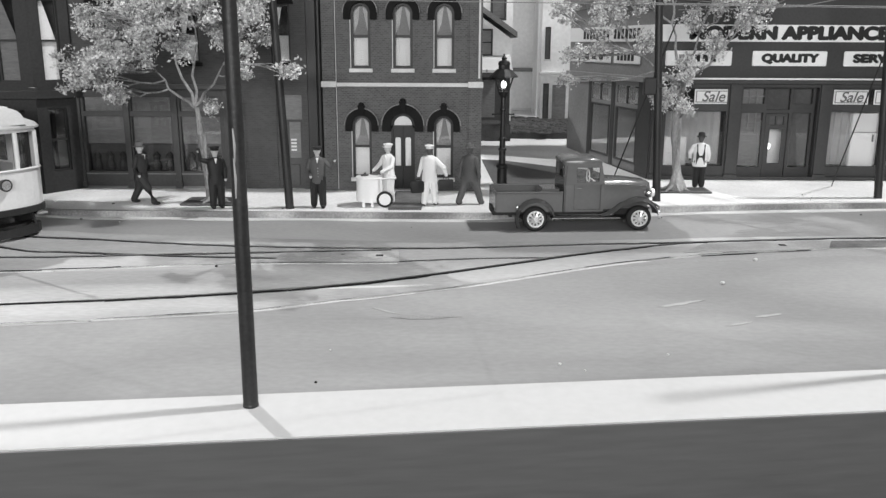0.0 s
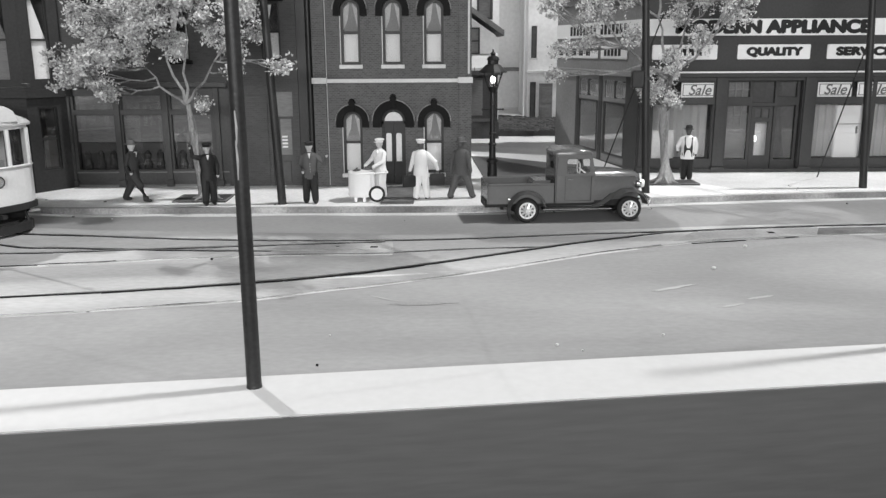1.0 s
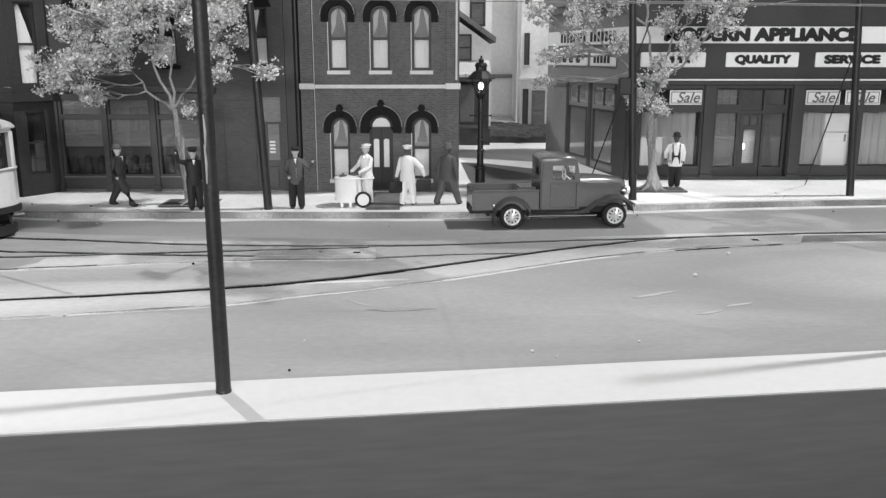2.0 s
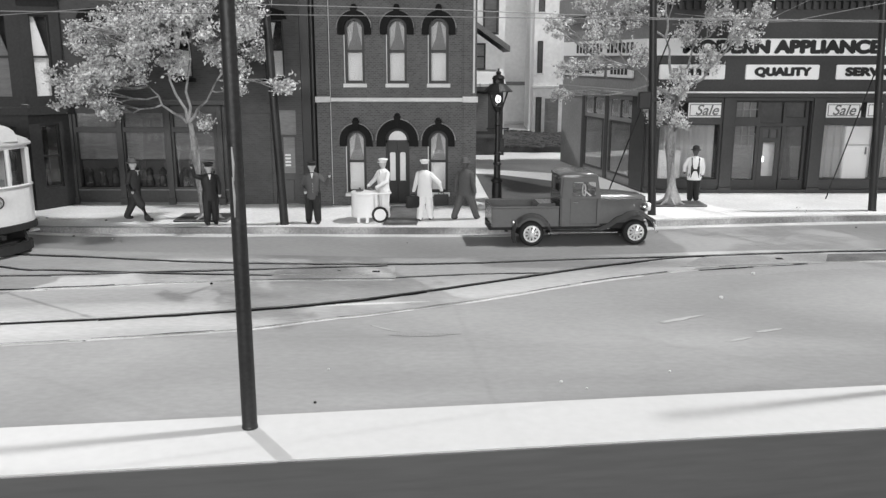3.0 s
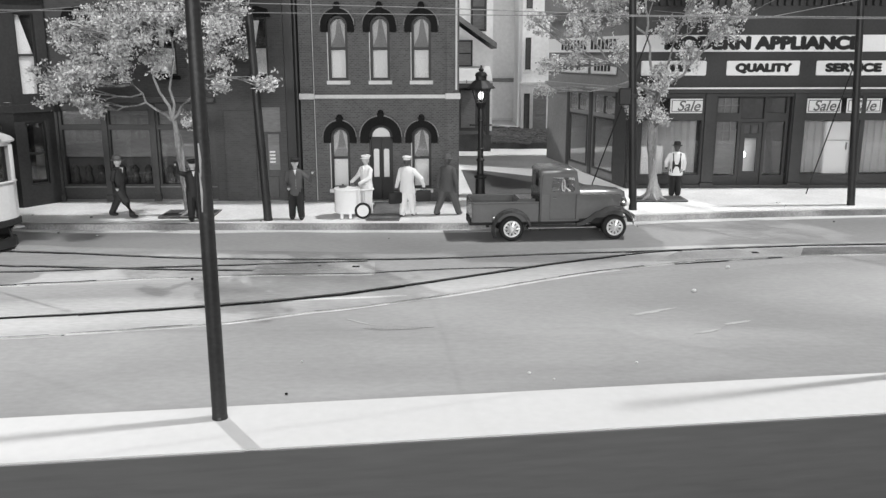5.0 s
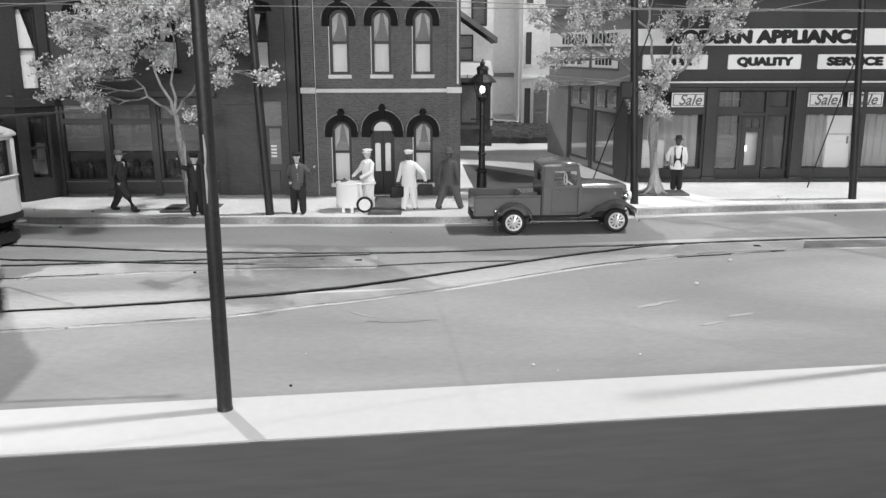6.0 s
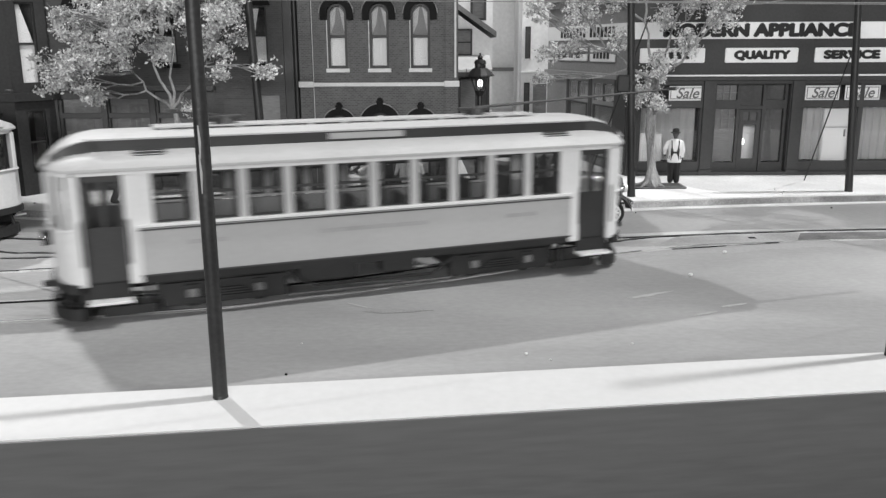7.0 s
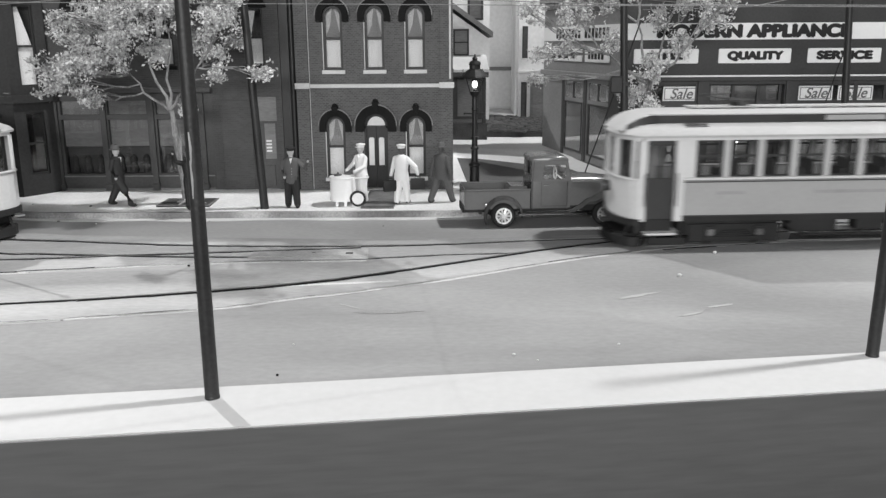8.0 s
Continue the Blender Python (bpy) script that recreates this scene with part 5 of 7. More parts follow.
def trolley_car(name, m, label):
    ob = thing(name, m, label, "tram", group="trolley cars")
    # side panels and end dashes
    for sy in (-1, 1):
        y0, y1 = sorted((sy * (HW + 0.02), sy * (HW - 0.05)))
        b = B()
        box(b, -4.3, 4.3, y0, y1, Z_SKIRT, Z_WAIST - 0.06)
        sp = part("side_panel", b, M_PANEL, ob, "mid-toned painted side panel")
        for z, t in ((Z_SKIRT, 0.03), (Z_WAIST - 0.1, 0.025)):
            b = B()
            box(b, -4.32, 4.32, *sorted((sy * (HW + 0.02), sy * (HW + 0.045))), z, z + t)
            part("belt_strip", b, M_TRDARK, sp)
        b = B()
        box(b, -4.34, 4.34, *sorted((sy * (HW - 0.05), sy * (HW + 0.07))), Z_WAIST - 0.04, Z_WAIST + 0.02, bevel=0.01)
        part("window_sill", b, M_CREAM, sp)
        # illegible lettering as bars
        for x0, x1 in ((-3.5, -2.8), (-1.1, 1.1), (2.8, 3.5)):
            b = B()
            box(b, x0, x1, *sorted((sy * (HW + 0.02), sy * (HW + 0.026))), 1.36, 1.44)
            part("lettering_bar", b, M_LETTERTR, sp)
        # window posts
        n_win = 10
        pitch = 8.24 / n_win
        for k in range(n_win + 1):
            x = -4.12 + pitch * k
            w = 0.08 if 0 < k < n_win else 0.15
            xc = x if 0 < k < n_win else x + (-0.08 if k == 0 else 0.08)
            b = B()
            box(b, xc - w, xc + w, y0, y1, Z_WAIST, Z_TOP)
            part("window_post", b, M_POST if 0 < k < n_win else M_CREAM, ob)
        for k in range(n_win):
            x0, x1 = -4.12 + pitch * k + 0.08, -4.12 + pitch * (k + 1) - 0.08
            b = B()
            wall_with_openings(b, x0, x1, Z_WAIST + 0.02, Z_TOP, *sorted((sy * (HW - 0.04), sy * (HW - 0.08))), [(x0 + 0.045, x1 - 0.045, Z_WAIST + 0.06, Z_WAIST + 0.5), (x0 + 0.045, x1 - 0.045, Z_WAIST + 0.55, Z_TOP - 0.04)])
            sash = part("sash", b, M_TRDARK, ob, "dark window sash")
            b = B()
            box(b, x0, x1, *sorted((sy * (HW - 0.055), sy * (HW - 0.06))), Z_WAIST + 0.04, Z_TOP - 0.02)
            g = part("pane", b, M_GLASS, sash)
            g.visible_shadow = False
        # letter board over the windows
        b = B()
        box(b, -HALF, HALF, y0, y1, Z_TOP, Z_EAVE)
        part("letter_board", b, M_CREAM, ob)
        # vestibule: post, door, post
        for sx in (-1, 1):
            for xa, xb in ((4.30, 4.52), (5.22, 5.42)):
                a, c = sorted((sx * xa, sx * xb))
                b = B()
                box(b, a, c, *sorted((sy * (HW + 0.03), sy * (HW - 0.08))), Z_FLOOR, Z_TOP, bevel=0.015)
                part("door_post", b, M_CREAM, ob)
            a, c = sorted((sx * 4.52, sx * 5.22))
            xm = (a + c) / 2
            b = B()
            wall_with_openings(b, a, c, Z_FLOOR - 0.1, Z_TOP, *sorted((sy * (HW - 0.1), sy * (HW - 0.15))), [(a + 0.09, xm - 0.04, 1.75, Z_TOP - 0.12), (xm + 0.04, c - 0.09, 1.75, Z_TOP - 0.12)])
            dr = part("folding_door", b, M_TRDARK, ob, "dark folding door")
            b = B()
            box(b, a + 0.09, c - 0.09, *sorted((sy * (HW - 0.12), sy * (HW - 0.125))), 1.75, Z_TOP - 0.12)
            g = part("door_pane", b, M_GLASS, dr)
            g.visible_shadow = False
            b = B()
            tube(b, [(sx * 4.49, sy * (HW + 0.07), 1.1), (sx * 4.49, sy * (HW + 0.07), 1.9)], 0.018, n=6)
            tube(b, [(sx * 5.26, sy * (HW + 0.07), 1.1), (sx * 5.26, sy * (HW + 0.07), 1.9)], 0.018, n=6)
            part("grab_rail", b, M_TRDARK, dr)
            b = B()
            box(b, a - 0.02, c + 0.02, *sorted((sy * (HW - 0.1), sy * (HW + 0.22))), 0.42, 0.47, bevel=0.01)
            st = part("step", b, M_CREAM, ob, "pale step board")
            b = B()
            box(b, a, c, *sorted((sy * (HW - 0.12), sy * (HW - 0.06))), 0.45, 0.74)
            part("riser", b, M_UNDER, st)
    # rounded ends
    for sx in (-1, 1):
        def end_arc(hw, nose, n=12):
            return [(sx * (HALF + 0.05 + nose * math.cos(math.pi * (i / n - 0.5))), hw * math.sin(math.pi * (i / n - 0.5))) for i in range(n + 1)]
        for z0, z1, nm, mt, lab in ((Z_SKIRT - 0.06, Z_WAIST, "dash", M_CREAM, "rounded cream dash panel"), (Z_TOP, Z_EAVE, "head_board", M_CREAM, ""), (Z_FLOOR - 0.1, Z_SKIRT - 0.05, "buffer_beam", M_UNDER, "black curved bumper")):
            b = B()
            g = 0.07 if nm == "buffer_beam" else 0.0
            o, i_ = end_arc(HW + g, NOSE + g), end_arc(HW - 0.06, NOSE - 0.06)
            prism(b, o + i_[::-1], "z", z0, z1)
            e = part(nm, b, mt, ob, lab)
            if nm == "dash":
                b = B()
                x = sx * (HALF + 0.05 + NOSE)
                cyl(b, (x - sx * 0.02, 0, 1.42), (x + sx * 0.16, 0, 1.42), 0.13, 0.16)
                h_ = part("headlamp", b, M_TRDARK, e, "round black headlamp", smooth=True)
                b = B()
                cyl(b, (x + sx * 0.15, 0, 1.42), (x + sx * 0.17, 0, 1.42), 0.12)
                part("lens", b, M_CHROME, e)
                b = B()
                tube(b, [(p[0] * 1.004, p[1] * 1.02, Z_WAIST - 0.02) for p in o], 0.035, n=6)
                part("end_sill", b, M_CREAM, e)
        arc = end_arc(HW - 0.02, NOSE - 0.02, 8)
        for k, (x, y) in enumerate(arc):
            if k in (1, 3, 5, 7):
                b = B()
                tube(b, [(x, y, Z_WAIST - 0.01), (x, y, Z_TOP + 0.01)], 0.055, n=6)
                part("end_post", b, M_CREAM, ob)
        b = B()
        i0 = end_arc(HW - 0.05, NOSE - 0.05, 8)
        i1 = end_arc(HW - 0.06, NOSE - 0.06, 8)
        prism(b, i0 + i1[::-1], "z", Z_WAIST, Z_TOP)
        g = part("end_glass", b, M_GLASS, ob)
        g.visible_shadow = False
        b = B()
        x = sx * (HALF + 0.3)
        box(b, *sorted((sx * (HALF - 0.35), sx * (HALF + 0.1))), -0.95, 0.95, 0.34, 0.66, bevel=0.04)
        prism(b, [(sx * HALF, -0.95), (sx * HALF, 0.95), (sx * (HALF + 0.42), 0.45), (sx * (HALF + 0.42), -0.45)], "z", 0.26, 0.34)
        box(b, *sorted((x, x + sx * 0.45)), -0.06, 0.06, 0.5, 0.6)
        part("fender", b, M_UNDER, ob, "black fender and coupler")
        b = B()
        arc_ = end_arc(HW - 0.12, NOSE + 0.12, 10)
        prism(b, arc_ + [(p - sx * 0.12, q * 0.9) for p, q in arc_[::-1]], "z", 0.07, 0.30)
        for k in (2, 8):
            tube(b, [(arc_[k][0] - sx * 0.06, arc_[k][1] * 0.95, 0.28), (arc_[k][0] - sx * 0.2, arc_[k][1] * 0.95, 0.62)], 0.035, n=6)
        part("pilot_guard", b, M_UNDER, ob, "black pilot guard close to the street")
    # roof: lower deck, clerestory, upper deck
    b = B()
    n = 20
    rows = []
    for hw, nose, half, z in ((HW + 0.13, NOSE + 0.10, HALF, Z_EAVE - 0.02), (HW + 0.14, NOSE + 0.11, HALF, Z_EAVE + 0.03), (HW + 0.06, NOSE + 0.06, HALF - 0.03, Z_EAVE + 0.12), (HW - 0.14, NOSE - 0.03, HALF - 0.15, Z_EAVE + 0.22), (HW - 0.42, NOSE - 0.2, HALF - 0.4, Z_EAVE + 0.265)):
        rows.append([b.verts.new((x, y, z)) for x, y in plan(half, hw, nose, 12)])
    for p_, q in zip(rows, rows[1:]):
        for i in range(len(p_)):
            b.faces.new((p_[i], p_[(i + 1) % len(p_)], q[(i + 1) % len(p_)], q[i]))
    b.faces.new(rows[0]), b.faces.new(rows[-1])
    part("lower_roof", b, M_ROOFTR, ob, "pale canvas roof with rounded ends", smooth=True)
    b = B()
    prism(b, plan(HALF - 0.40, 0.78, 0.30, 8), "z", Z_EAVE + 0.2, Z_EAVE + 0.475)
    part("clerestory", b, M_TRDARK, ob, "dark band of clerestory windows")
    for sy in (-1, 1):
        b = B()
        box(b, -0.75, 0.75, *sorted((sy * 0.77, sy * 0.82)), Z_EAVE + 0.31, Z_EAVE + 0.43, bevel=0.01)
        part("route_board", b, M_PANEL, ob, "pale route board of illegible bars")
        for sx in (-1, 1):
            b = B()
            for k in range(3):
                box(b, *sorted((sx * 3.75, sx * 4.3)), *sorted((sy * (0.98 - 0.03 * k), sy * (1.12 - 0.06 * k))), Z_EAVE + 0.20 + 0.035 * k, Z_EAVE + 0.218 + 0.035 * k)
            part("roof_vent", b, M_TRDARK, ob)
    b = B()
    rows = []
    for hw, nose, half, z in ((0.82, 0.36, HALF - 0.38, Z_EAVE + 0.455), (0.83, 0.38, HALF - 0.38, Z_EAVE + 0.485), (0.6, 0.30, HALF - 0.5, Z_EAVE + 0.54), (0.25, 0.2, HALF - 0.7, Z_EAVE + 0.565)):
        rows.append([b.verts.new((x, y, z)) for x, y in plan(half, hw, nose, 10)])
    for p_, q in zip(rows, rows[1:]):
        for i in range(len(p_)):
            b.faces.new((p_[i], p_[(i + 1) % len(p_)], q[(i + 1) % len(p_)], q[i]))
    b.faces.new(rows[0]), b.faces.new(rows[-1])
    # the hood sweeps down over each end
    for sx in (-1, 1):
        rows = []
        for t in range(7):
            f = t / 6
            x = sx * (HALF - 0.45 + f * (NOSE + 0.50))
            drop = 0.555 - 0.46 * f ** 2.6
            hw = 0.80 + 0.18 * f - 0.45 * max(0.0, f - 0.6) * f
            rows.append([b.verts.new((x, hw * math.cos(math.pi * k / 10), Z_EAVE + 0.08 + (drop - 0.08) * (0.72 + 0.28 * math.sin(math.pi * k / 10)) * (1 if 0 < k < 10 else 0.35))) for k in range(11)])
        for p_, q in zip(rows, rows[1:]):
            for i in range(10):
                fc = b.faces.new((p_[i], p_[i + 1], q[i + 1], q[i]))
                # the dark band runs on round the shoulders of the hood
                fc.material_index = 1 if i in (0, 9) and p_ is not rows[5] else 0
    part("upper_roof", b, [M_ROOFTR, M_TRDARK], ob, "pale raised clerestory roof", smooth=True)
    b = B()
    box(b, -HALF + 1.4, HALF - 1.4, -0.3, 0.3, Z_EAVE + 0.59, Z_EAVE + 0.62)
    for k in range(12):
        x = -HALF + 1.6 + k * 0.68
        box(b, x - 0.04, x + 0.04, -0.33, 0.33, Z_EAVE + 0.53, Z_EAVE + 0.60)
    part("roof_walk", b, M_ROOFTR, ob, "slatted roof walk")
    for sx in (-1, 1):
        b = B()
        x = sx * 2.6
        cyl(b, (x, 0, Z_EAVE + 0.62), (x, 0, Z_EAVE + 0.76), 0.22, 0.14)
        box(b, x - 0.35, x + 0.35, -0.12, 0.12, Z_EAVE + 0.70, Z_EAVE + 0.77, bevel=0.02)
        base = part("trolley_pole_base", b, M_TRDARK, ob)
        tip = (x + sx * 0.9, 0.0, Z_EAVE + 0.86) if sx < 0 else (x + 5.0, 0.0, Z_EAVE + 1.04)
        b = B()
        tube(b, [(x, 0, Z_EAVE + 0.76), tip], [0.035, 0.022], n=6)
        box(b, tip[0] - 0.12, tip[0] + 0.12, -0.04, 0.04, tip[2] - 0.03, tip[2] + 0.05, bevel=0.01)
        part("current_pole", b, M_TRDARK, base, "dark sprung current pole")
    # floor, seats, dim inside
    b = B()
    prism(b, plan(HALF, HW - 0.09, NOSE - 0.08), "z", Z_FLOOR - 0.04, Z_FLOOR + 0.04)
    part("floor", b, M_UNDER, ob)
    for k in range(8):
        for sy in (-1, 1):
            b = B()
            x = -3.5 + k
            box(b, x - 0.2, x + 0.2, sy * 0.75 - 0.35, sy * 0.75 + 0.35, Z_FLOOR + 0.04, 1.25, bevel=0.03)
            box(b, x + 0.12, x + 0.2, sy * 0.75 - 0.35, sy * 0.75 + 0.35, 1.25, 1.95, bevel=0.03)
            part("bench", b, M_TRDARK, ob, "dark bench seat")
    b = B()
    prism(b, plan(HALF, HW - 0.09, NOSE - 0.08), "z", Z_TOP + 0.02, Z_TOP + 0.06)
    part("ceiling_panel", b, M_PANEL, ob)
    # underframe
    b = B()
    box(b, -4.3, 4.3, -HW + 0.06, HW - 0.06, Z_FLOOR - 0.04, Z_SKIRT + 0.01)
    for x0, x1 in ((-4.1, -1.7), (1.7, 4.1)):
        box(b, x0, x1, -0.8, 0.8, 0.28, Z_FLOOR - 0.1)
    box(b, -1.5, -0.3, -1.0, -0.5, 0.35, 0.72, bevel=0.03)
    box(b, 0.2, 0.9, -1.0, -0.6, 0.38, 0.72, bevel=0.03)
    cyl(b, (0.1, 0.8, 0.5), (1.4, 0.8, 0.5), 0.18)
    tube(b, [(-1.9, -1.1, 0.72), (-1.2, -1.1, 0.3), (1.2, -1.1, 0.3), (1.9, -1.1, 0.72)], 0.03, n=6)
    part("underframe", b, M_UNDER, ob, "black underframe with boxes")
    for sy in (-1, 1):
        # low black boards added to darken the strip of shadow beneath the car
        for x0, x1 in ((-5.05, -4.1), (4.1, 5.05)):
            b = B()
            box(b, x0, x1, sy * 0.93 - 0.03, sy * 0.93 + 0.03, 0.07, 0.24, bevel=0.01)
            for x in (x0 + 0.15, x1 - 0.15):
                box(b, x - 0.04, x + 0.04, sy * 0.93 - 0.02, sy * 0.93 + 0.02, 0.2, Z_FLOOR - 0.02)
            part("shadow_board", b, M_UNDER, ob, "black board near the ground, standing for the shadow under the car")
        b = B()
        tube(b, [(-1.7, sy * 0.93, 0.12), (1.7, sy * 0.93, 0.12)], 0.022, n=6)
        part("guard_rod", b, M_PIT, ob, "thin rod near the ground")
    for x in (-2.85, 2.85):
        b = B()
        for sy in (-1, 1):
            box(b, x - 1.15, x + 1.15, sy * 0.85 - 0.05, sy * 0.85 + 0.05, 0.12, 0.56, bevel=0.02)
            for k in (-0.62, 0.62):
                box(b, x + k - 0.13, x + k + 0.13, sy * 0.88 - 0.07, sy * 0.88 + 0.07, 0.14, 0.52, bevel=0.02)
            for j in range(4):
                box(b, x - 0.5 + 0.07 * j, x + 0.5 - 0.07 * j, sy * 0.95 - 0.03, sy * 0.95 + 0.03, 0.22 + 0.05 * j, 0.26 + 0.05 * j, bevel=0.008)
        box(b, x - 0.25, x + 0.25, -0.85, 0.85, 0.34, 0.70)
        tk = part("bogie", b, M_UNDER, ob, "black bogie frame")
        # journal covers in a lighter grey paint the glints on the bogie
        for sy in (-1, 1):
            for k in (-0.62, 0.62):
                b = B()
                box(b, x + k - 0.09, x + k + 0.09, *sorted((sy * 0.95, sy * 0.99)), 0.28, 0.44, bevel=0.02)
                part("journal_cover", b, M_PIT, tk, "journal cover in lighter grey for its glint")
        for k in (-0.62, 0.62):
            b = B()
            cyl(b, (x + k, -0.66, 0.36), (x + k, 0.66, 0.36), 0.05)
            for sy in (-1, 1):
                cyl(b, (x + k, sy * 0.70, 0.36), (x + k, sy * 0.60, 0.36), 0.335, n=20)
            part("wheelset", b, M_UNDER, tk, "dark steel wheels")
    return ob


moving_trolley = trolley_car("trolley_car", P(-34, 11.6, 0.02, 0, 0, 8), "cream trolley car with grey side panels, rolling along the street")
parked_trolley = trolley_car("trolley_car", P(-15.95, 23.5, 0.02, 0, 0, -33), "cream trolley car standing on the far track")

# ---------------------------------------------------------------- pickup truck


def fender(bm, x, y0, y1, r, a0, a1, tail=None, n=14, thick=0.05, bow=0.09):
    """A wheel arch round (x, axle height), rounded over its outer edge; a0 to a1 in degrees from the front."""
    rows = []
    mid = (y0 + y1) / 2
    for i in range(n + 1):
        a = radians(a0 + (a1 - a0) * i / n)
        px, pz = x + r * math.cos(a), AXLE + r * math.sin(a)
        row = []
        for k in range(7):
            t = k / 6
            yy = y0 + (y1 - y0) * t
            bulge = bow * math.sin(math.pi * min(1, max(0, t)))
            row.append(bm.verts.new((px + bulge * math.cos(a), yy, pz + bulge * math.sin(a))))
        rows.append(row)
    if tail:
        for px, pz in tail:
            rows.append([bm.verts.new((px, y0 + (y1 - y0) * k / 6, pz + 0.04 * math.sin(math.pi * k / 6))) for k in range(7)])
    fs = []
    for a, b in zip(rows, rows[1:]):
        for k in range(6):
            fs.append(bm.faces.new((a[k], b[k], b[k + 1], a[k + 1])))
    bmesh.ops.solidify(bm, geom=fs, thickness=thick)
    bmesh.ops.recalc_face_normals(bm, faces=bm.faces)
    return bm


AXLE, BASE = 0.34, 2.84


def loft(bm, sections, mat=0):
    """Skin through closed sections, each a list of points of equal count."""
    rows = [[bm.verts.new(p) for p in sct] for sct in sections]
    n = len(rows[0])
    fs = []
    for a, b in zip(rows, rows[1:]):
        for i in range(n):
            fs.append(bm.faces.new((a[i], a[(i + 1) % n], b[(i + 1) % n], b[i])))
    fs += [bm.faces.new(rows[0][::-1]), bm.faces.new(rows[-1])]
    for f in fs:
        f.material_index = mat
    return bm


def rounded(x, hw, z0, z1, r=0.15, n=4):
    """A section across the car at x, with rounded upper corners."""
    pts = [(x, -hw, z0), (x, hw, z0)]
    for i in range(n + 1):
        a = math.pi / 2 * i / n
        pts.append((x, hw - r + r * math.cos(a), z1 - r + r * math.sin(a)))
    for i in range(n + 1):
        a = math.pi / 2 * (1 + i / n)
        pts.append((x, -hw + r + r * math.cos(a), z1 - r + r * math.sin(a)))
    return pts


def rounded_hole(x0, x1, z0, z1, r):
    out = []
    for cx, cz, a0 in ((x0 + r, z0 + r, 180), (x1 - r, z0 + r, 270), (x1 - r, z1 - r, 0), (x0 + r, z1 - r, 90)):
        for k in range(5):
            a = radians(a0 + 22.5 * k)
            out.append((cx + r * math.cos(a), cz + r * math.sin(a)))
    return out


def framed(bm, edge, hole, y0, y1):
    """A plate with four corners and a rounded opening: each corner fans out to a quarter of the opening."""
    n = len(hole) // 4
    for y in (y0, y1):
        e = [bm.verts.new((x, y, z)) for x, z in edge]
        h = [bm.verts.new((x, y, z)) for x, z in hole]
        for i in range(len(h)):
            j = (i + 1) % len(h)
            a, c = e[i // n], e[j // n]
            bm.faces.new((a, h[j], h[i]) if a is c else (a, c, h[j], h[i]))
        if y == y0:
            e0, h0 = e, h
    for i in range(4):
        j = (i + 1) % 4
        bm.faces.new((e0[i], e0[j], e[j], e[i]))
    for i in range(len(h)):
        j = (i + 1) % len(h)
        bm.faces.new((h0[i], h0[j], h[j], h[i]))
    bmesh.ops.recalc_face_normals(bm, faces=bm.faces)
    return bm


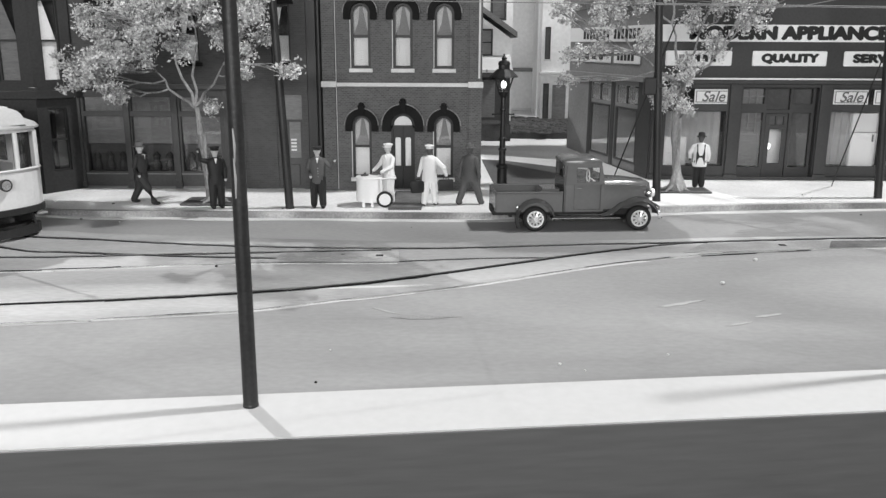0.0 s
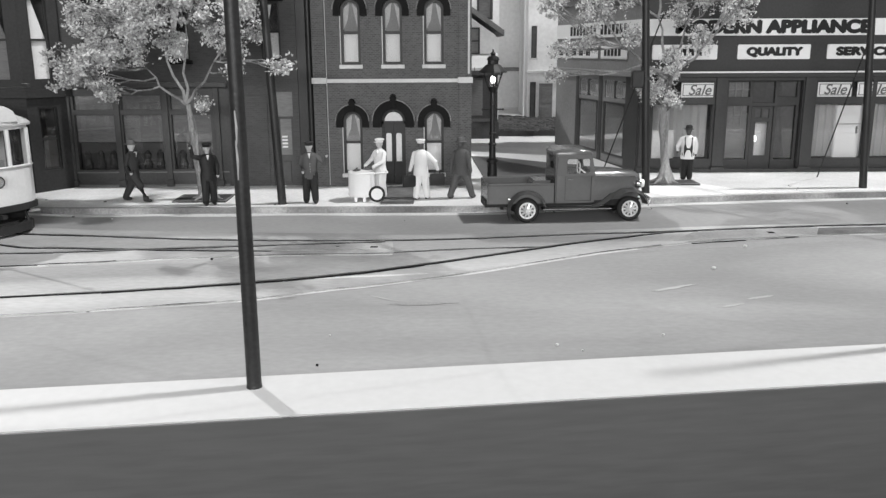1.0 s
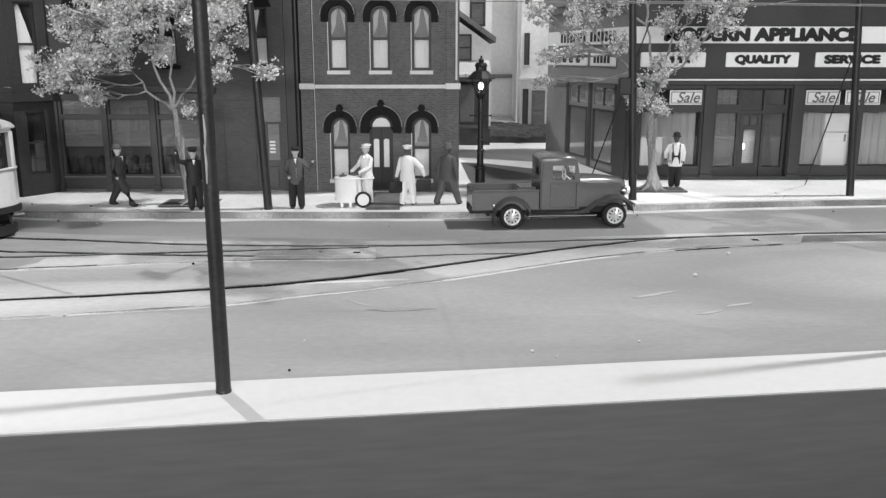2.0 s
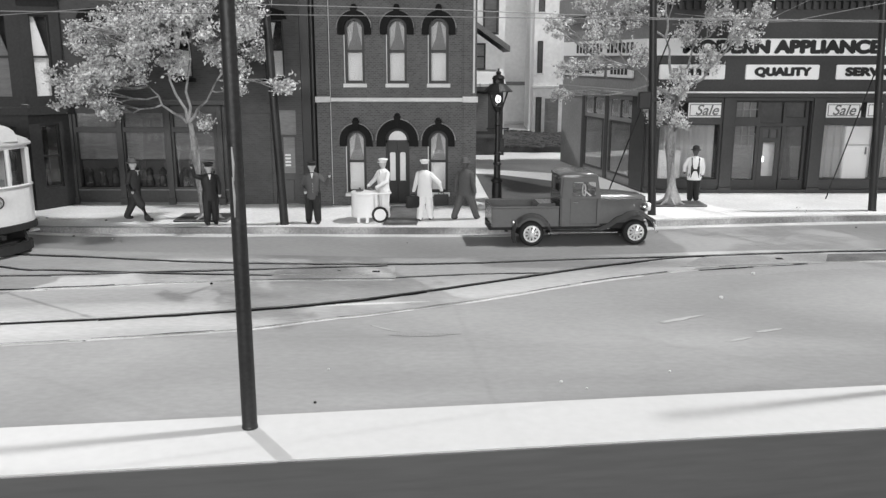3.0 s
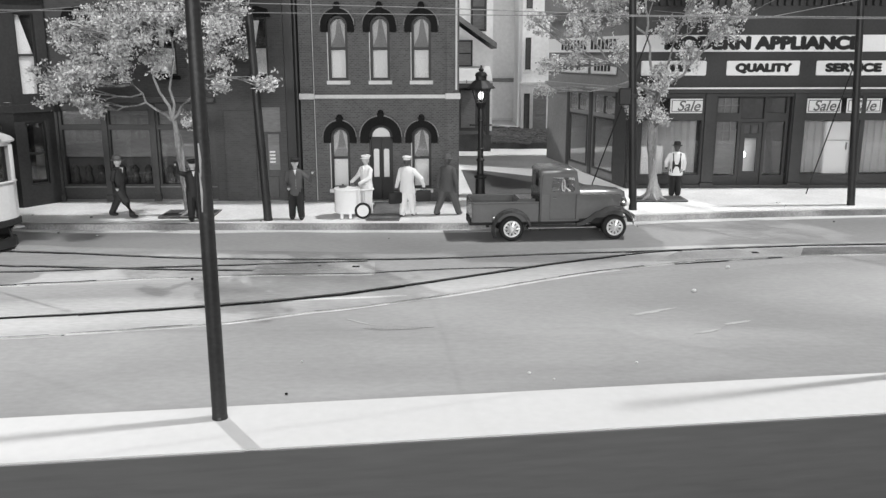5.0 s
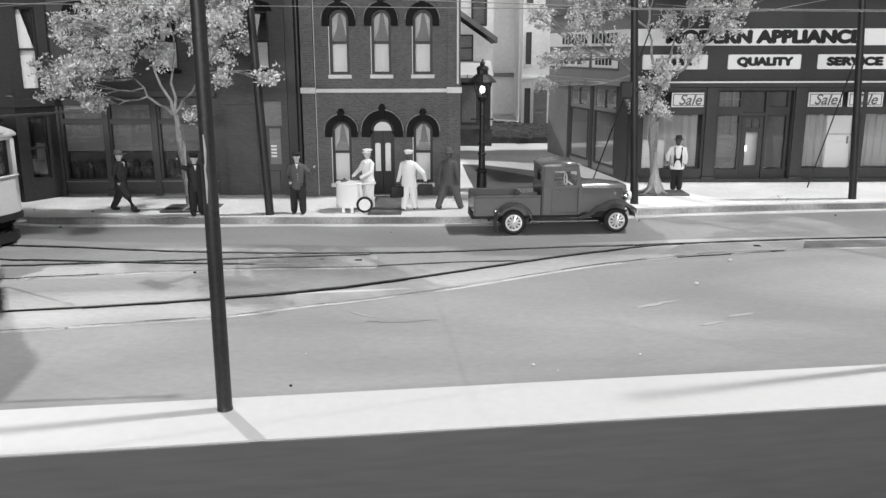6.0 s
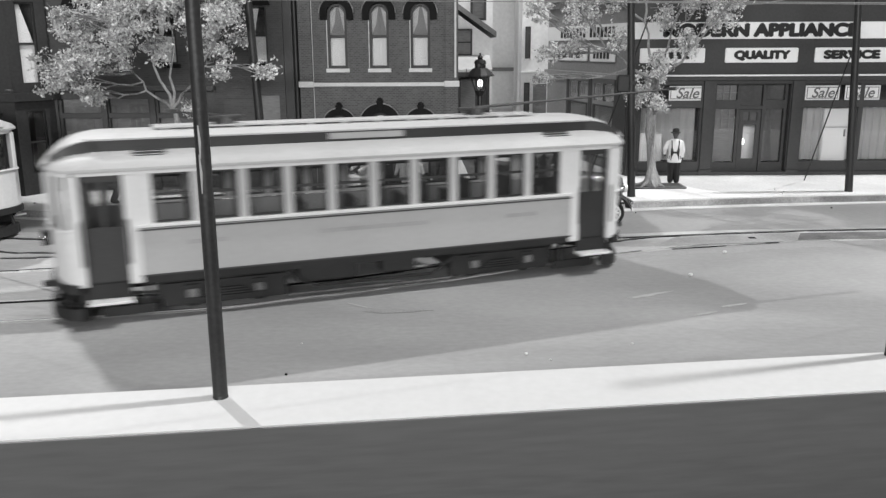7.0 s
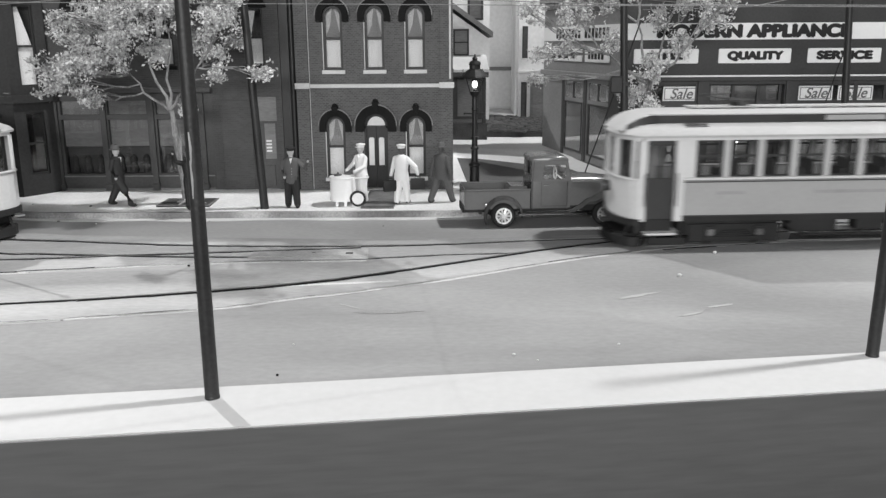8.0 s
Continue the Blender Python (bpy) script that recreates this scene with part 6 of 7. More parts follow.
def pickup_truck(m):
    ob = thing("pickup_truck", m, "dark glossy 1930s pickup truck parked at the kerb", "truck")
    # bed
    b = B()
    x0, x1 = -1.03, 0.76
    for y0, y1 in ((-0.66, -0.60), (0.60, 0.66)):
        box(b, x0, x1, y0, y1, 0.50, 1.02)
    box(b, x0, x1, -0.60, 0.60, 0.50, 0.62)
    box(b, x1 - 0.05, x1, -0.60, 0.60, 0.62, 1.02)
    bed = part("bed", b, M_TRUCK, ob, "open load bed")
    b = B()
    prism(b, [(x1 - 0.62, 0.62), (x1 - 0.06, 0.62), (x1 - 0.06, 1.10), (x1 - 0.5, 1.10), (x1 - 0.56, 1.04)], "y", -0.45, 0.3)
    part("tool_chest", b, M_TRUCK, bed, "low chest behind the cab")
    for y in (-0.67, 0.67):
        b = B()
        tube(b, [(x0, y, 1.03), (x1, y, 1.03)], 0.032, n=8)
        part("bed_rail", b, M_TRUCK, bed, smooth=True)
    b = B()
    box(b, x0 - 0.04, x0, -0.66, 0.66, 0.50, 1.05, bevel=0.015)
    part("tailgate", b, M_TRUCK, bed)
    # cab
    b = B()
    lower = [rounded(0.95, 0.64, 0.5, 1.25, 0.05), rounded(1.0, 0.68, 0.5, 1.27, 0.05), rounded(1.9, 0.67, 0.5, 1.27, 0.05), rounded(2.05, 0.62, 0.5, 1.27, 0.07)]
    loft(b, lower)
    cab = part("cab", b, M_TRUCK, ob, "dark painted cab", smooth=True)
    b = B()
    loft(b, [rounded(0.93, 0.55, 1.80, 1.86, 0.03), rounded(1.02, 0.62, 1.79, 1.93, 0.08), rounded(1.5, 0.64, 1.79, 1.96, 0.1), rounded(1.88, 0.62, 1.79, 1.93, 0.08), rounded(1.99, 0.55, 1.79, 1.84, 0.03)])
    part("cab_roof", b, M_TRUCK, cab, smooth=True)
    for sy in (-1, 1):
        b = B()
        tube(b, [(2.03, sy * 0.61, 1.26), (1.93, sy * 0.59, 1.82)], 0.04, n=6)
        part("windscreen_pillar", b, M_TRUCK, cab)
        b = B()
        hole = rounded_hole(1.27, 1.90, 1.31, 1.70, 0.05)
        edge = [(0.98, 1.24), (2.05, 1.24), (1.94, 1.82), (1.02, 1.82)]
        framed(b, edge, hole, sy * 0.66 - 0.025, sy * 0.66 + 0.025)
        part("door_frame", b, M_TRUCK, cab, "cab side with a rounded window opening")
    b = B()
    wall_with_openings(b, -0.61, 0.61, 1.25, 1.82, 0.0, 0.06, [(-0.36, 0.36, 1.40, 1.74)])
    bmesh.ops.transform(b, matrix=Matrix.Translation((1.02, 0, 0)) @ Matrix.Rotation(math.pi / 2, 4, "Z"), verts=b.verts)
    part("cab_back", b, M_TRUCK, cab)
    for sy in (-1, 1):
        b = B()
        box(b, 1.25, 1.92, sy * 0.65 - 0.004, sy * 0.65 + 0.004, 1.29, 1.72)
        g = part("side_window", b, M_LAMPGLASS, cab)
        g.visible_shadow = False
        b = B()
        ring(b, [(1.22, 0.56), (1.95, 0.56), (1.95, 1.25), (1.22, 1.25)], [(1.226, 0.566), (1.944, 0.566), (1.944, 1.244), (1.226, 1.244)], "y", *sorted((sy * 0.66, sy * 0.684)))
        dr = part("door_seam", b, M_RUBBER, cab)
        b = B()
        tube(b, [(1.29, sy * 0.71, 1.16), (1.41, sy * 0.72, 1.16)], 0.016, n=6)
        part("door_handle", b, M_CHROME, cab, "chrome door handle")
    b = B()
    box(b, 1.94, 1.97, -0.55, 0.55, 1.28, 1.78)
    g = part("windscreen", b, M_LAMPGLASS, cab)
    g.visible_shadow = False
    b = B()
    box(b, 1.1, 1.42, -0.55, 0.55, 1.1, 1.22, bevel=0.04)
    box(b, 1.06, 1.16, -0.55, 0.55, 1.2, 1.5, bevel=0.04)
    part("bench_seat", b, M_SEAT, cab, "dark bench seat")
    b = B()
    round_ = [(math.cos(2 * math.pi * i / 18), math.sin(2 * math.pi * i / 18)) for i in range(18)]
    ring(b, [(-0.3 + 0.18 * p, 1.42 + 0.18 * q) for p, q in round_], [(-0.3 + 0.155 * p, 1.42 + 0.155 * q) for p, q in round_], "x", 1.66, 1.69)
    tube(b, [(1.675, -0.3, 1.42), (1.95, -0.3, 1.2)], 0.018, n=6)
    part("steering_wheel", b, M_TRIMWHITE, cab, "pale steering wheel")
    cab.location.x = -0.16 * S
    # hood and radiator
    b = B()
    loft(b, [rounded(1.84, 0.62, 0.55, 1.36, 0.2), rounded(2.55, 0.48, 0.55, 1.34, 0.2), rounded(3.12, 0.36, 0.55, 1.28, 0.18), rounded(3.22, 0.30, 0.55, 1.22, 0.16)])
    hood = part("hood", b, M_TRUCK, ob, "long tapering hood", smooth=True)
    for sy in (-1, 1):
        b = B()
        tube(b, [(1.95, sy * 0.60, 1.22), (2.7, sy * 0.465, 1.2), (3.15, sy * 0.36, 1.16)], 0.014, n=5)
        part("hood_strip", b, M_CHROME, hood, "bright hood strip")
        b = B()
        for k in range(10):
            x = 2.25 + k * 0.075
            w = 0.56 - (x - 2.04) * 0.2
            box(b, x, x + 0.02, *sorted((sy * (w - 0.04), sy * (w + 0.012))), 0.85, 1.12)
        part("louvres", b, M_TRUCK, hood)
    b = B()
    prism(b, [(-0.27, 0.6), (0.27, 0.6), (0.30, 1.05), (0.2, 1.22), (-0.2, 1.22), (-0.30, 1.05)], "x", 3.2, 3.26)
    part("grille", b, M_CHROME, ob, "chrome radiator grille")
    # running boards, fenders
    for sy in (-1, 1):
        b = B()
        box(b, 0.42, 2.3, *sorted((sy * 0.62, sy * 0.92)), 0.34, 0.40, bevel=0.015)
        rb = part("running_board", b, M_RUBBER, ob, "black running board")
        b = B()
        box(b, 0.42, 2.3, *sorted((sy * 0.92, sy * 0.935)), 0.365, 0.385)
        part("board_trim", b, M_CHROME, rb, "bright edge strip")
        b = B()
        fender(b, 0, sy * 0.56, sy * 0.93, 0.47, 208, -4, None, bow=0.08)
        part("rear_fender", b, M_TRUCK, ob, "rounded rear fender", smooth=True)
        b = B()
        fender(b, BASE, sy * 0.42, sy * 0.93, 0.48, 8, 128, [(BASE - 0.48, 0.70), (BASE - 0.68, 0.54), (BASE - 0.88, 0.44), (BASE - 1.05, 0.40)])
        part("front_fender", b, M_TRUCK, ob, "sweeping front fender", smooth=True)
        b = B()
        ball(b, (3.16, sy * 0.5, 0.98), 0.13, 0.13, 0.13)
        hl = part("headlight", b, M_CHROME, ob, "chrome headlight", smooth=True)
        b = B()
        cyl(b, (3.22, sy * 0.5, 0.98), (3.30, sy * 0.5, 0.98), 0.125, 0.11)
        part("lens", b, M_APPLIANCE, hl)
        b = B()
        ball(b, (-0.49, sy * 0.80, 0.66), 0.05, 0.07, 0.075)
        part("tail_lamp", b, M_CHROME, ob, "small bright tail lamp")
    b = B()
    tube(b, [(3.38, -0.8, 0.52), (3.52, -0.4, 0.54), (3.54, 0, 0.54), (3.52, 0.4, 0.54), (3.38, 0.8, 0.52)], 0.045, n=8)
    box(b, 3.1, 3.5, -0.3, -0.25, 0.48, 0.54)
    box(b, 3.1, 3.5, 0.25, 0.3, 0.48, 0.54)
    part("bumper", b, M_CHROME, ob, "curved chrome bumper", smooth=True)
    b = B()
    box(b, -1.1, 3.2, -0.45, 0.45, 0.38, 0.56)
    part("chassis", b, M_RUBBER, ob)
    for x in (0, BASE):
        for sy in (-1, 1):
            b = B()
            y = sy * 0.74
            prof = [(0.20, -0.09), (0.29, -0.10), (0.335, -0.06), (0.34, 0), (0.335, 0.06), (0.29, 0.10), (0.20, 0.09)]
            lathe(b, prof, n=24)
            bmesh.ops.rotate(b, matrix=Matrix.Rotation(math.pi / 2, 3, "X"), verts=b.verts)
            shift(b, x, y, AXLE)
            wh = part("wheel", b, M_RUBBER, ob, "black tyre with a bright rim", smooth=True)
            b = B()
            for k in range(10):
                a = 2 * math.pi * k / 10
                cyl(b, (x + 0.05 * math.cos(a), y + sy * 0.11, AXLE + 0.05 * math.sin(a)), (x + 0.19 * math.cos(a), y + sy * 0.096, AXLE + 0.19 * math.sin(a)), 0.032, 0.034, n=6)
            cyl(b, (x, y + sy * 0.09, AXLE), (x, y + sy * 0.15, AXLE), 0.085, 0.055, n=14)
            ring(b, [(x + 0.228 * math.cos(2 * math.pi * k / 24), AXLE + 0.228 * math.sin(2 * math.pi * k / 24)) for k in range(24)], [(x + 0.18 * math.cos(2 * math.pi * k / 24), AXLE + 0.18 * math.sin(2 * math.pi * k / 24)) for k in range(24)], "y", *sorted((y + sy * 0.08, y + sy * 0.112)))
            cyl(b, (x, y + sy * 0.06, AXLE), (x, y + sy * 0.08, AXLE), 0.2, n=20)
            part("rim", b, M_RIM, wh, "bright spoked rim")
    return ob


pickup_truck(P(2.27, 22.72, 0.0, 0, 0, 4.5))

# ---------------------------------------------------------------- model figures (cast statuettes)


def limb(b, pts, radii, mat):
    tube(b, pts, radii, n=8, mat=mat)
    for p, r in zip(pts, radii):
        ball(b, p, r, r, r, mat=mat, n=8, m=5)


def statuette(m, label, cloth, mats, l_foot, r_foot, l_arm, r_arm, hat="cap", apron=None, buttons=False):
    """A cast figure, one mesh: slots 0 coat, 1 trousers, 2 skin, 3 hat, 4 shoes, 5 shirt. It faces -y."""
    b = B()
    hip = 0.88
    for foot, sx in ((l_foot, -1), (r_foot, 1)):
        fx, fy = foot
        knee = (sx * 0.09 + (fx - sx * 0.09) * 0.5, fy * 0.5 - 0.04, 0.48)
        limb(b, [(sx * 0.09, 0, hip), knee, (fx, fy, 0.1)], [0.145, 0.12, 0.095], 1)
        ball(b, (fx, fy - 0.06, 0.05), 0.065, 0.15, 0.055, mat=4)
    # trunk
    rows = [(0.22, 0.165, 0.72), (0.235, 0.175, 0.80), (0.225, 0.165, 0.92), (0.21, 0.145, 1.05), (0.235, 0.16, 1.22), (0.245, 0.15, 1.36), (0.185, 0.12, 1.46), (0.07, 0.07, 1.51)]
    n = 14
    rings = [[b.verts.new((rx * math.cos(2 * math.pi * i / n), ry * math.sin(2 * math.pi * i / n), z)) for i in range(n)] for rx, ry, z in rows]
    for p_, q in zip(rings, rings[1:]):
        for i in range(n):
            b.faces.new((p_[i], p_[(i + 1) % n], q[(i + 1) % n], q[i])).material_index = 0
    b.faces.new(rings[0][::-1]), b.faces.new(rings[-1])
    if apron:
        box(b, -0.14, 0.14, 0.10, 0.145, 0.8, 1.2, mat=1)
        for sx in (-1, 1):
            tube(b, [(sx * 0.10, 0.14, 1.18), (sx * 0.12, 0.10, 1.46)], 0.025, n=5, mat=1)
    prism(b, [(-0.04, 1.48), (0.04, 1.48), (0.0, 1.32)], "y", -0.158, -0.09, mat=5)
    for sx in (-1, 1):
        # lapels, pocket flaps and sleeve cuffs
        prism(b, [(sx * 0.045, 1.47), (sx * 0.085, 1.42), (sx * 0.07, 1.33), (sx * 0.0, 1.22), (sx * 0.015, 1.28)], "y", -0.168, -0.11, mat=0)
        box(b, sx * 0.12 - 0.045, sx * 0.12 + 0.045, -0.145, -0.09, 0.93, 0.965, mat=0)
    for k in range(4 if buttons else 0):
        ball(b, (0.012, -0.165 if k < 2 else -0.152, 1.18 - k * 0.08), 0.012, 0.012, 0.012, mat=2, n=6, m=4)
    # arms: elbow and wrist points
    for sx, (elbow, wrist) in ((-1, l_arm), (1, r_arm)):
        limb(b, [(sx * 0.195, 0, 1.38), elbow, wrist], [0.085, 0.068, 0.052], 0)
        ball(b, (wrist[0], wrist[1], wrist[2] - 0.03), 0.045, 0.045, 0.075, mat=2, n=8, m=6)
    # head
    tube(b, [(0, 0, 1.46), (0, -0.01, 1.58)], 0.06, n=8, mat=2)
    ball(b, (0, -0.01, 1.66), 0.092, 0.11, 0.13, mat=2)
    ball(b, (0, -0.115, 1.66), 0.018, 0.03, 0.03, mat=2, n=6, m=4)
    for sx in (-1, 1):
        ball(b, (sx * 0.09, 0.0, 1.67), 0.018, 0.025, 0.035, mat=2, n=6, m=4)
    if hat == "cap":
        lathe(b, [(0.104, 1.70), (0.108, 1.745), (0.14, 1.775), (0.135, 1.805), (0.05, 1.825)], n=16, mat=3, squash=(1, 1.08))
        ball(b, (0, -0.12, 1.715), 0.085, 0.075, 0.014, mat=3, n=10, m=5)
    else:
        lathe(b, [(0.165, 1.705), (0.172, 1.722), (0.112, 1.735), (0.112, 1.79), (0.10, 1.845), (0.045, 1.86)], n=16, mat=3, squash=(1, 1.1))
    return lone("figurine", b, mats, m, label, "figurine", group="model figures on the sidewalk", smooth=True)


DOWN_L, DOWN_R = ((-0.27, 0.02, 1.14), (-0.26, -0.06, 0.90)), ((0.27, 0.02, 1.14), (0.26, -0.06, 0.90))


def stand(x, y, turn, scale=1.0):
    return P(x, y, walk_z(y), 0, 0, turn) @ Matrix.Diagonal((scale, scale, scale, 1))


statuette(stand(-9.2, 24.58, 80), "cast figurine in a dark suit and soft hat, striding", 0, [M_CLOTHDARK, M_CLOTHDARK, M_SKIN, M_HAT, M_CLOTHBLACK, M_CLOTHWHITE], (-0.12, -0.42), (0.1, 0.36), ((-0.27, 0.04, 1.14), (-0.27, -0.1, 0.92)), ((0.27, -0.02, 1.14), (0.25, 0.05, 0.92)), "brim", None)
statuette(stand(-6.78, 23.95, 22), "cast figurine in a dark uniform with one arm raised", 0, [M_CLOTHBLACK, M_CLOTHBLACK, M_SKIN, M_CLOTHBLACK, M_CLOTHBLACK, M_CLOTHWHITE], (-0.12, -0.02), (0.13, 0.05), ((-0.42, -0.06, 1.46), (-0.47, -0.14, 1.76)), DOWN_R, "cap")
statuette(stand(-3.85, 24.18, 8), "cast figurine in a buttoned uniform coat, waving", 0, [M_CLOTHMID, M_CLOTHBLACK, M_SKIN, M_CLOTHDARK, M_CLOTHBLACK, M_CLOTHWHITE], (-0.13, 0.0), (0.14, -0.1), ((-0.27, 0.02, 1.14), (-0.2, -0.12, 0.98)), ((0.42, -0.05, 1.16), (0.50, -0.2, 1.46)), "cap", None, True)
statuette(stand(-1.82, 24.78, -48), "cast figurine in white vendor clothes behind a cart", 0, [M_CLOTHWHITE, M_CLOTHWHITE, M_SKIN, M_CLOTHWHITE, M_CLOTHDARK, M_CLOTHWHITE], (-0.1, 0.0), (0.1, 0.05), ((-0.3, -0.1, 1.16), (-0.2, -0.4, 1.02)), ((0.3, -0.1, 1.16), (0.2, -0.4, 1.02)), "cap")
statuette(stand(-0.58, 24.55, 160), "cast figurine in white overalls, walking away", 0, [M_CLOTHWHITE, M_CLOTHWHITE, M_CLOTHMID, M_CLOTHWHITE, M_CLOTHBLACK, M_CLOTHWHITE], (-0.13, -0.12), (0.12, 0.12), ((-0.48, 0.05, 1.16), (-0.50, -0.08, 0.92)), ((0.27, 0.02, 1.12), (0.36, -0.02, 0.86)), "cap")
statuette(stand(0.62, 24.7, 150), "cast figurine in a grey suit and hat, striding", 0, [M_CLOTHMID, M_CLOTHMID, M_CLOTHMID, M_HAT, M_CLOTHBLACK, M_CLOTHMID], (-0.28, -0.2), (0.26, 0.2), ((-0.28, 0.02, 1.14), (-0.28, -0.1, 0.85)), ((0.28, 0.02, 1.14), (0.3, 0.06, 0.88)), "brim")
statuette(stand(8.32, 27.6, 170), "cast figurine in a pale shirt and dark dungarees, seen from behind", 0, [M_CLOTHWHITE, M_CLOTHBLACK, M_CLOTHMID, M_CLOTHDARK, M_CLOTHBLACK, M_CLOTHWHITE], (-0.1, 0.0), (0.1, 0.0), DOWN_L, ((0.32, -0.05, 1.16), (0.3, -0.2, 0.98)), "brim", True)


def suitcase(x, y, turn, label, z=0.0):
    ob = thing("suitcase", P(x, y, walk_z(y) + z, 0, 0, turn), label, "bag", group="hand luggage")
    b = B()
    box(b, -0.22, 0.22, -0.07, 0.07, 0.0, 0.34, bevel=0.03)
    part("case", b, M_CLOTHBLACK, ob, smooth=True)
    b = B()
    tube(b, [(-0.08, 0, 0.33), (-0.07, 0, 0.4), (0.07, 0, 0.4), (0.08, 0, 0.33)], 0.016, n=6)
    part("handle", b, M_CLOTHBLACK, ob)


suitcase(-0.92, 24.45, 25, "small dark leather bag in the hand of a figurine", 0.40)
suitcase(-0.09, 24.47, 10, "small black case in the hand of a figurine", 0.46)


def vendor_cart(m):
    ob = thing("vendor_cart", m, "white barrel-shaped vendor cart with two spoked wheels", "cart")
    b = B()
    lathe(b, [(0.38, 0.14), (0.40, 0.16), (0.39, 0.82), (0.41, 0.84), (0.40, 0.88), (0.1, 0.92)], n=24)
    part("barrel", b, M_APPLIANCE, ob, "white enamel barrel", smooth=True)
    b = B()
    for x, y in ((-0.14, -0.06), (0.14, 0.08)):
        lathe(b, [(0.12, 0.89), (0.12, 0.93), (0.03, 0.96), (0.03, 1.0)], (x, y, 0), n=12)
    part("lid", b, M_CLOTHMID, ob, "round dark lids")
    b = B()
    for x, y in ((-0.2, -0.28), (-0.2, 0.28), (0.05, -0.36), (0.05, 0.3)):
        box(b, x - 0.04, x + 0.04, y - 0.04, y + 0.04, 0, 0.16)
    part("foot", b, M_APPLIANCE, ob)
    b = B()
    for y in (-0.3, 0.3):
        tube(b, [(0.3, y, 0.84), (0.75, y, 0.86)], 0.025, n=6)
    tube(b, [(0.75, -0.3, 0.86), (0.75, 0.3, 0.86)], 0.03, n=6)
    part("push_bar", b, M_APPLIANCE, ob)
    for y in (-0.42, 0.42):
        b = B()
        prof = [(0.19, -0.025), (0.235, -0.03), (0.245, 0), (0.235, 0.03), (0.19, 0.025)]
        lathe(b, prof, n=22)
        bmesh.ops.rotate(b, matrix=Matrix.Rotation(math.pi / 2, 3, "X"), verts=b.verts)
        shift(b, 0.42, y, 0.245)
        w = part("wheel", b, M_RUBBER, ob, "black tyred cart wheel", smooth=True)
        b = B()
        cyl(b, (0.42, y - 0.034, 0.245), (0.42, y + 0.034, 0.245), 0.175, n=20)
        cyl(b, (0.42, y - 0.05, 0.245), (0.42, y + 0.05, 0.245), 0.04, n=10)
        part("disc", b, M_APPLIANCE, w, "white wheel disc")


vendor_cart(P(-2.36, 24.5, walk_z(24.5), 0, 0, 8))

# tree grates and the cellar hatch
for x0, x1, y0, y1, lab, nm in ((-8.0, -6.4, 24.25, 25.45, "dark square tree grate set in the sidewalk", "tree_grate"), (6.75, 8.5, 26.6, 27.5, "dark square tree grate set in the sidewalk", "tree_grate")):
    ob = thing(nm, P((x0 + x1) / 2, (y0 + y1) / 2, walk_z((y0 + y1) / 2)), lab, "tree grate", group="tree grates")
    w, d = (x1 - x0) / 2, (y1 - y0) / 2
    b = B()
    box(b, -w, w, -d, d, -0.01, 0.03, bevel=0.01)
    part("soil", b, M_SOIL, ob)
    b = B()
    ring(b, [(-w, -d), (w, -d), (w, d), (-w, d)], [(-w + 0.06, -d + 0.06), (w - 0.06, -d + 0.06), (w - 0.06, d - 0.06), (-w + 0.06, d - 0.06)], "z", 0.0, 0.045)
    part("rim", b, M_PIT, ob)
ob = thing("cellar_hatch", P(-1.22, 24.75, walk_z(24.75), 1.3), "dark wooden cellar hatch lying on the sidewalk before the door", "hatch")
b = B()
prism(b, [(-0.55, -0.9), (0.42, -0.9), (0.50, 1.6), (-0.48, 1.6)], "z", -0.01, 0.05)
part("leaf", b, M_PIT, ob)
b = B()
ring(b, [(-0.55, -0.9), (0.42, -0.9), (0.50, 1.6), (-0.48, 1.6)], [(-0.49, -0.83), (0.36, -0.83), (0.44, 1.54), (-0.42, 1.54)], "z", 0.045, 0.075)
part("rim", b, M_SHOPDARK, ob)

# ---------------------------------------------------------------- trees


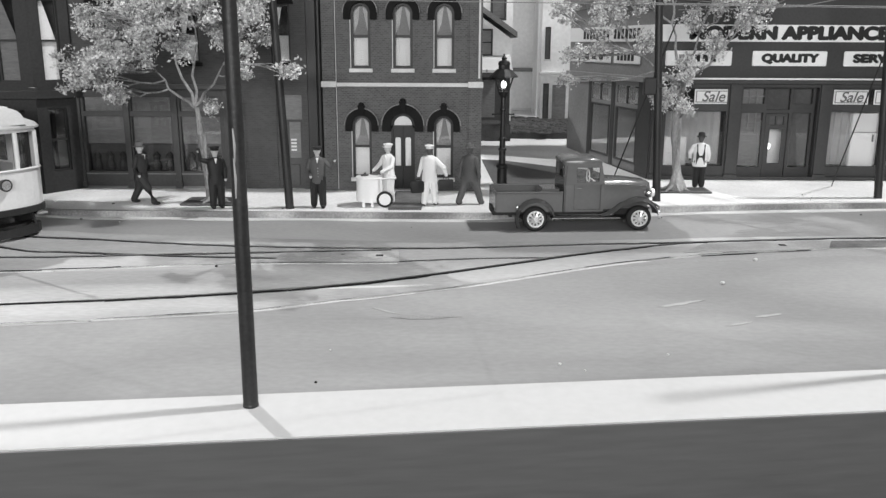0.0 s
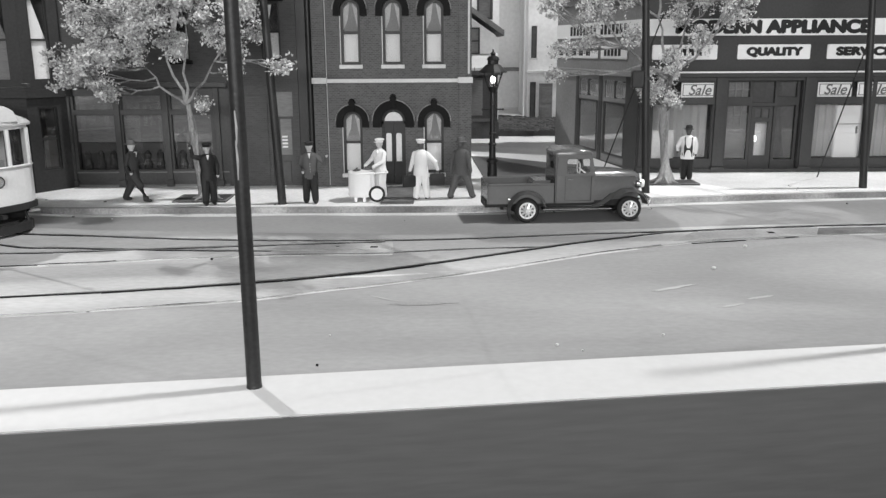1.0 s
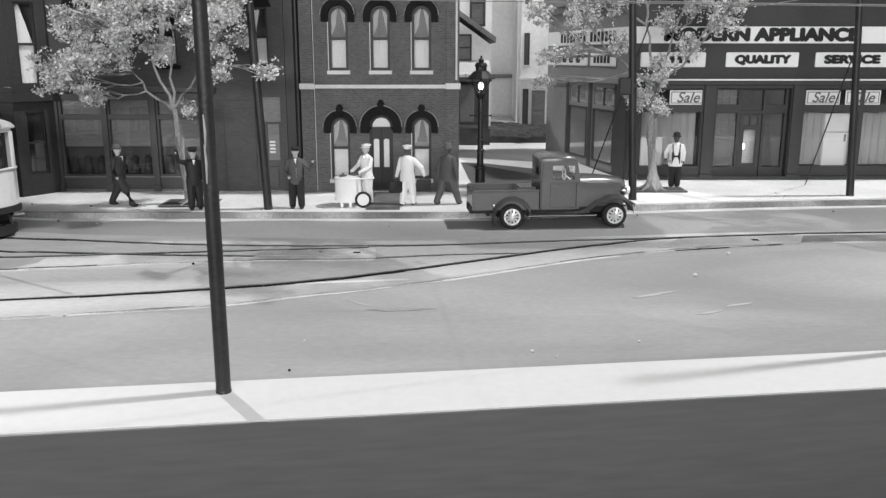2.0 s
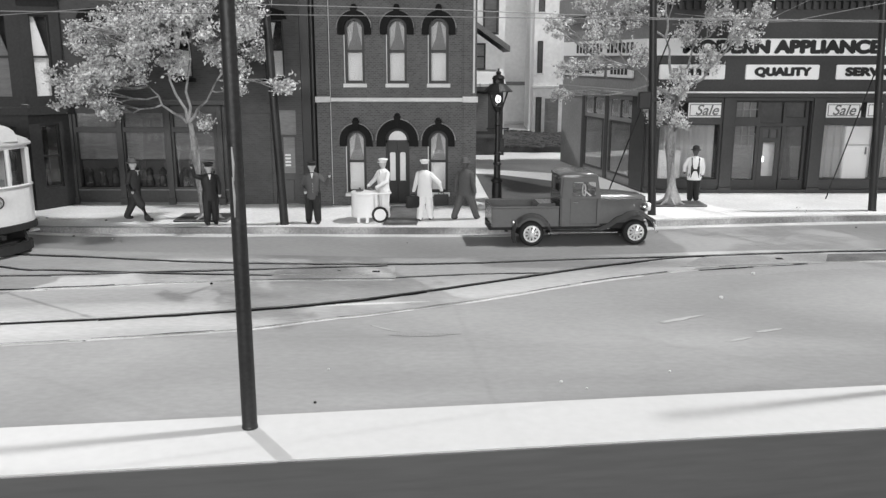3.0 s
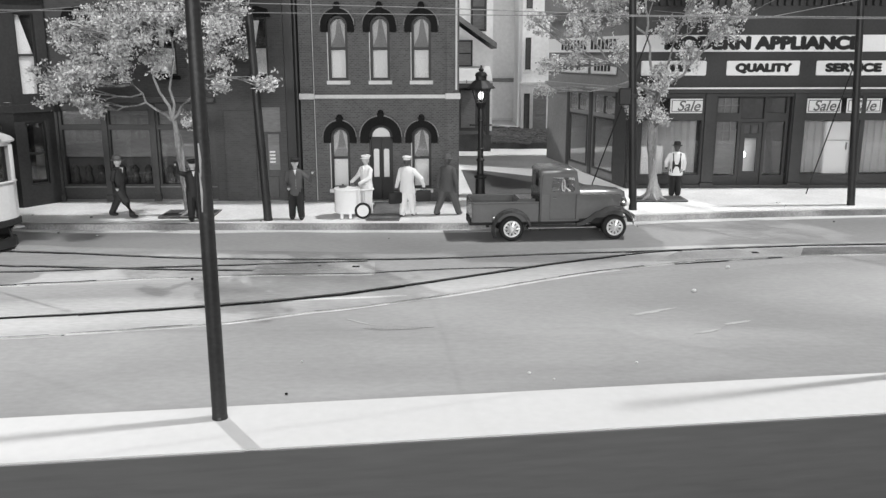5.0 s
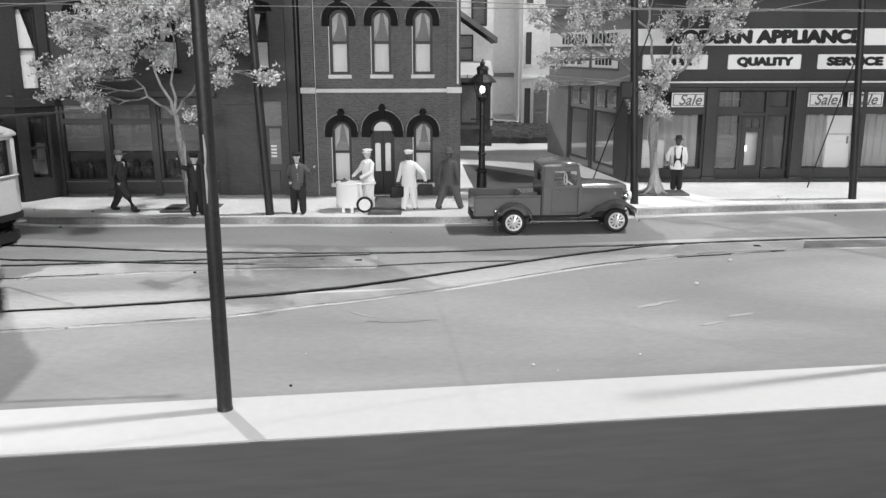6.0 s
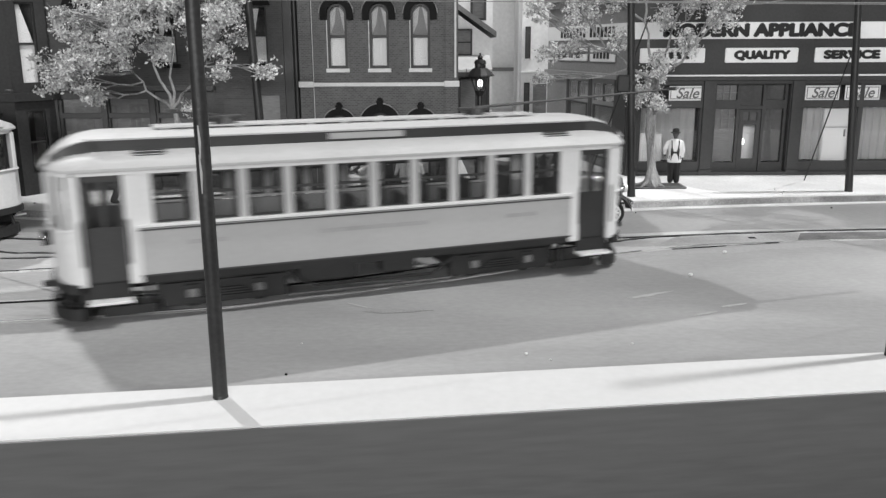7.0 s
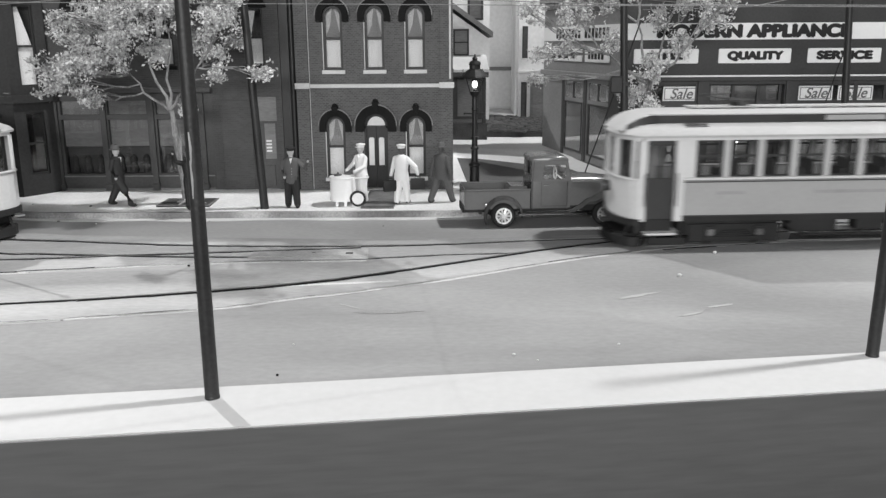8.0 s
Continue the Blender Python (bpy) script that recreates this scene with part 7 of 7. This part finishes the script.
def street_tree(m, label, fork, limbs, clumps, trunk_r, seed, leaves_per=900):
    """fork: where the trunk divides; clumps: (x, y, z, radius) of the leaf masses, all from the foot of the trunk."""
    rnd = random.Random(seed)
    ob = thing("street_tree", m, label, "tree", group="street trees")
    b = B()
    f = Vector(fork)
    pts, rad = [], []
    for i in range(7):
        t = i / 6
        pts.append(Vector((f.x * t + 0.08 * math.sin(t * 5 + seed), f.y * t + 0.05 * math.sin(t * 4), f.z * t)))
        rad.append(trunk_r * (1.25 - 0.55 * t) * (1.5 if i == 0 else 1))
    tube(b, pts, rad, n=10)
    for k in range(6):
        a = k * math.pi / 3 + seed
        tube(b, [(0, 0, 0.35), (0.22 * math.cos(a), 0.22 * math.sin(a), 0.12), (0.5 * math.cos(a), 0.5 * math.sin(a), 0.01)], [trunk_r * 0.6, trunk_r * 0.5, 0.02], n=6)
    # two strands wind up the trunk
    for ph in (0, math.pi):
        tube(b, [pts[i] + Vector((math.cos(ph + i * 0.8), math.sin(ph + i * 0.8), 0)) * rad[i] * 0.95 for i in range(7)], [r * 0.5 for r in rad], n=6)
    part("trunk", b, M_BARK, ob, "pale twisted trunk", smooth=True)
    twigs = []
    # a few main limbs leave the fork; each leaf mass hangs on the limb that points its way
    mains = []
    for dx, dy, dz in limbs:
        tip = f + Vector((dx, dy, dz))
        b = B()
        line = [f.lerp(tip, i / 5) + Vector((0.07 * math.sin(i * 2.1 + dx), 0.05 * math.sin(i * 1.7), -0.10 * abs(dx) * math.sin(math.pi * i / 5))) * (0 < i < 5) for i in range(6)]
        tube(b, line, [trunk_r * (0.5 - 0.3 * i / 5) for i in range(6)], n=8)
        part("limb", b, M_BARK, ob, smooth=True)
        mains.append(line)
    for x, y, z, r in clumps:
        c = Vector((x, y, z))
        b = B()
        k = 6
        start = min((p for line in mains for p in line[2:]), key=lambda p: (p - c).length + 0.9 * max(0, p.z - c.z)) if z > f.z - 0.2 else pts[4]
        bend = Vector((rnd.uniform(-.2, .2), rnd.uniform(-.15, .15), rnd.uniform(-.15, .1)))
        line = [start.lerp(c, i / k) + bend * math.sin(math.pi * i / k) + Vector((rnd.uniform(-.05, .05), rnd.uniform(-.05, .05), rnd.uniform(-.05, .05))) * (0 < i < k) for i in range(k + 1)]
        r0 = trunk_r * 0.22 if r > 0.7 else trunk_r * 0.16
        tube(b, line, [r0 * (1 - 0.8 * i / k) + 0.012 for i in range(k + 1)], n=6)
        for _ in range(int(7 + r * 6)):
            base = line[rnd.randint(2, k)]
            d = Vector((rnd.gauss(0, 1), rnd.gauss(0, 1), rnd.gauss(0.3, 0.8))).normalized()
            tip = c + d * r * rnd.uniform(0.45, 1.0)
            tube(b, [base, base.lerp(tip, 0.5) + Vector((0, 0, 0.08)), tip], [0.02, 0.014, 0.008], n=4)
            twigs.append((tip, r))
        part("limb", b, M_BARK, ob, smooth=True)
    verts, faces = [], []

    def leaf(c, s):
        u = Vector((rnd.gauss(0, 1), rnd.gauss(0, 1), rnd.gauss(0, 1))).normalized()
        w = u.cross(Vector((rnd.gauss(0, 1), rnd.gauss(0, 1), rnd.gauss(0, 1)))).normalized()
        h = u.cross(w) * s * 0.25
        k = len(verts)
        verts.extend([c - u * s, c + w * s * 0.55 + h, c + u * s, c - w * s * 0.55 + h])
        faces.append((k, k + 1, k + 2))
        faces.append((k, k + 2, k + 3))
    for x, y, z, r in clumps:
        c = Vector((x, y, z))
        tufts = []
        for _ in range(max(5, int(38 * r ** 1.6))):
            d = Vector((rnd.gauss(0, 1), rnd.gauss(0, 1), rnd.gauss(0, 0.8))).normalized()
            tufts.append(c + d * r * rnd.uniform(0.35, 1.0))
        for t in tufts:
            sz = rnd.uniform(0.10, 0.22)
            for _ in range(int(leaves_per / 20)):
                p = t + Vector((rnd.gauss(0, 1), rnd.gauss(0, 1), rnd.gauss(0, 0.7))) * sz * 0.6
                leaf(p, rnd.uniform(0.036, 0.074))
    for tip, r in twigs:
        for _ in range(14):
            leaf(tip + Vector((rnd.gauss(0, 1), rnd.gauss(0, 1), rnd.gauss(0, 1))) * 0.09, rnd.uniform(0.035, 0.065))
    me = bpy.data.meshes.new("crown")
    me.from_pydata([v * S for v in verts], [], faces)
    me.materials.append(M_LEAF)
    cr = new("crown", me)
    cr.parent = ob
    tagged(cr, "loose crown of small pale leaves", kind="stuff")
    return ob


def crown(foot, depth, marks, spread, seed, forward=0.0):
    """Leaf masses in the plane of the trunk, thrown a little forward and back."""
    rnd = random.Random(seed)
    k = depth / 1475 * 1.012
    out = []
    for a, b_, r in marks:
        dy = forward + rnd.uniform(-spread, spread)
        q = k * (1 + dy / depth)
        out.append(((a - 784) * q - foot[0], dy, 4.9 + (100 - b_) * q * 0.96 - foot[2], r * k))
    return out


T1 = (-7.08, 24.75, walk_z(24.75))
street_tree(P(*T1), "street tree with a pale trunk and loose light foliage", (-0.44, 0, 2.85), [(-1.15, 0.2, 1.05), (-0.6, -0.2, 2.2), (0.1, 0.2, 2.3), (0.95, -0.1, 1.25)], crown(T1, 25, [(195, 150, 42), (140, 150, 34), (165, 165, 22), (250, 105, 44), (195, 75, 40), (172, 50, 14), (300, 45, 42), (240, 35, 40), (375, 30, 45), (440, 55, 36), (475, 85, 22), (512, 145, 18), (425, 112, 26), (450, 15, 40), (350, -35, 60), (250, -40, 55), (450, -45, 50), (372, 214, 12), (212, 192, 16), (432, 150, 12), (330, 105, 22), (270, 70, 34), (320, 0, 40), (400, 85, 24)], 1.6, 3, -0.9), 0.10, 3, 1100)
T2 = (7.4, 27.05, walk_z(27.05))
street_tree(P(*T2), "slim street tree with a pale trunk and sparse foliage", (0.0, 0, 3.5), [(-1.3, 0.1, 0.8), (-0.5, -0.2, 1.8), (0.5, 0.2, 1.6), (1.2, -0.1, 1.1)], crown(T2, 27, [(975, 45, 26), (1000, 120, 22), (1055, 50, 34), (1100, 20, 38), (1040, 105, 18), (1115, 95, 24), (1175, 170, 28), (1190, 130, 26), (1232, 100, 24), (1290, 50, 28), (1250, 25, 30), (1190, 60, 24), (1150, 190, 24), (985, 165, 16), (1195, 208, 16), (1315, 22, 20), (1150, -30, 50), (1250, -30, 40), (1030, 5, 26)], 0.8, 8), 0.125, 8, 760)



# ---------------------------------------------------------------- what moves
def motions():
    rows = [(0.0, -36.0, 10.9, 8.5), (3.5, -36.0, 10.9, 8.5), (4.3, -32.0, 11.5, 8.5), (5.0, -25.4, 12.5, 8.5), (5.5, -19.5, 13.35, 8.3), (6.0, -13.75, 13.85, 8.0), (6.3, -9.75, 14.35, 8.2), (6.5, -7.19, 14.75, 9.0), (6.7, -4.69, 15.32, 13.15), (7.0, -1.28, 16.68, 20.6), (7.2, 1.05, 17.82, 23.9), (7.4, 3.35, 18.85, 22.6), (7.5, 4.47, 19.3, 19.6), (7.6, 5.65, 19.77, 15.14), (7.8, 8.12, 20.3, 7.5), (8.0, 10.68, 20.66, 3.0)]
    walk(moving_trolley, [(t, P(x, y, 0.02, 0, 0, a)) for t, x, y, a in rows])


motions()
